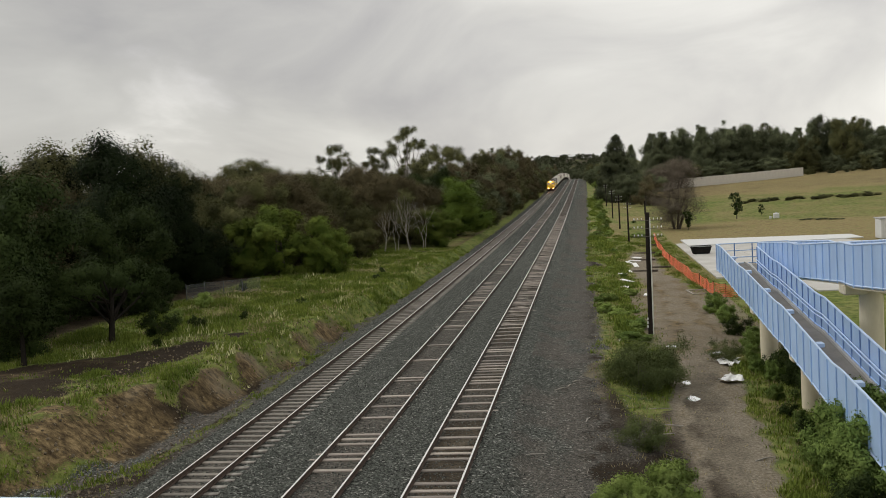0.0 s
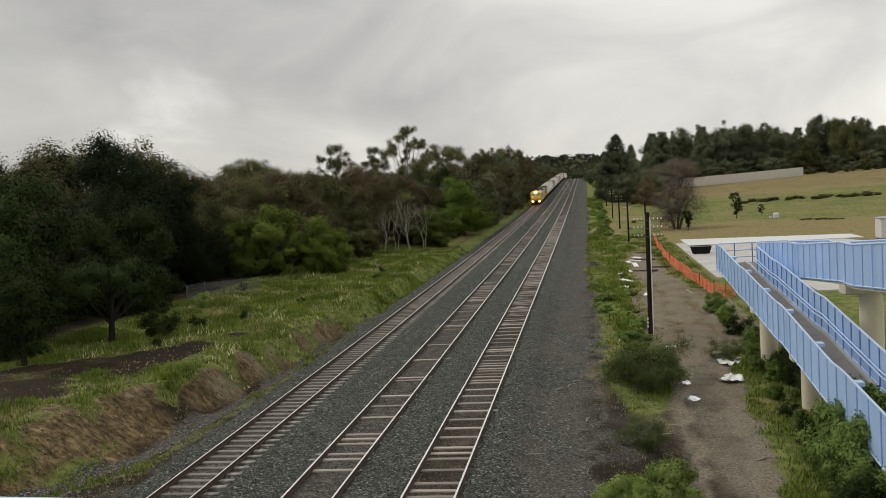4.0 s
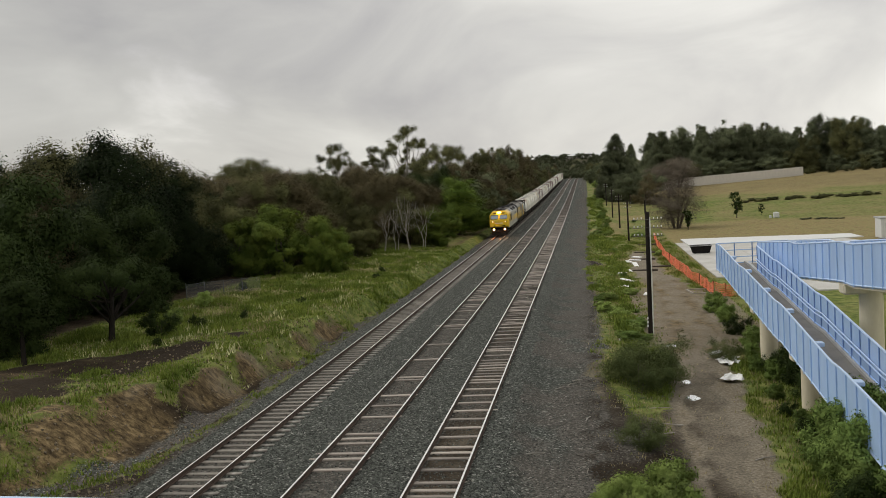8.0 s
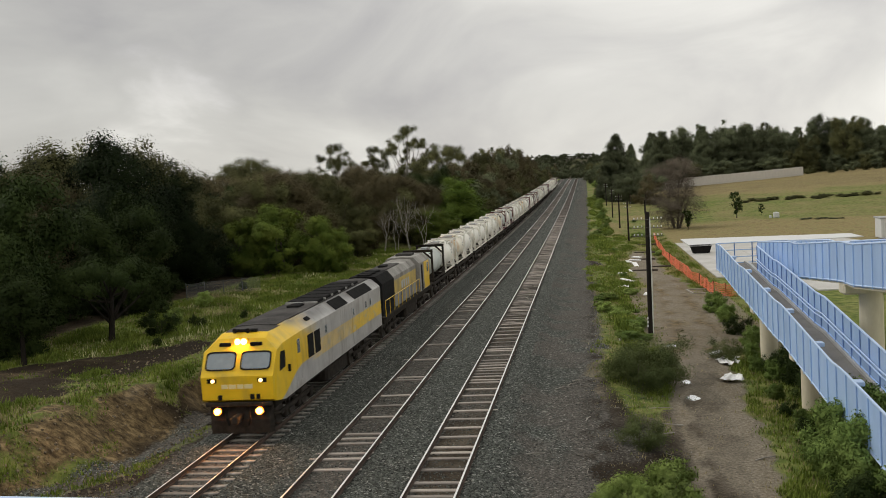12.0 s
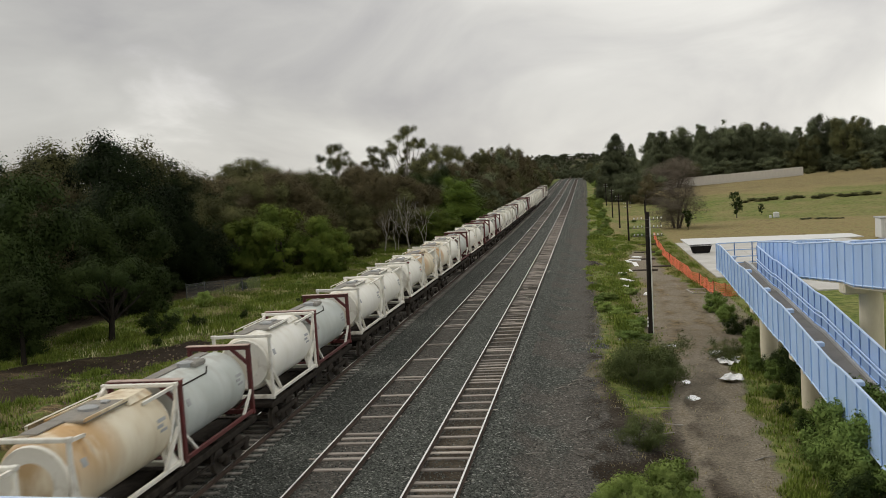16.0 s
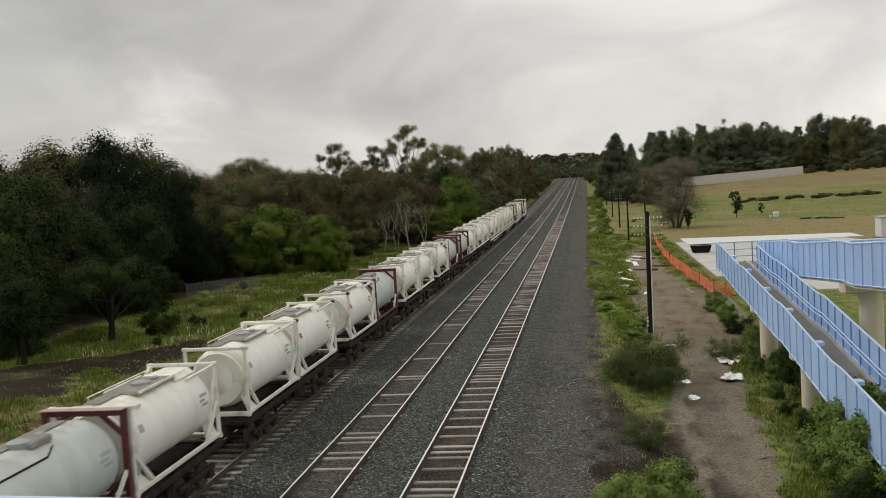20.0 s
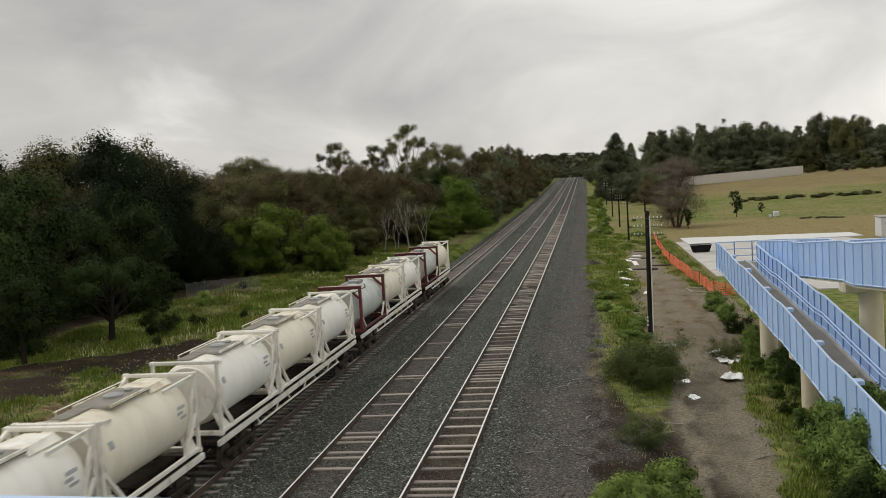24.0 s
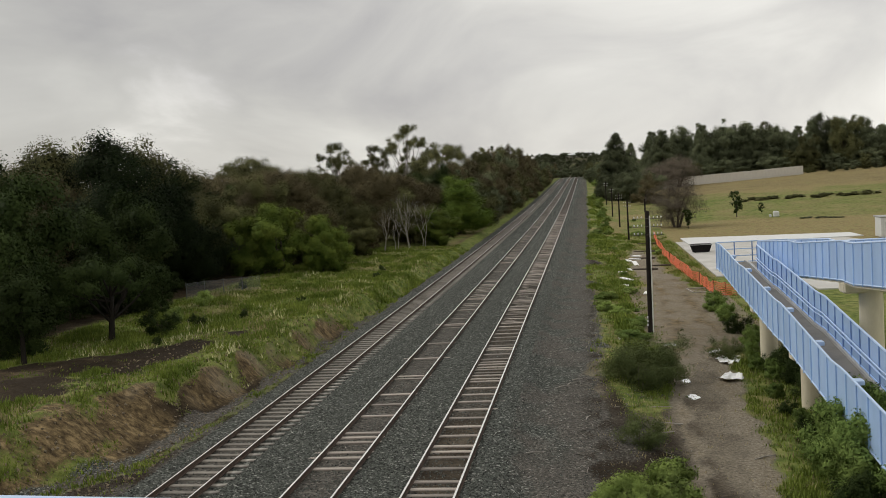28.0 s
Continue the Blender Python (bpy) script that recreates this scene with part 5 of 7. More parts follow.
far_wood()
for i in range(24):
    plant("far_olive", 36 + 1.3 * i + rng_w.uniform(-1, 1), 226 + rng_w.uniform(-3, 8), rng_w.uniform(0.5, 0.95), 360 * rng_w.random(), rng_w.uniform(3.2, 5.0), name="shrub", category="shrub", group="scrub in the field", label="low olive scrub bush in the field")
for i in range(12):
    plant(rng_w.choice(("far_olive", "far_deep")), 82 + 3.6 * i + rng_w.uniform(-1, 1), 366 + rng_w.uniform(-3, 8), rng_w.uniform(2.2, 4.4), 360 * rng_w.random(), 1.4, name="shrub", category="shrub", group="scrub beside the wall", label="olive scrub bush beside the boundary wall")
for i in range(9):
    plant("far_deep", 36.2 + 0.7 * i, 166.8 - 0.48 * i + rng_w.uniform(-1, 1), 0.3, 360 * rng_w.random(), 4.6, name="shrub", category="shrub", group="scrub in the field", label="low dark scrub bush in the field")
for x, y, h in ((3.2, 150, 1.8), (2.8, 163, 2.2), (3.4, 178, 2.4), (2.6, 195, 2.6), (3.4, 214, 2.6), (2.8, 238, 3.0), (3.6, 262, 3.2), (2.6, 290, 3.2), (3.6, 325, 3.4)):
    plant("bush" if y % 2 else "leafy_shrub", x, y, h * 0.6, x * 211 % 360, 1.2, name="shrub", category="shrub", group="shrubs beside the line", label="pale green shrub between the gravel and the poles")
plant("far_deep", 1.9, 455, 7.5, 0, 1.0)
plant("far_deep", 4.5, 470, 9.0, 90, 1.1)
plant("far_olive", 7.5, 440, 8.0, 40, 1.2)
plant("leafy_shrub", 4.3, 410, 3.4, 0, 1.3, name="shrub", category="shrub", group="shrubs beside the line", label="yellow green shrub near the crest")
for i in range(12):
    plant(rng_w.choice(("far_deep", "far_brown", "far_olive")), -18.6 - rng_w.uniform(0, 3), 372 + i * 15, rng_w.uniform(7, 9.5), 360 * rng_w.random(), 1.15)
for i in range(10):
    plant(rng_w.choice(("far_deep", "far_olive")), 3.0 + rng_w.uniform(0, 8), 480 + i * 12, rng_w.uniform(7, 12), 360 * rng_w.random(), 1.15)
for x, y, h, k in ((3.2, 47, 2.5, "shrub"), (2.2, 44.2, 2.7, "shrub"), (1.6, 46, 1.8, "shrub"), (7.0, 52, 1.4, "shrub"), (11.0, 50, 2.2, "dark_shrub"), (10.3, 46.4, 2.5, "dark_shrub"), (9.6, 44.0, 2.0, "dark_shrub"), (9.3, 56.5, 1.3, "bush"), (9.1, 60.5, 1.5, "dark_shrub"), (8.9, 65.0, 1.4, "bush"), (12.6, 57, 2.0, "dark_shrub"), (10.7, 42.6, 2.8, "dark_shrub"), (11.3, 44.6, 3.0, "dark_shrub"), (10.9, 39.4, 2.5, "dark_shrub"), (9.4, 48.6, 1.6, "dark_shrub"), (1.6, 34.5, 1.4, "shrub"),
                   (8.8, 33.6, 3.2, "bush"), (8.3, 30.9, 2.9, "bush"), (7.7, 33.0, 1.5, "bush"), (8.2, 38.4, 0.9, "bush"), (8.0, 43.5, 0.8, "bush"), (8.3, 49.5, 0.9, "bush"), (9.8, 37.0, 2.4, "bush"), (9.8, 31.4, 3.1, "bush"), (9.4, 28.6, 2.9, "bush"), (7.9, 28.4, 1.8, "dark_shrub"), (7.9, 36.6, 1.1, "dark_shrub"), (8.0, 40.5, 0.8, "dark_shrub"), (8.9, 47.5, 1.1, "bush"), (8.6, 53.0, 1.0, "bush"), (9.0, 70, 1.6, "bush"), (1.9, 28.0, 1.9, "leafy_shrub"), (0.9, 27.0, 1.6, "leafy_shrub"), (0.2, 26.6, 1.3, "leafy_shrub")):
    plant(k, x, y, h, (x * 77 + y * 31) % 360, name="shrub", category="shrub", group="shrubs beside the path")

for i in range(46):
    y = 56 + 130 * rng_w.random() ** 1.5
    plant(rng_w.choice(("bush", "leafy_shrub", "leafy_shrub", "bush")), rng_w.choice((rng_w.uniform(0.5, 3.3), rng_w.uniform(6.5, 9.5) if y > 95 else rng_w.uniform(0.5, 3.3))), y, rng_w.uniform(0.22, 0.8), 360 * rng_w.random(), rng_w.uniform(1.3, 2.4), name="shrub", category="shrub", group="weeds beside the path", label="low green weeds between the line and the path")
for x, y, h, k in ((-24.9, 55.5, 1.0, "dark_shrub"), (-26.0, 52.5, 1.9, "dark_shrub"), (-23.5, 60, 0.7, "dark_shrub"), (-22.0, 68, 0.6, "dark_shrub"), (-27.5, 58, 1.2, "leafy_shrub"), (-20.2, 86, 0.6, "dark_shrub"),
                   (-21.0, 92, 0.8, "dark_shrub"), (-29, 66, 1.3, "leafy_shrub"), (-30.5, 62, 1.5, "dark_shrub"), (-24.5, 49, 0.6, "dark_shrub"), (-31.0, 44, 1.6, "dark_shrub"), (-33, 40, 1.8, "leafy_shrub"), (-30.5, 78, 0.9, "dark_shrub"), (-26, 80, 0.6, "leafy_shrub")):
    plant(k, x, y, h, (x * 57 + y * 91) % 360, name="shrub", category="shrub", group="weeds on the verge", label="small green bush in the verge grass")


# ================= grass, weeds and loose stone =================
def blades(name, label, count, xr, yr, keep, height, width, material, seed, per=4):
    """Tufts of grass blades strewn where keep(x, y) allows; one object of stuff."""
    rng = np.random.default_rng(seed)
    vs, fs = [], []
    k = 0
    tries = 0
    while k < count and tries < count * 6:
        tries += 1
        x, y = rng.uniform(*xr), yr[0] + (yr[1] - yr[0]) * rng.random() ** 1.5
        w = keep(x, y)
        if rng.random() > w:
            continue
        k += 1
        z = lie(x, y) - 0.03
        h0 = height * (0.45 + 0.8 * rng.random()) * (0.35 + 0.75 * min(w, 1.2))
        for j in range(per):
            a = rng.random() * 6.283
            ox, oy = rng.normal() * 0.1, rng.normal() * 0.1
            ca, sa = math.cos(a), math.sin(a)
            h = h0 * (0.6 + 0.5 * rng.random())
            lean = h * (0.2 + 0.5 * rng.random())
            ww = width * (0.6 + 0.8 * rng.random())
            b = len(vs)
            vs += [(x + ox - sa * ww, y + oy + ca * ww, z), (x + ox + sa * ww, y + oy - ca * ww, z), (x + ox + ca * lean, y + oy + sa * lean, z + h)]
            fs.append((b, b + 1, b + 2))
    me = bpy.data.meshes.new(name)
    me.from_pydata(vs, [], fs)
    me.materials.append(M[material])
    me.update()
    return tagged(new(name, me), label, "grass", kind="stuff")


blades("grass", "lush green grass on the bank and verge", 40000, (-33, -16.4), (26, 125), lambda x, y: zones(x, y)[0][0] ** 2 * (0.25 + 1.4 * max(0.0, 0.2 + noise.noise(Vector((x * 0.5, y * 0.3, 50))))), 0.4, 0.032, "grass", 1)
blades("grass", "green grass between the line and the path", 17000, (-0.4, 11.5), (26, 150), lambda x, y: zones(x, y)[0][0] ** 2 * (0.2 + 1.3 * max(0.0, 0.2 + noise.noise(Vector((x * 0.5, y * 0.25, 52))))), 0.4, 0.03, "grass", 2)
blades("dry_grass", "straw coloured dry grass stalks among the green", 7000, (-33, -17), (27, 110), lambda x, y: zones(x, y)[0][0] ** 2 * (0.2 + 0.8 * max(0.0, noise.noise(Vector((x * 0.2, y * 0.12, 40))))), 0.5, 0.022, "grass_dry", 3, 3)
blades("flower_heads", "pale yellow weed heads scattered over the verge", 520, (-30, -17.5), (44, 120), lambda x, y: zones(x, y)[0][0] * max(0.0, 0.15 + 1.2 * noise.noise(Vector((x * 0.35, y * 0.2, 77)))), 0.55, 0.06, "straw_pale", 13, 3)
blades("dry_grass", "straw coloured dry grass beside the path", 6000, (-0.3, 12), (26, 130), lambda x, y: 0.5 * zones(x, y)[0][0] + 0.08, 0.3, 0.022, "grass_dry", 4, 3)


def strew(name, label, count, xr, yr, size, material, seed, lift=0.0):
    """Small angular stones or chips lying on the ground; one object of stuff."""
    rng = np.random.default_rng(seed)
    vs, fs = [], []
    for k in range(count):
        x, y = rng.uniform(*xr), yr[0] + (yr[1] - yr[0]) * rng.random() ** 1.6
        s = size * (0.5 + rng.random())
        z = lie(x, y) + s * 0.2 + lift
        q = rng.normal(size=(3, 3))
        q, _ = np.linalg.qr(q)
        p = np.array([[1, 0, 0], [-0.8, 0.2, 0], [0, 0.9, 0.1], [0.1, -0.8, 0], [0, 0, 0.7], [0.1, 0, -0.7]]) @ q * s + np.array([x, y, z])
        b = len(vs)
        vs += p.tolist()
        fs += [(b + i, b + j, b + t) for i, j, t in ((0, 2, 4), (2, 1, 4), (1, 3, 4), (3, 0, 4), (2, 0, 5), (1, 2, 5), (3, 1, 5), (0, 3, 5))]
    me = bpy.data.meshes.new(name)
    me.from_pydata(vs, [], fs)
    me.materials.append(M[material])
    me.update()
    return tagged(new(name, me), label, "stones", kind="stuff")


blades("weeds", "rank green weeds beside the dark gravel", 5500, (-0.2, 4.2), (50, 300), lambda x, y: zones(x, y)[0][0] * max(0.0, 0.25 + 1.5 * noise.noise(Vector((x * 0.5, y * 0.09, 93)))) * interp(x + 1.5 * noise.noise(Vector((x * 0.4, y * 0.12, 90))), [0.2, 1.2, 2.4, 4.0], [0.2, 1.0, 0.9, 0.1]), 0.75, 0.07, "grass", 9)


strew("ballast_stones", "loose blue-grey ballast stones along the tracks", 34000, (-16.2, -3.0), (26, 95), 0.034, "stone", 5)
strew("gravel", "scattered gravel on the dark track side", 5000, (-3.4, 0.6), (26, 90), 0.027, "stone", 6)
strew("earth_clods", "clods and stones on the cut bank", 1500, (-24, -16.6), (27, 60), 0.07, "clod", 7)


# ================= yard, wall, fences and small things =================
def slab_thing(name, label, category, c, s, material, bevel=0.02, kind=""):
    t = thing(name, label, category, kind=kind)
    part("slab", Shape().chamfer(c, s, bevel), material, t)
    return t


def build_yard():
    t = thing("concrete_yard", "pale concrete yard beyond the ramp", "pavement", kind="structure")
    for i in range(-2, 7):
        for j in range(0 if i >= 0 else 1, 4):
            x0, x1 = 12.0 + j * 6.5, 12.0 + (j + 1) * 6.5 - 0.03
            y0, y1 = 92 + i * 6.0, 92 + (i + 1) * 6.0 - 0.03
            part("concrete_slab", Shape().chamfer(((x0 + x1) / 2, (y0 + y1) / 2, -1.5 + grade(113)), (x1 - x0, y1 - y0, 0.24), 0.02), "concrete", t)
    return t


build_yard()


def build_road_strip():
    t = thing("concrete_road", "long pale concrete road strip along the yard", "road", kind="structure")
    for i in range(7):
        x0, x1 = 13.2 + i * 3.2, 13.2 + (i + 1) * 3.2 - 0.02
        far = lambda x: 139.3 - (x - 13.2) * 0.21
        s = Shape()
        s.loft([[(x, 128.4, -1.55), (x, far(x), -1.55), (x, far(x), -1.24), (x, 128.4, -1.24)] for x in (x0, x1)])
        part("concrete_slab", s, "roof_white", t)
    return t


build_road_strip()


def build_noise_wall():
    t = thing("boundary_wall", "long pale concrete panel wall across the field", "wall", kind="structure")
    a, b = Vector((24.0, 325.9, 0)), Vector((79.3, 360.0, 0))
    n = 22
    for i in range(n):
        p, q = a.lerp(b, i / n), a.lerp(b, (i + 1) / n)
        m = (p + q) / 2
        ang = math.degrees(math.atan2(q.y - p.y, q.x - p.x))
        z = lie(m.x, m.y)
        part("wall_panel", Shape().chamfer((0, 0, 1.5), ((q - p).length - 0.06, 0.2, 3.5), 0.03), "far_wall", t, at=pose(m.x, m.y, z - 0.1, 0, 0, ang))
        part("wall_post", Shape().chamfer((0, 0, 1.6), (0.22, 0.24, 3.5), 0.03), "far_wall", t, at=pose(p.x, p.y, z - 0.1, 0, 0, ang))
    return t


build_noise_wall()


def build_skip():
    z = lie(13.5, 117.2) + 0.3
    t = thing("skip_bin", "dark steel skip bin standing on the yard", "skip")
    t.matrix_basis = pose(13.5, 117.2, z - 0.22) @ Matrix.Diagonal((0.64, 0.8, 0.72, 1))
    part("tub", Shape().loft([[(-1.5, -0.8, 0.12), (1.5, -0.8, 0.12), (1.5, 0.8, 0.12), (-1.5, 0.8, 0.12)], [(-1.95, -0.9, 1.35), (1.95, -0.9, 1.35), (1.95, 0.9, 1.35), (-1.95, 0.9, 1.35)]]), "black", t)
    part("rim", Shape().bar((-2, -0.92, 1.36), (2, -0.92, 1.36), 0.1).bar((-2, 0.92, 1.36), (2, 0.92, 1.36), 0.1).bar((-1.98, -0.9, 1.36), (-1.98, 0.9, 1.36), 0.1).bar((1.98, -0.9, 1.36), (1.98, 0.9, 1.36), 0.1), "steel_grey", t)
    for x in (-1.1, 1.1):
        part("skid", Shape().chamfer((x, 0, 0.06), (0.15, 1.6, 0.13), 0.01), "black", t)


build_skip()


def build_kiosk():
    x, y = 38.6, 125.0
    z = lie(x, y)
    t = thing("site_hut", "small white prefabricated hut in the yard", "hut")
    t.matrix_basis = pose(x, y, z + 0.1)
    body = part("wall", Shape().chamfer((0, 0, 1.25), (4.4, 2.6, 2.5), 0.04), "roof_white", t)
    part("roof", Shape().chamfer((0, 0, 2.56), (4.7, 2.9, 0.14), 0.03), "steel_grey", t)
    part("window", Shape().chamfer((-1.2, -1.31, 1.5), (0.9, 0.05, 0.8), 0.01), "glass", t)
    part("door", Shape().chamfer((0.6, -1.31, 1.05), (0.85, 0.05, 2.0), 0.01), "steel_grey", t)


build_kiosk()


def build_trough(x, y):
    t = thing("water_tank", "small white plastic tank standing in the field", "tank", at=pose(x, y, lie(x, y) - 0.02))
    part("body", Shape().chamfer((0, 0, 0.5), (1.0, 0.9, 1.0), 0.12), "roof_white", t)
    part("lid", Shape().tube([(0, 0, 1.0), (0, 0, 1.1)], [0.25, 0.2], 12), "steel_grey", t)
    part("stand", Shape().chamfer((-1.0, 0.1, 0.25), (0.4, 0.4, 0.5), 0.05), "roof_white", t)


build_trough(33.7, 175.4)


def build_far_house(x, y, wide, turn, light):
    """A house with a gable roof on the far rise."""
    t = thing("house", "pale far house with a low gable roof among trees", "house", "houses on the far rise", at=pose(x, y, lie(x, y) - 0.3, 0, 0, turn))
    part("wall", Shape().chamfer((0, 0, 1.6), (wide, 8.0, 3.4), 0.05), "far_wall" if light else "concrete", t)
    s = Shape()
    w = wide / 2 + 0.5
    s.loft([[(x0, -4.6, 3.2), (x0, 4.6, 3.2), (x0, 0.0, 5.6)] for x0 in (-w, w)])
    part("roof", s, "roof_white" if light else "loco_roof", t)
    for k in (-0.3, 0.25):
        part("window", Shape().chamfer((k * wide, -4.02, 1.9), (1.6, 0.08, 1.3), 0.02), "glass", t)
    part("chimney", Shape().chamfer((wide * 0.2, 1.0, 5.4), (0.8, 0.8, 1.6), 0.05), "far_wall", t)


for x, y, wide, turn, light in ((-44, 1440, 11, 8, True), (-30, 1452, 14, -6, False), (-15, 1446, 10, 12, True), (-62, 1455, 10, 0, False), (4, 1450, 10, -10, False), (-23, 1430, 9, 20, True)):
    build_far_house(x, y, wide, turn, light)


def build_orange_fence():
    t = thing("barrier_fence", "sagging orange plastic mesh barrier fence", "fence")
    pts = [(11.7, 77.9), (10.8, 77.9), (10.05, 79.2), (9.85, 82.5), (9.7, 86.1), (9.35, 91.5), (9.0, 97.1), (8.8, 106.0), (8.75, 115.5), (9.0, 124.0), (9.2, 132.0), (9.6, 142.0)]
    rnd = random.Random(4)
    for (x0, y0), (x1, y1) in zip(pts[:-1], pts[1:]):
        s = Shape()
        far = math.hypot(x1 - x0, y1 - y0)
        n = max(8, int(far / 0.16))
        dip, lean = rnd.uniform(0.12, 0.34), rnd.uniform(-0.25, 0.25)
        top, low = [], []
        for i in range(n + 1):
            k = i / n
            x, y = x0 + (x1 - x0) * k, y0 + (y1 - y0) * k
            z = lie(x, y)
            wob = lean * math.sin(math.pi * k) + 0.05 * math.sin(9 * k + y)
            top.append(Vector((x + wob, y, z + 1.08 - dip * math.sin(math.pi * k) + rnd.uniform(-0.03, 0.03))))
            low.append(Vector((x + wob * 0.3, y, z + 0.02 + max(0.0, rnd.uniform(-0.1, 0.1)))))
        for a, b in zip(top, low):
            s.bar(a, b, 0.06, 0.015)
        for h in (0.0, 0.17, 0.34, 0.5, 0.67, 0.84, 1.0):
            line = [a.lerp(b, h) for a, b in zip(top, low)]
            for i in range(0, n - 1, 2):
                s.bar(line[i], line[min(i + 2, n)], 0.015, 0.07 if h in (0.0, 1.0) else 0.05)
        part("mesh_panel", s, "orange_net", t)
        part("post", Shape().bar((x0, y0, lie(x0, y0) - 0.2), (x0, y0, lie(x0, y0) + 1.15), 0.05), "black", t)


build_orange_fence()


def build_chain_fence():
    t = thing("wire_fence", "grey chain wire fence at the edge of the wood", "fence")
    pts = [(-32.6, 71.0), (-31.7, 72.6), (-30.7, 74.2), (-29.7, 75.9), (-28.7, 77.6)]
    for (x0, y0), (x1, y1) in zip(pts[:-1], pts[1:]):
        z0, z1 = lie(x0, y0), lie(x1, y1)
        part("wire_panel", Shape().loft([[(x0, y0, z0 + 0.05), (x0 + 0.02, y0, z0 + 0.05), (x0 + 0.02, y0, z0 + 1.2), (x0, y0, z0 + 1.2)], [(x1, y1, z1 + 0.05), (x1 + 0.02, y1, z1 + 0.05), (x1 + 0.02, y1, z1 + 1.2), (x1, y1, z1 + 1.2)]]), "wire", t)
        part("top_wire", Shape().bar((x0, y0, z0 + 1.22), (x1, y1, z1 + 1.22), 0.02), "wire_solid", t)
        part("post", Shape().tube([(x0, y0, z0 - 0.3), (x0, y0, z0 + 1.35)], 0.035, 8), "wire_solid", t)


build_chain_fence()


def build_light_pole(x, y, top):
    z = lie(x, y)
    t = thing("timber_pole", "weathered timber pole among the trees", "pole")
    part("shaft", Shape().tube([(x, y, z - 0.3), (x, y, top)], [0.17, 0.12], 8), "bark_pale", t, smooth=True)
    part("crossarm", Shape().chamfer((x, y - 0.15, top - 0.3), (1.4, 0.1, 0.12), 0.01), "bark_pale", t)


build_light_pole(-37.0, 133.5, 10.6)


def puddle(x, y, rx, ry, seed):
    rnd = random.Random(seed)
    n = 18
    ring = [(math.cos(2 * math.pi * i / n) * rx * rnd.uniform(0.65, 1.1), math.sin(2 * math.pi * i / n) * ry * rnd.uniform(0.65, 1.1)) for i in range(n)]
    z = max(lie(x + a, y + b) for a, b in ring) - lie(x, y)
    s = Shape()
    s.put([(a, b, 0.0) for a, b in ring] + [(a, b, -0.3) for a, b in ring], [tuple(range(n))] + [(i, n + i, n + (i + 1) % n, (i + 1) % n) for i in range(n)])
    t = thing("puddle", "rain puddle on the muddy path reflecting the sky", "puddle", "puddles on the path", at=pose(x, y, lie(x, y) + z + 0.008))
    part("water_surface", s, "water", t)


for i, (x, y, rx, ry) in enumerate(((4.36, 43.2, 0.34, 0.55), (4.41, 46.5, 0.26, 0.5), (4.5, 55.9, 0.4, 0.5), (6.7, 54.0, 0.3, 0.5))):
    puddle(x, y, rx, ry, 30 + i)


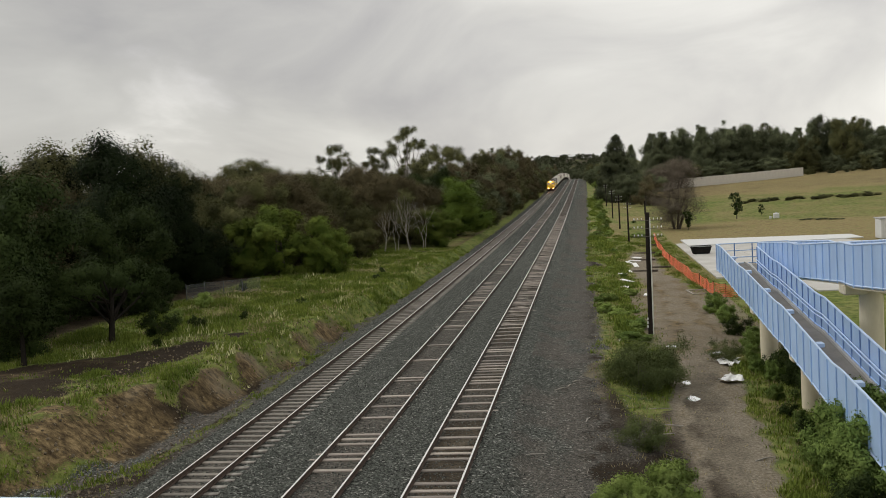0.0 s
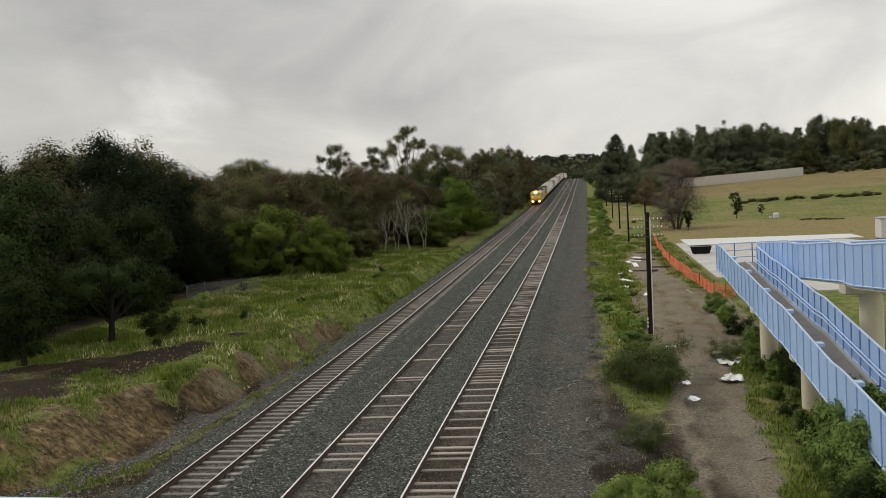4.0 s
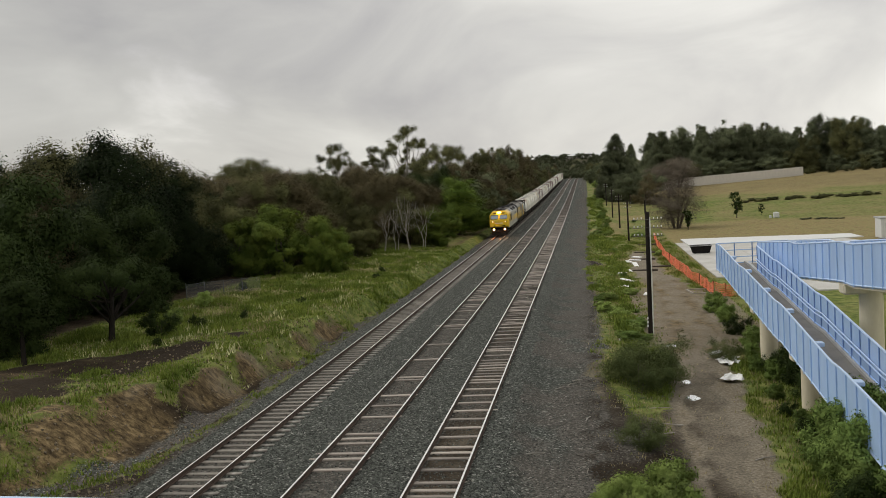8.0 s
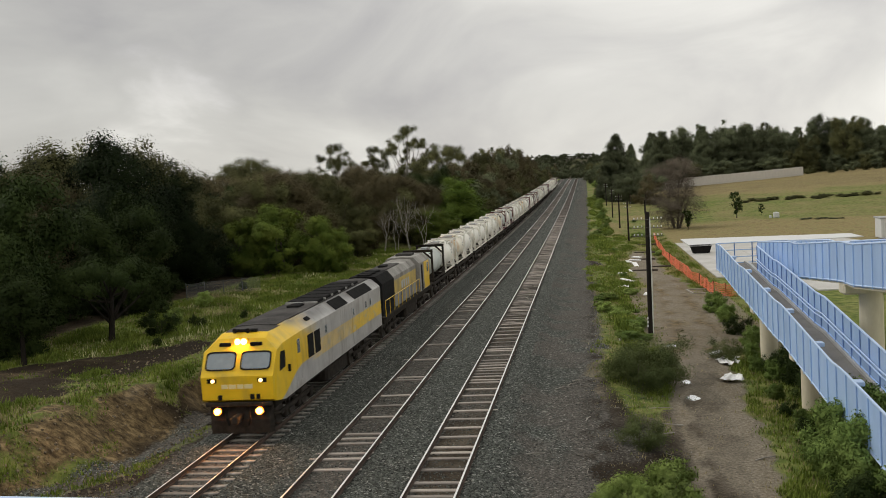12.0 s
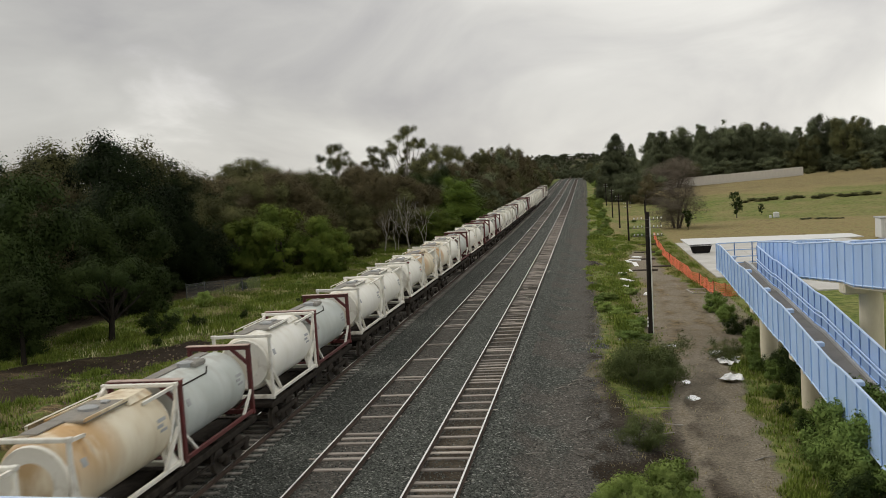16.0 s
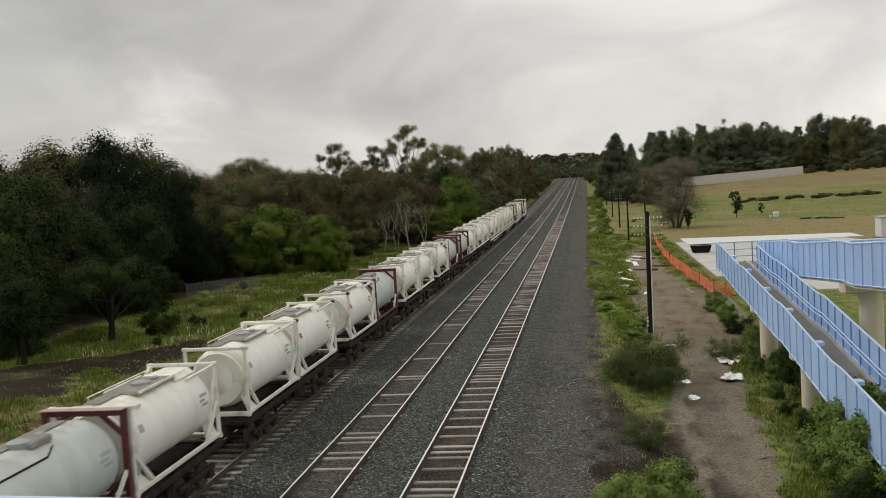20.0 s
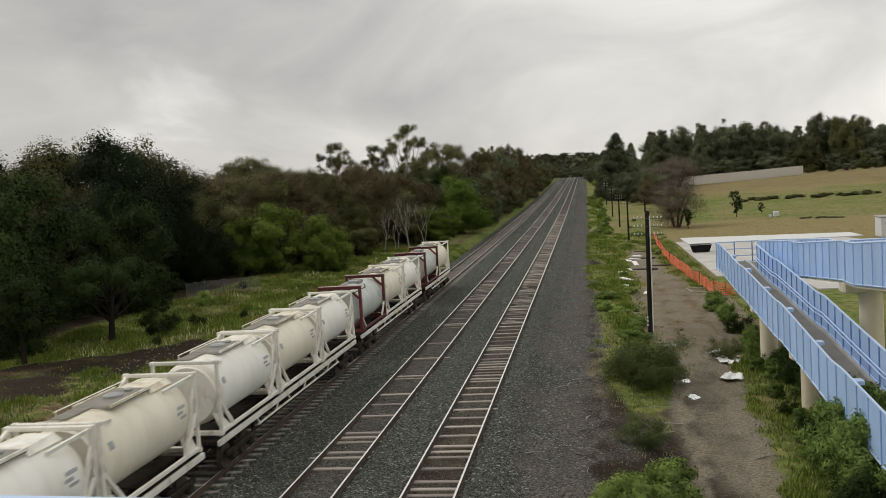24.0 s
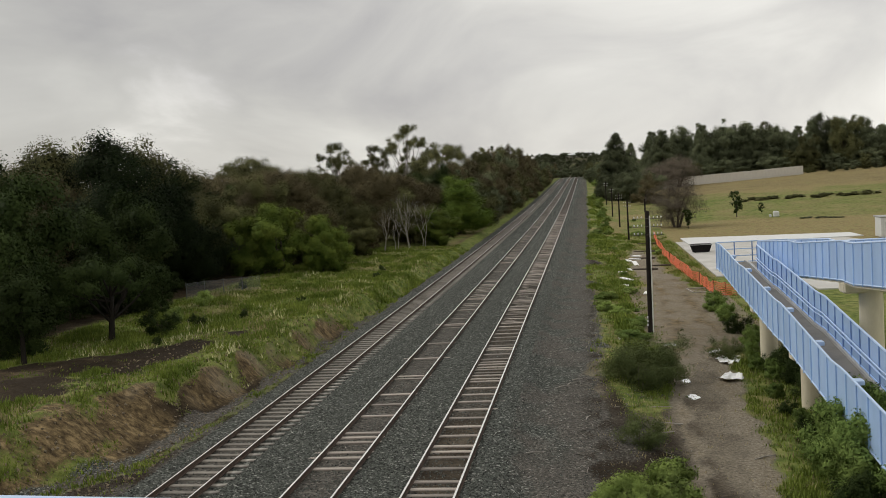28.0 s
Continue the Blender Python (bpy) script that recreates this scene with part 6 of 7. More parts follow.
def debris():
    rnd = random.Random(8)
    for x, y, l, a in ((-1.6, 43.5, 0.9, 40), (-1.2, 44.2, 0.6, 60), (-0.9, 45.0, 0.5, 20), (-2.4, 33.0, 0.8, 10), (2.3, 36.6, 1.4, 20), (2.9, 38.4, 1.1, 160), (5.9, 34.2, 0.9, 30), (2.6, 41.0, 1.3, 5), (-0.4, 38.0, 0.7, 75)):
        t = thing("broken_branch", "pale broken stick lying on the gravel", "stick", "sticks on the ground", at=pose(x, y, lie(x, y) + 0.03, 0, 0, a))
        part("wood", Shape().tube([(-l / 2, 0, 0), (0, 0.05, 0.02), (l / 2, 0, 0.01)], [0.03, 0.025, 0.012], 6), "bark_pale", t)
    for x, y, w, l, a in ((4.9, 103.7, 0.5, 2.6, 4), (3.4, 89.2, 0.4, 1.9, 35), (5.5, 112.3, 0.8, 1.0, 60), (4.3, 107.1, 0.5, 1.2, 20), (4.5, 79.3, 0.3, 0.9, -15), (5.1, 109.0, 0.5, 1.4, 80), (4.0, 97.5, 0.35, 1.1, 10)):
        t = thing("white_board", "white weathered board lying beside the path", "board", "white boards beside the path", at=pose(x, y, lie(x, y) + 0.06, 4, 0, a))
        part("board", Shape().chamfer((0, 0, 0.02), (w, l, 0.1), 0.02), "rubbish", t)
    # sheets at y 46.9 to 52.1 stand in for puddles white with reflected sky
    for x, y, k in ((2.75, 84, 1.6), (6.6, 46.9, 1.6), (6.8, 47.8, 1.2), (7.0, 51.2, 1.7), (7.35, 52.1, 1.5), (6.9, 53.9, 1.0), (1.9, 57.2, 1.0), (3.1, 95, 1.2)):
        t = thing("plastic_sheet", "crumpled white plastic litter, some standing in for sky-bright puddles", "litter", "litter beside the path", at=pose(x, y, lie(x, y) + 0.04, 0, 0, rnd.uniform(0, 180)))
        s = Shape()
        n = 6
        g = [[(k * (i * 0.14 - 0.4 + rnd.uniform(-0.05, 0.05)), k * (j * 0.1 - 0.25 + rnd.uniform(-0.04, 0.04)), rnd.uniform(0, 0.14) * k) for i in range(n)] for j in range(n)]
        s.put([p for r in g for p in r], [(j * n + i, j * n + i + 1, (j + 1) * n + i + 1, (j + 1) * n + i) for j in range(n - 1) for i in range(n - 1)])
        part("sheet", s, "rubbish", t)
    for x, y, a in ((6.2, 110, 5), (6.8, 119, -4), (7.3, 102, 3), (5.6, 98, -6), (7.9, 131, 4)):
        t = thing("old_sleeper", "dark discarded timber sleeper lying in the grass", "sleeper", "discarded sleepers", at=pose(x, y, lie(x, y) + 0.1, 0, 0, a))
        part("timber", Shape().chamfer((0, 0, -0.04), (2.6, 0.25, 0.2), 0.03), "bark", t)
    t = thing("pallet_surround", "pale rectangular timber edging lying on the ground", "timber", at=pose(9.2, 81.3, lie(9.2, 81.3) + 0.06, 0, 0, 6))
    for a, b in (((-0.9, -1.4), (0.9, -1.4)), ((-0.9, 1.4), (0.9, 1.4)), ((-0.9, -1.4), (-0.9, 1.4)), ((0.9, -1.4), (0.9, 1.4))):
        part("board", Shape().bar((*a, 0), (*b, 0), 0.1), "bark_pale", t)


debris()


def twig_litter():
    """Dead sticks and bark lying on the dirt beside the gravel; one object of stuff."""
    rng = random.Random(77)
    s = Shape()
    for i in range(80):
        x, y = rng.uniform(-0.8, 3.4), rng.uniform(27, 47)
        a, n = rng.uniform(0, 6.28), rng.uniform(0.15, 0.75)
        dx, dy = math.cos(a) * n / 2, math.sin(a) * n / 2
        mx, my = rng.uniform(-0.06, 0.06), rng.uniform(-0.06, 0.06)
        s.tube([(x - dx, y - dy, lie(x - dx, y - dy) + 0.02), (x + mx, y + my, lie(x, y) + 0.04), (x + dx, y + dy, lie(x + dx, y + dy) + 0.025)], [0.014, 0.017, 0.008], 5)
    return tagged(new("twig_litter", s.mesh("twig_litter", M["twig"])), "pale dead sticks strewn over the dark dirt", "sticks", kind="stuff")


twig_litter()


# ================= the goods train =================
MOVERS = []


def bogie(parent, y, wheelbase=1.8, r=0.46, axles=2):
    """A bogie with its wheelsets and side frames."""
    b = part("bogie", Shape().chamfer((0, y, 0.62), (1.9, 0.5, 0.28), 0.05), "underframe", parent)
    for sx in (-1, 1):
        s = Shape()
        s.chamfer((sx * 1.05, y, 0.62), (0.16, wheelbase * (axles - 1) + 0.9, 0.2), 0.04)
        for i in range(axles):
            ya = y + (i - (axles - 1) / 2) * wheelbase
            s.chamfer((sx * 1.08, ya, 0.5), (0.24, 0.34, 0.34), 0.05)
        part("side_frame", s, "underframe", b)
    for i in range(axles):
        ya = y + (i - (axles - 1) / 2) * wheelbase
        s = Shape()
        s.tube([(-0.8, ya, r), (0.8, ya, r)], 0.08, 8)
        for sx in (-1, 1):
            s.tube([(sx * 0.69, ya, r), (sx * 0.72, ya, r), (sx * 0.84, ya, r)], [r + 0.03, r, r], 20)
        part("wheelset", s, "wheel", b, smooth=True)
    return b


def build_wagon(n, length, truss):
    t = thing("container_wagon", "skeletal container wagon with grimy bogies under tank containers", "wagon", "wagons of the goods train")
    s = Shape()
    s.chamfer((0, length / 2, 0.96), (0.6, length + 0.7, 0.56), 0.04)
    part("centre_sill", s, "underframe", t)
    for sx in (-1, 1):
        s = Shape()
        s.chamfer((sx * 1.12, length / 2, 1.2), (0.12, length + 0.3, 0.2), 0.02)
        if truss:
            s.chamfer((sx * 1.15, length / 2, 0.86), (0.07, length * 0.62, 0.07), 0.01)
            for k in range(7):
                y = length * (0.2 + 0.1 * k)
                s.bar((sx * 1.15, y, 0.86), (sx * 1.15, y + (0.3 if k % 2 else -0.3), 1.12), 0.05)
        part("side_beam", s, "frame_white" if truss else "underframe", t)
    # plate added to darken the view through the open frame, not a real floor
    part("floor_plate", Shape().chamfer((0, length / 2, 1.06), (2.2, length - 0.2, 0.06), 0.01), "underframe", t)
    for i in range(2 * n + 1):
        y = length * i / (2 * n)
        part("cross_beam", Shape().chamfer((0, y, 1.2), (2.3, 0.22, 0.16), 0.02), "underframe", t)
    for y in (1.9, length - 1.9):
        bogie(t, y)
    for y, d in ((-0.35, -1), (length + 0.35, 1)):
        part("coupler", Shape().chamfer((0, y + d * 0.25, 0.88), (0.24, 0.6, 0.24), 0.03), "underframe", t)
    for sx in (-1, 1):
        rod = Shape().tube([(sx * 0.92, 3.4, 0.62), (sx * 0.92, length - 3.4, 0.62)], 0.04, 6)
        for k in range(5):
            y = 3.6 + (length - 7.2) * k / 4
            rod.chamfer((sx * 0.9, y, 0.8), (0.1, 0.16, 0.42), 0.02)
        part("brake_rod", rod, "underframe", t)
        part("air_tank", Shape().tube([(sx * 0.55, length * 0.5 - 1.7, 0.78), (sx * 0.55, length * 0.5 - 1.6, 0.78), (sx * 0.55, length * 0.5 + 1.0, 0.78), (sx * 0.55, length * 0.5 + 1.1, 0.78)], [0.12, 0.22, 0.22, 0.12], 12), "underframe", t, smooth=True)
    part("brake_gear", Shape().chamfer((0.75, length * 0.55, 0.8), (0.5, 1.0, 0.35), 0.05), "underframe", t)
    part("brake_cylinder", Shape().tube([(-0.85, length * 0.3, 0.75), (-0.85, length * 0.3 + 0.9, 0.75)], 0.2, 10), "underframe", t)
    return t


def barrel(l0, l1, r, z):
    """A tank barrel with dished ends, along y."""
    s = Shape()
    prof = [(l0 - 0.26, 0.02), (l0 - 0.25, r * 0.35), (l0 - 0.19, r * 0.66), (l0 - 0.08, r * 0.9), (l0 + 0.06, r * 0.985), (l0 + 0.2, r), (l1 - 0.2, r), (l1 - 0.06, r * 0.985), (l1 + 0.08, r * 0.9), (l1 + 0.19, r * 0.66), (l1 + 0.25, r * 0.35), (l1 + 0.26, 0.02)]
    n = 32
    s.loft([[(rr * math.cos(2 * math.pi * k / n), y, z + rr * math.sin(2 * math.pi * k / n)) for k in range(n)] for y, rr in prof])
    return s


def band(y0, y1, a0, a1, r, z, n=10):
    """A curved strip lying on the barrel between two angles."""
    s = Shape()
    ang = [a0 + (a1 - a0) * i / n for i in range(n + 1)]
    vs = [(math.cos(a) * rr, y, z + math.sin(a) * rr) for y in (y0, y1) for rr in (r + 0.002, r + 0.012) for a in ang]
    m = n + 1
    fs = []
    for i in range(n):
        fs += [(m + i, m + i + 1, 3 * m + i + 1, 3 * m + i), (i, 2 * m + i, 2 * m + i + 1, i + 1), (i, i + 1, m + i + 1, m + i), (2 * m + i, 3 * m + i, 3 * m + i + 1, 2 * m + i + 1)]
    fs += [(0, m, 3 * m, 2 * m), (n, 2 * m + n, 3 * m + n, m + n)]
    return s.put(vs, fs)


L, HW, HT = 6.058, 1.219, 2.60


def markings(t, r, z, red):
    for sx in (0, 1):
        for i, (dy, da, w, h) in enumerate(((0.75, 0.30, 0.5, 0.09), (0.85, 0.16, 0.36, 0.08), (0.7, 0.03, 0.42, 0.07))):
            a = da if sx == 0 else math.pi - da
            part("marking", band(L - 0.5 - dy, L - 0.5 - dy + w, a - h / 2, a + h / 2, r, z, 3), "mark_red" if red and i == 1 else "mark_dark", t)
        a = 0.35 if sx == 0 else math.pi - 0.35
        part("marking", band(0.7, 0.95, a - 0.1, a + 0.1, r, z, 4), "mark_red" if red else "mark_dark", t)


def tank_common(t, tank_mat, r, z, plain=False):
    part("tank", barrel(0.42, L - 0.42, r, z), tank_mat, t, smooth=True)
    top = z + r
    if plain:
        # a bare top: one hatch box, a narrow grating and a pipe along the shoulder
        part("walkway", Shape().chamfer((-0.32, L / 2, top + 0.02), (0.4, 4.6, 0.035), 0.01), "grating", t, "grey top walkway grating")
        part("hatch_box", Shape().chamfer((0.1, L * 0.55, top + 0.04), (0.7, 0.85, 0.18), 0.04), "grating", t)
        part("air_pipe", Shape().tube([(r * 0.66, 0.5, z + r * 0.77), (r * 0.66, L * 0.5, z + r * 0.77), (r * 0.5, L * 0.58, z + r * 0.88)], 0.025, 6), "underframe", t, smooth=True)
    else:
        box = part("spill_box", Shape().chamfer((0.0, L * 0.5, top + 0.01), (1.15, 2.3, 0.1), 0.03), "grating", t, "grey spill box and walkway on the top")
        for x in (-0.56, 0.56):
            part("box_rim", Shape().chamfer((x, L * 0.5, top + 0.06), (0.05, 2.36, 0.09), 0.01), tank_mat, box)
        part("top_plate", Shape().loft([[(-0.62, y, top - 0.12), (0.62, y, top - 0.12), (w, y, top + h), (-w, y, top + h)] for y, w, h in ((L * 0.5 + 1.12, 0.5, 0.06), (L - 0.5, 0.4, 0.05))]), tank_mat, t)
        part("walkway", Shape().chamfer((-0.3, L * 0.25, top + 0.03), (0.5, 1.7, 0.04), 0.01), "grating", t)
        rail = Shape().tube([(-0.72, 1.2, top + 0.1), (-0.72, L - 1.2, top + 0.1)], 0.022, 6)
        for y in (1.25, 2.4, 3.6, L - 1.25):
            rail.tube([(-0.72, y, top - 0.32), (-0.72, y, top + 0.1)], 0.018, 5)
        part("side_rail", rail, "frame_white", t)
    lid = part("manhole", Shape().tube([(0, L * 0.5, top - 0.1), (0, L * 0.5, top + 0.13), (0, L * 0.5, top + 0.16)], [0.28, 0.28, 0.2], 16), "steel_grey", t, smooth=True)
    part("valve", Shape().chamfer((0.1, L * 0.62, top + 0.1), (0.22, 0.22, 0.1), 0.03), "steel_grey", lid)


def build_white_tank(label, tank_mat="tank_white", red=False, stain=False):
    t = thing("tank_container", label, "tank container", "tank containers on the train")
    r, z = 1.13, 1.36
    if stain and tank_mat == "tank_white":
        tank_mat = "tank_rusty"
    tank_common(t, tank_mat, r, z)
    fm = "frame_white"
    for ye, d in ((0.08, 1), (L - 0.08, -1)):
        e = part("end_frame", Shape().chamfer((0, ye, HT - 0.07), (2 * HW, 0.14, 0.12), 0.02), fm, t)
        part("bottom_beam", Shape().chamfer((0, ye, 0.09), (2 * HW, 0.16, 0.16), 0.02), fm, e)
        part("end_skirt", Shape().tube([(0, ye + d * 0.12, z), (0, ye + d * 0.5, z)], [r * 0.86, r * 0.93], 28), fm, e, smooth=True)
        for sx in (-1, 1):
            x = sx * (HW - 0.07)
            part("corner_post", Shape().chamfer((x, ye, HT / 2), (0.11, 0.13, HT - 0.1), 0.02), fm, e)
            for zc in (HT - 0.06, 0.06):
                part("corner_casting", Shape().chamfer((x, ye, zc), (0.17, 0.18, 0.12), 0.015), "frame_red" if (sx > 0 and red) else fm, e)
            part("top_brace", Shape().bar((x, ye, HT - 0.1), (sx * 0.75, ye + d * 1.35, z + 0.92), 0.09), fm, e)
            part("lower_brace", Shape().bar((x, ye, 1.25), (x, ye + d * 1.05, 0.16), 0.1), fm, e)
            part("lower_brace", Shape().bar((x, ye, 2.1), (sx * 0.98, ye + d * 0.55, 0.5), 0.1), fm, e)
            part("saddle", Shape().put([(x, ye + d * 0.1, 0.12), (x, ye + d * 0.95, 0.12), (sx * 0.85, ye + d * 0.6, 0.62), (sx * 0.85, ye + d * 0.12, 0.75),
                                        (x - sx * 0.05, ye + d * 0.1, 0.12), (x - sx * 0.05, ye + d * 0.95, 0.12), (sx * 0.8, ye + d * 0.6, 0.62), (sx * 0.8, ye + d * 0.12, 0.75)],
                                       [(0, 1, 2, 3), (7, 6, 5, 4), (0, 4, 5, 1), (1, 5, 6, 2), (2, 6, 7, 3), (3, 7, 4, 0)]), fm, e)
    for sx in (-1, 1):
        part("bottom_rail", Shape().chamfer((sx * (HW - 0.07), L / 2, 0.12), (0.1, L - 0.2, 0.14), 0.02), fm, t)
    part("ladder_rail", Shape().bar((-0.6, 1.3, z + r - 0.08), (-0.6, L - 1.3, z + r - 0.08), 0.04), fm, t)
    markings(t, r, z, red)
    return t


def build_red_tank(label, dark=False):
    t = thing("tank_container", label, "tank container", "tank containers on the train")
    r, z = 1.12, 1.33
    tank_common(t, "tank_grey", r, z, plain=True)
    fm = "underframe" if dark else "frame_red"
    for ye, d in ((0.08, 1), (L - 0.08, -1)):
        e = part("end_frame", Shape().chamfer((0, ye, HT - 0.09), (2 * HW, 0.15, 0.18), 0.02), fm, t)
        part("bottom_beam", Shape().chamfer((0, ye, 0.1), (2 * HW, 0.16, 0.18), 0.02), fm, e)
        part("top_flange", Shape().chamfer((0, ye + d * 0.06, HT + 0.012), (2 * HW, 0.3, 0.025), 0.005), "red_flange" if not dark else fm, e, "faded pale top of the red frame" if not dark else "")
        for sx in (-1, 1):
            x = sx * (HW - 0.08)
            part("corner_post", Shape().chamfer((x, ye, HT / 2), (0.16, 0.17, HT - 0.1), 0.02), fm, e)
            for zc in (HT - 0.06, 0.06):
                part("corner_casting", Shape().chamfer((x, ye, zc), (0.18, 0.19, 0.12), 0.015), fm, e)
            part("gusset", Shape().bar((x, ye, HT - 0.75), (sx * 0.5, ye, HT - 0.15), 0.12), fm, e)
            part("gusset", Shape().bar((x, ye, 0.75), (sx * 0.5, ye, 0.15), 0.12), fm, e)
            part("lower_brace", Shape().bar((x, ye, 0.95), (x, ye + d * 0.9, 0.16), 0.09), "frame_white" if not dark else fm, e)
    for sx in (-1, 1):
        part("bottom_rail", Shape().chamfer((sx * (HW - 0.07), L / 2, 0.12), (0.1, L - 0.2, 0.15), 0.02), fm, t)
    part("ladder_rail", Shape().bar((-0.62, 0.2, z + r - 0.06), (-0.62, L - 0.2, z + r - 0.06), 0.035), fm, t)
    markings(t, r, z, False)
    return t


def body_section(y, w, z0, zs, zr, wr):
    """A locomotive cross section: sides, sloped shoulders, roof."""
    return [(-w, y, z0), (w, y, z0), (w, y, zs), (wr, y, zr), (0, y, zr + 0.05), (-wr, y, zr), (-w, y, zs)]


def loco_underside(t, length, tank0, tank1, ycs):
    part("underframe", Shape().chamfer((0, length / 2, 1.25), (2.6, length - 0.3, 0.3), 0.04), "underframe", t)
    part("fuel_tank", Shape().chamfer((0, (tank0 + tank1) / 2, 0.8), (2.5, tank1 - tank0, 0.75), 0.12), "underframe", t)
    for y in ycs:
        bogie(t, y, 1.75, 0.5, 3)
    for y, d in ((-0.45, -1), (length + 0.1, 1)):
        part("coupler", Shape().chamfer((0, y + d * 0.2, 0.9), (0.28, 0.7, 0.3), 0.04), "underframe", t)


def build_lead_loco():
    t = thing("locomotive", "yellow and silver grey diesel locomotive with lit headlights", "locomotive", "locomotives of the goods train")
    W, LEN = 1.46, 18.9
    loco_underside(t, LEN, 7.6, 11.4, (3.5, 15.4))
    # cab: raked yellow nose
    cab = part("cab", Shape().loft([
        [(-1.46, -0.46, 1.6), (1.46, -0.46, 1.6), (1.48, -0.46, 2.5), (0.8, -0.46, 2.52), (0, -0.46, 2.53), (-0.8, -0.46, 2.52), (-1.48, -0.46, 2.5)],
        [(-1.5, -0.3, 1.5), (1.5, -0.3, 1.5), (1.5, 0.12, 3.4), (1.0, 0.38, 3.86), (0, 0.42, 3.9), (-1.0, 0.38, 3.86), (-1.5, 0.12, 3.4)],
        body_section(0.8, 1.5, 1.3, 3.55, 4.02, 0.98),
        body_section(3.6, 1.47, 1.3, 3.62, 4.08, 0.95)]), "loco_paint", t, "yellow cab with raked front", smooth=False)
    for sx in (-1, 1):
        s = Shape()
        n, hw, hh = 24, 0.575, 0.29
        # rounded windscreen lying on the raked front
        ring = lambda k, grow, out: (sx * 0.72 + (hw + grow) * math.copysign(abs(math.cos(k)) ** 0.34, math.cos(k)), 0.0, (hh + grow) * math.copysign(abs(math.sin(k)) ** 0.34, math.sin(k)))
        def onface(p, out):
            zc = 3.08 + p[2]
            return (p[0], -0.46 + (zc - 2.52) * 0.632 - out, zc)
        ang = [2 * math.pi * i / n for i in range(n)]
        s.loft([[onface(ring(a, 0, 0), -0.03) for a in ang], [onface(ring(a, 0, 0), 0.035) for a in ang]])
        part("windscreen", s, "glass", cab, "windscreen pane paled by reflected sky in its colour")
        s = Shape()
        o = [onface(ring(a, 0.05, 0), 0.02) for a in ang]
        o2 = [onface(ring(a, 0.05, 0), 0.055) for a in ang]
        i1 = [onface(ring(a, 0.0, 0), 0.055) for a in ang]
        vs = o + o2 + i1
        s.put(vs, [(k, (k + 1) % n, n + (k + 1) % n, n + k) for k in range(n)] + [(n + k, n + (k + 1) % n, 2 * n + (k + 1) % n, 2 * n + k) for k in range(n)])
        part("windscreen_seal", s, "black", cab)
        part("class_light", Shape().tube([(sx * 0.98, -0.44, 2.36), (sx * 0.98, -0.5, 2.36)], 0.075, 14), "marker", cab, "lit marker light", smooth=True)
        part("class_light_housing", Shape().chamfer((sx * 1.03, -0.465, 2.36), (0.38, 0.04, 0.18), 0.02), "black", cab)
        part("number_box", Shape().chamfer((sx * 0.64, 0.24, 3.66), (0.5, 0.1, 0.15), 0.03), "black", cab)
        part("ditch_light", Shape().tube([(sx * 0.86, -0.5, 1.16), (sx * 0.86, -0.565, 1.16)], 0.09, 14), "headlight", t, "lit ditch light", smooth=True)
        # added ring whose glow is the halo of the lamp
        part("halo_ring", Shape().tube([(sx * 0.86, -0.5, 1.16), (sx * 0.86, -0.545, 1.16)], 0.15, 16), "halo_ring", t, "orange glowing ring for the lamp's halo", smooth=True)
        part("ditch_light_bracket", Shape().chamfer((sx * 0.86, -0.41, 1.16), (0.4, 0.18, 0.34), 0.04), "black", t)
        part("mirror", Shape().chamfer((sx * 1.58, 1.3, 2.45), (0.12, 0.05, 0.3), 0.02), "black", cab)
        part("hose", Shape().tube([(sx * 0.45, -0.4, 1.3), (sx * 0.5, -0.6, 0.95), (sx * 0.4, -0.55, 0.6)], 0.035, 6), "black", t)
        part("side_window", Shape().loft([[(sx * 1.47, y, z) for y, z in ring4] for ring4 in (((0.3, 2.5), (1.05, 2.55), (1.1, 3.25), (0.5, 3.28)),)] + [[(sx * 1.515, y, z) for y, z in ((0.33, 2.53), (1.02, 2.58), (1.07, 3.22), (0.52, 3.25))]]), "black", cab)
        part("cab_door", Shape().chamfer((sx * 1.475, 2.9, 2.55), (0.03, 0.62, 1.9), 0.01), "loco_paint", cab)
        part("door_window", Shape().chamfer((sx * 1.495, 2.9, 3.05), (0.02, 0.36, 0.6), 0.01), "glass", cab)
        part("step", Shape().chamfer((sx * 1.35, 0.0, 0.55), (0.35, 0.3, 0.06), 0.01).chamfer((sx * 1.35, 0.0, 0.95), (0.35, 0.3, 0.06), 0.01), "underframe", t)
    for k, (x, w) in enumerate(((-0.52, 0.26), (-0.2, 0.3), (0.12, 0.26), (0.46, 0.34))):
        part("faded_lettering", Shape().chamfer((x, -0.464, 2.12), (w, 0.02, 0.17), 0.004), "mark_pale", cab, "faded white lettering bar")
    part("jumper_box", Shape().chamfer((-0.72, -0.49, 1.7), (0.16, 0.08, 0.2), 0.02).chamfer((0.6, -0.49, 1.72), (0.16, 0.08, 0.2), 0.02).chamfer((0.84, -0.49, 1.72), (0.14, 0.08, 0.2), 0.02), "black", cab)
    hl = part("headlight_housing", Shape().chamfer((0, 0.36, 3.76), (0.62, 0.16, 0.26), 0.05), "yellow", cab)
    for sx in (-0.13, 0.13):
        part("headlight", Shape().tube([(sx, 0.3, 3.76), (sx, 0.235, 3.76)], 0.09, 14), "headlight", hl, "lit headlight", smooth=True)
        part("halo_ring", Shape().tube([(sx, 0.3, 3.76), (sx, 0.25, 3.76)], 0.128, 16), "halo_ring", hl, "orange glowing ring for the lamp's halo", smooth=True)
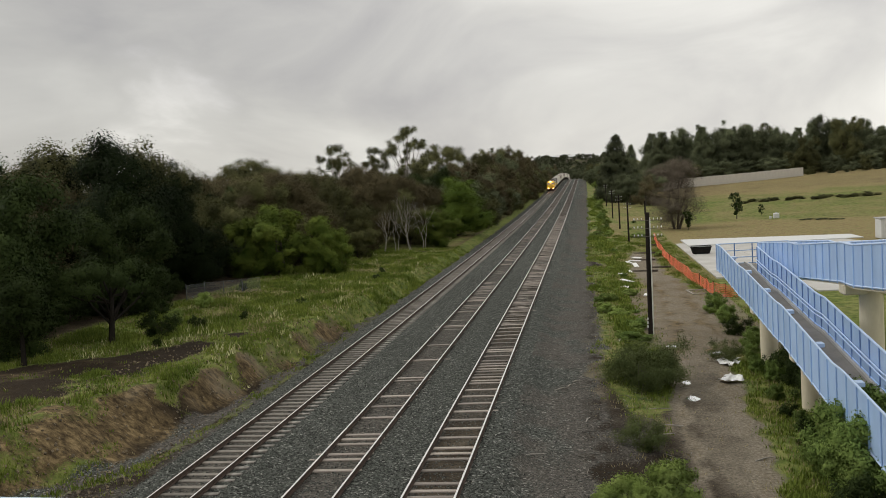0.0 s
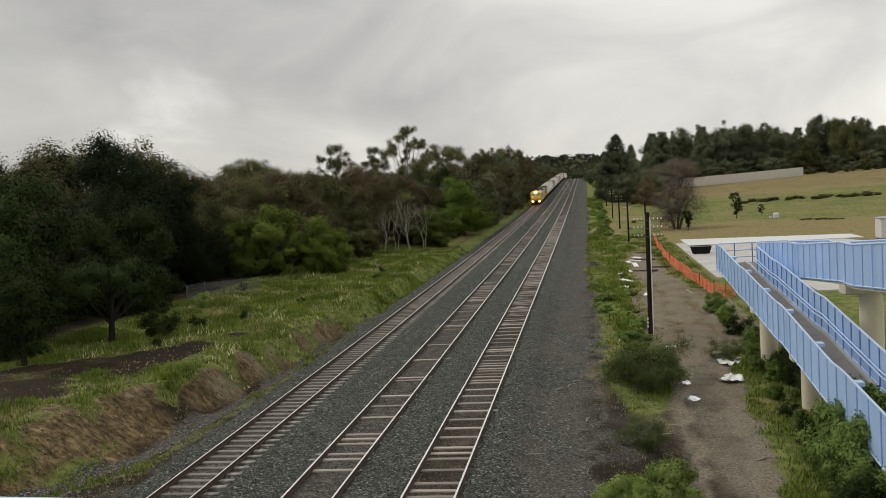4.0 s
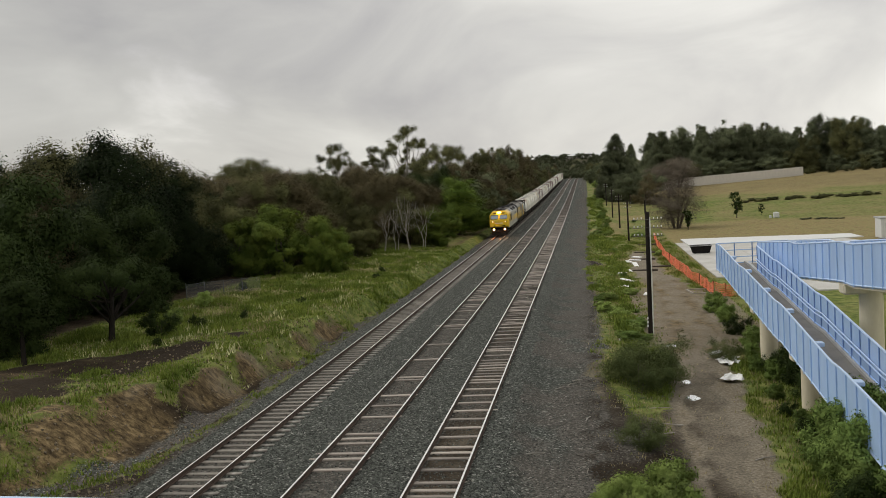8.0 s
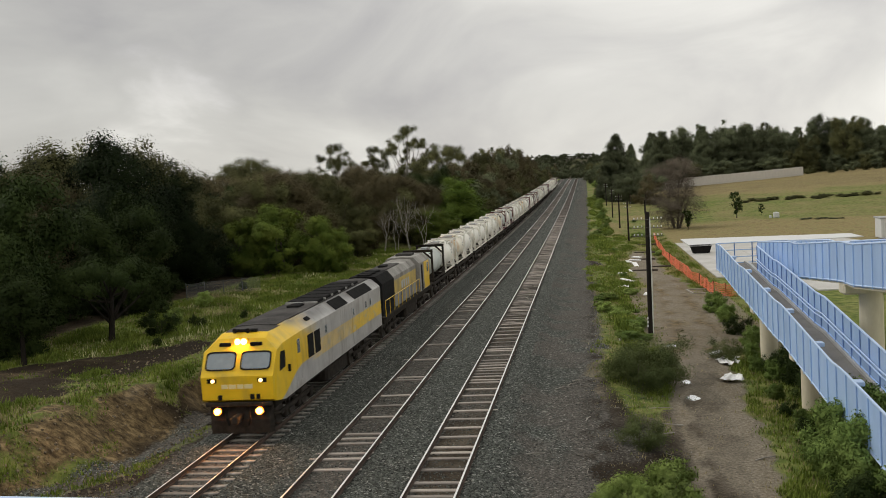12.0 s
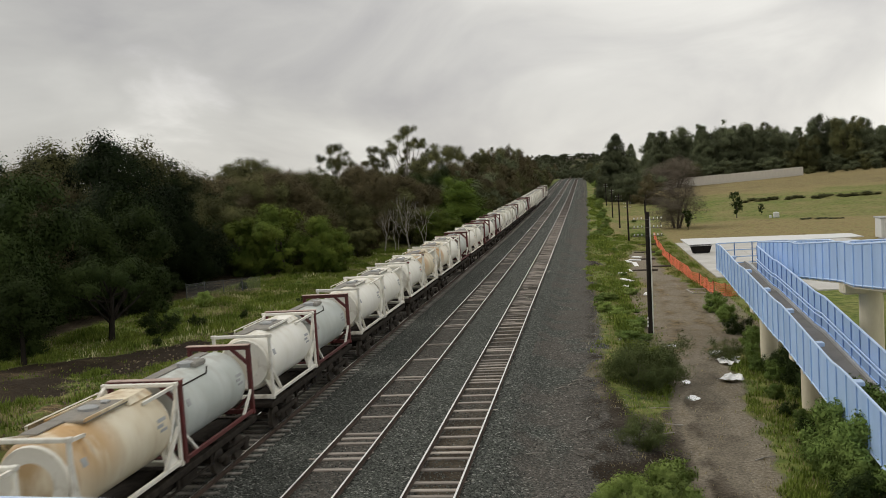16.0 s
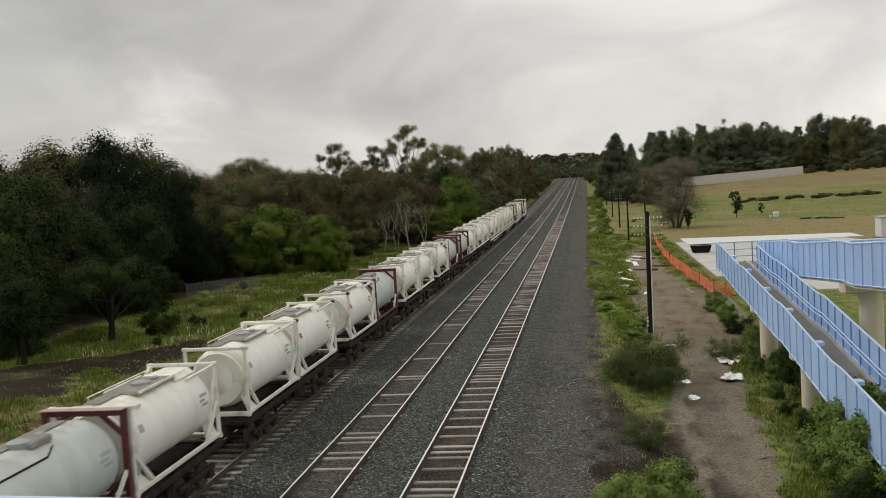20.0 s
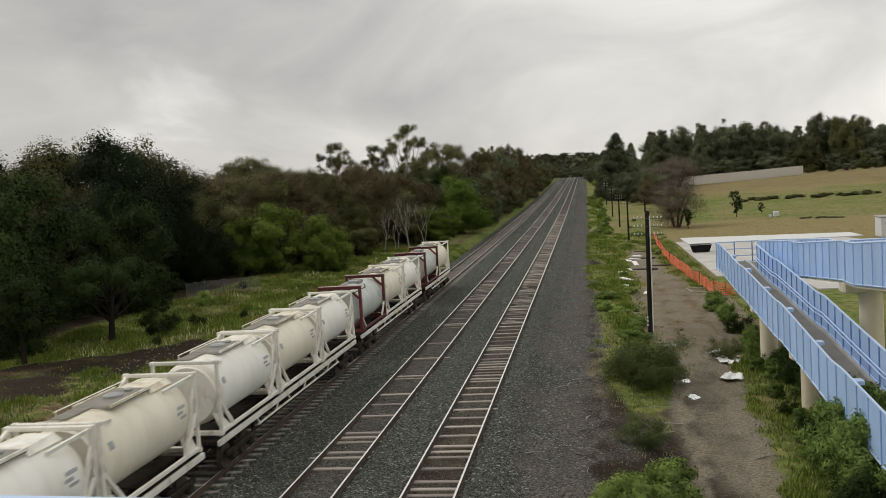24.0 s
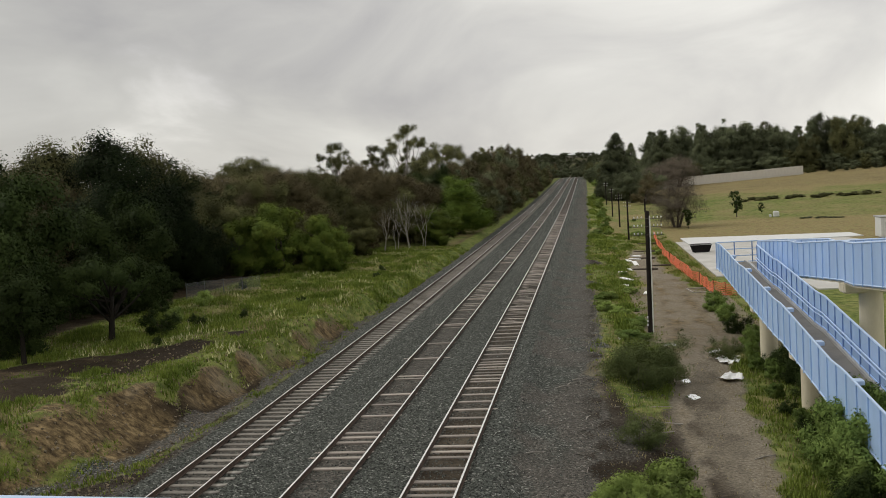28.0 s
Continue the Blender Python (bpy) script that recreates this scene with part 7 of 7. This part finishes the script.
    part("horn", Shape().tube([(0.3, 0.7, 4.15), (0.3, 0.45, 4.18), (0.3, 0.3, 4.18)], [0.03, 0.05, 0.1], 10).tube([(-0.25, 0.8, 4.15), (-0.25, 0.5, 4.18), (-0.25, 0.35, 4.18)], [0.03, 0.05, 0.1], 10).chamfer((0, 0.85, 4.12), (1.0, 0.2, 0.1), 0.02), "black", cab)
    part("pilot", Shape().loft([[(-1.2, -0.42, 0.25), (1.2, -0.42, 0.25), (1.2, -0.42, 0.8), (-1.2, -0.42, 0.8)], [(-1.3, -0.12, 0.25), (1.3, -0.12, 0.25), (1.3, -0.12, 1.36), (-1.3, -0.12, 1.36)]]), "underframe", t, "dark front pilot plate")
    part("cab_roof", Shape().loft([[(-1.02 + k, y, z - 0.03), (1.02 - k, y, z - 0.03), (1.02 - k, y, z + 0.012), (0, y, z + 0.065), (-1.02 + k, y, z + 0.012)] for y, z, k in ((0.95, 4.025, 0.12), (1.4, 4.035, 0.06), (2.3, 4.052, 0.06))]), "loco_roof", cab, "sooty brown cab roof")
    part("anticlimber", Shape().chamfer((0, -0.4, 1.42), (2.7, 0.22, 0.16), 0.03), "underframe", t)
    # body
    body = part("body", Shape().loft([body_section(3.62, 1.455, 1.3, 3.6, 4.05, 0.95), body_section(LEN, 1.455, 1.3, 3.6, 4.05, 0.95)]), "loco_paint", t, "dusty silver grey body with a worn yellow stripe")
    part("roof_soot", Shape().loft([[(-0.93, y, 4.04), (0.8, y, 4.04), (0.8, y, 4.1), (0, y, 4.145), (-0.93, y, 4.1)] for y in (2.2, 18.8)]), "loco_roof", body, "sooty dark roof panel")
    for sx in (-1, 1):
        for y in (4.7, 5.75):
            part("side_grille", Shape().chamfer((sx * 1.47, y, 2.75), (0.03, 0.82, 1.0), 0.01), "black", body)
        for y in (7.2, 12.4, 15.2, 16.3):
            part("side_window", Shape().chamfer((sx * 1.47, y, 3.05), (0.03, 0.22, 0.36), 0.01), "glass", body)
        part("side_door", Shape().chamfer((sx * 1.468, 12.4, 2.35), (0.02, 0.6, 1.9), 0.005), "loco_paint", body)
        # louvres on the sloped shoulders
        tilt = math.degrees(math.atan2(0.45, 0.505))
        for y0, y1 in ((9.2, 11.5), (13.0, 17.0)):
            part("shoulder_grille", Shape().chamfer((0, 0, 0), (0.6, y1 - y0, 0.04), 0.01, pose(sx * 1.215, (y0 + y1) / 2, 3.85, 0, sx * tilt, 0)), "black", body)
        part("shoulder_vent", Shape().chamfer((0, 0, 0), (0.2, 0.55, 0.05), 0.01, pose(sx * 1.2, 5.2, 3.86, 0, sx * tilt, 0)), "black", body)
    for y in (9.0, 10.4, 11.8, 13.2, 14.6, 16.0):
        fan = part("roof_hatch", Shape().chamfer((0, y, 4.17), (1.5, 1.15, 0.14), 0.03), "black", body)
        part("hatch_edge", Shape().chamfer((0, y - 0.64, 4.16), (1.6, 0.05, 0.1), 0.01), "loco_grey", fan)
    part("exhaust", Shape().chamfer((0, 7.4, 4.15), (0.6, 0.9, 0.16), 0.04), "black", body)
    part("rear_door", Shape().chamfer((0, LEN + 0.01, 2.5), (0.7, 0.03, 1.9), 0.005), "loco_roof", body)
    return t


def build_second_loco():
    t = thing("locomotive", "grey and yellow hood locomotive coupled behind, cab at the rear", "locomotive", "locomotives of the goods train")
    LEN = 18.2
    loco_underside(t, LEN, 7.2, 11.2, (3.5, 14.8))
    part("walkway", Shape().chamfer((0, LEN / 2, 1.48), (2.85, LEN - 0.2, 0.12), 0.02), "underframe", t)
    hood = part("hood", Shape().loft([body_section(0.9, 1.12, 1.5, 3.55, 3.95, 0.75), body_section(12.4, 1.12, 1.5, 3.55, 3.95, 0.75)]), "loco_grime", t, "grimy grey engine hood")
    rad = part("radiator", Shape().loft([body_section(0.6, 1.2, 1.5, 3.5, 4.0, 0.8), body_section(4.2, 1.2, 1.5, 3.5, 4.0, 0.8)]), "black", hood, "dark radiator section")
    cab = part("cab", Shape().loft([body_section(12.4, 1.42, 1.5, 3.6, 4.08, 0.95), body_section(16.3, 1.42, 1.5, 3.6, 4.08, 0.95), body_section(16.7, 1.36, 1.5, 3.4, 3.9, 0.9)]), "loco_grime", t)
    part("nose", Shape().loft([body_section(16.7, 1.2, 1.5, 2.7, 2.9, 1.0), body_section(17.9, 1.1, 1.5, 2.5, 2.7, 0.9)]), "yellow", t)
    for sx in (-1, 1):
        part("cab_panel", Shape().chamfer((sx * 1.425, 15.2, 2.55), (0.014, 2.2, 2.0), 0.003), "yellow", cab)
        part("cab_window", Shape().chamfer((sx * 1.435, 15.6, 3.05), (0.02, 0.7, 0.7), 0.01), "glass", cab)
        part("cab_door", Shape().chamfer((sx * 1.43, 13.2, 2.5), (0.02, 0.6, 1.9), 0.005), "black", cab)
        part("yellow_stripe", Shape().chamfer((sx * 1.142, 8.3, 2.85), (0.014, 7.8, 0.85), 0.003), "yellow_worn", hood)
        for k in range(4):
            part("lettering", Shape().chamfer((sx * 1.152, 7.0 + k * 0.75, 2.75), (0.012, 0.5, 0.5), 0.003), "mark_dark", hood)
        for y in np.arange(4.8, 12.0, 1.2):
            part("hood_door", Shape().chamfer((sx * 1.125, y, 2.3), (0.02, 1.1, 1.45), 0.006), "loco_grime", hood)
        s = Shape().tube([(sx * 1.38, 0.5, 2.5), (sx * 1.38, 12.2, 2.5)], 0.025, 6)
        part("handrail", s, "yellow", t, "yellow walkway handrail")
        for y in np.arange(0.5, 12.3, 1.3):
            part("stanchion", Shape().tube([(sx * 1.38, y, 1.5), (sx * 1.38, y, 2.5)], 0.02, 6), "yellow", t)
    for y in (1.2, 2.3, 3.4):
        part("roof_fan", Shape().tube([(0, y, 3.95), (0, y, 4.12)], 0.48, 18), "black", hood, smooth=True)
    part("roof_soot", Shape().loft([[(-0.6, y, 3.98), (0.6, y, 3.98), (0.6, y, 4.02), (0, y, 4.04), (-0.6, y, 4.02)] for y in (4.3, 9.0)]), "loco_roof", hood)
    part("exhaust", Shape().chamfer((0, 6.5, 4.05), (0.5, 1.0, 0.2), 0.04), "black", hood)
    part("roof_unit", Shape().chamfer((0, 14.3, 4.18), (1.2, 1.3, 0.2), 0.05), "loco_roof", cab)
    return t


DECK = 1.42
lead = build_lead_loco()
MOVERS.append((lead, -0.25, 0.0))
second = build_second_loco()
MOVERS.append((second, 19.75, 0.0))
TANKS = {
    "W": build_white_tank("cream white tank container in a white braced frame"),
    "w": build_white_tank("white tank container with small red markings and corner castings", red=True),
    "C": build_white_tank("yellowed cream tank container in a white frame", "tank_cream"),
    "O": build_white_tank("cream tank container with orange rust stains", stain=True),
    "T": build_white_tank("tan discoloured tank container in a white frame", "tank_tan", stain=True),
    "R": build_red_tank("pale grey tank container in a dull red frame"),
    "D": build_red_tank("pale grey tank container in a dark frame", dark=True),
}
WAGONS = {(2, False): build_wagon(2, 12.3, False), (3, False): build_wagon(3, 18.6, False), (3, True): build_wagon(3, 18.6, True), (2, True): build_wagon(2, 12.3, True)}
CONSIST = [(39.3, "DW"), (53.5, "OW"), (68.2, "Ww"), (82.7, "WW"), (97.0, "TR"), (111.4, "WR"), (126.0, "WW"), (140.6, "wT"), (154.9, "OWR"), (175.6, "wW"),
           (190.3, "RW"), (205.2, "RW"), (220.1, "Ww"), (235.2, "wR"), (250.0, "WW"), (264.9, "WR"), (279.6, "RW"), (294.0, "WW"), (308.7, "wWC"), (328.9, "WCW"), (349.2, "RCW"), (370.25, "RC")]
used = set()
for start, load in CONSIST:
    key = (len(load), start > 300)
    proto = WAGONS[key]
    MOVERS.append((proto if key not in used else copy_thing(proto, Matrix()), start, 0.0))
    used.add(key)
    for i, k in enumerate(load):
        MOVERS.append((TANKS[k] if k not in used else copy_thing(TANKS[k], Matrix()), start + i * 6.22, DECK))
        used.add(k)


# ================= sleepers, last of the large pieces =================
def build_sleepers(track, cx, pitch, size, top, material, seed, hide, jitter, stain=None):
    rnd = random.Random(seed)
    shape = Shape().chamfer((0, 0, -size[2] / 2), size, 0.02).mesh("sleeper", M[material])
    if stain:
        # brake dust darkens the sleeper between the rails, its ends stay clean
        s = Shape()
        w = size[0] / 2
        s.loft([[(x, -size[1] / 2, -size[2]), (x, size[1] / 2, -size[2]), (x, size[1] / 2, -0.02), (x, size[1] / 2 - 0.02, 0), (x, -size[1] / 2 + 0.02, 0), (x, -size[1] / 2, -0.02)] for x in (-w, -0.93, -0.86, 0.86, 0.93, w)])
        shape = s.mesh("sleeper", M[material])
        shape.materials.append(M[stain])
        for p in shape.polygons:
            p.material_index = 1 if abs(p.center.x) < 0.92 else 0
    rest = Shape()
    y, count = 14.0, 0
    while y < 560:
        h = top - hide(rnd, y)
        m = pose(cx + rnd.uniform(-jitter, jitter), y + rnd.uniform(-jitter, jitter), grade(y) + h, 0, 0, rnd.uniform(-jitter, jitter) * 14)
        if count < 290:
            part("sleeper", shape, None, track, at=m)
            count += 1
        else:
            rest.box((0, 0, -size[2] / 2), size, m)
        y += pitch
    y = 14.0 - pitch
    while y > -60:
        rest.box((cx, y, top - size[2] / 2), size)
        y -= pitch
    tagged(part("sleepers_beyond", rest, material, track), kind="stuff")


build_sleepers(track_a, AX + 0.07, 0.685, (2.5, 0.23, 0.2), -0.165, "concrete_sleeper", 1, lambda r, y: r.uniform(0, 0.015), 0.015, "sleeper_stain")
build_sleepers(track_b, BX, 0.64, (2.7, 0.23, 0.18), -0.165, "timber_sleeper", 2, lambda r, y: r.choice((0.0, 0.1, 0.1, 0.09, 0.1, 0.08)) if y < 58 else r.choice((0.0, 0.05, 0.08, 0.09, 0.1)), 0.03)
build_sleepers(track_c, CX, 0.66, (2.7, 0.23, 0.18), -0.165, "timber_sleeper", 3, lambda r, y: (r.choice((0.0, 0.004, 0.01)) if round((y - 14) / 0.66) % 2 else r.choice((0.1, 0.1, 0.1, 0.09, 0.02))) if y < 62 else r.choice((0.0, 0.0, 0.03, 0.06)), 0.03)


# ================= moving the train =================
SPEED = 27.85


def motions():
    """The train runs towards the footbridge and passes under it at one steady speed."""
    for ob, s, up in MOVERS:
        rows = []
        for t in range(0, 29):
            y = 31.88 - SPEED * (t - 12.1) + s
            tilt = math.degrees(math.atan2(grade(y + 8) - grade(y), 8.0))
            rows.append((float(t), pose(AX, y, grade(y) + up, tilt, 0, 0)))
        walk(ob, rows)


motions()
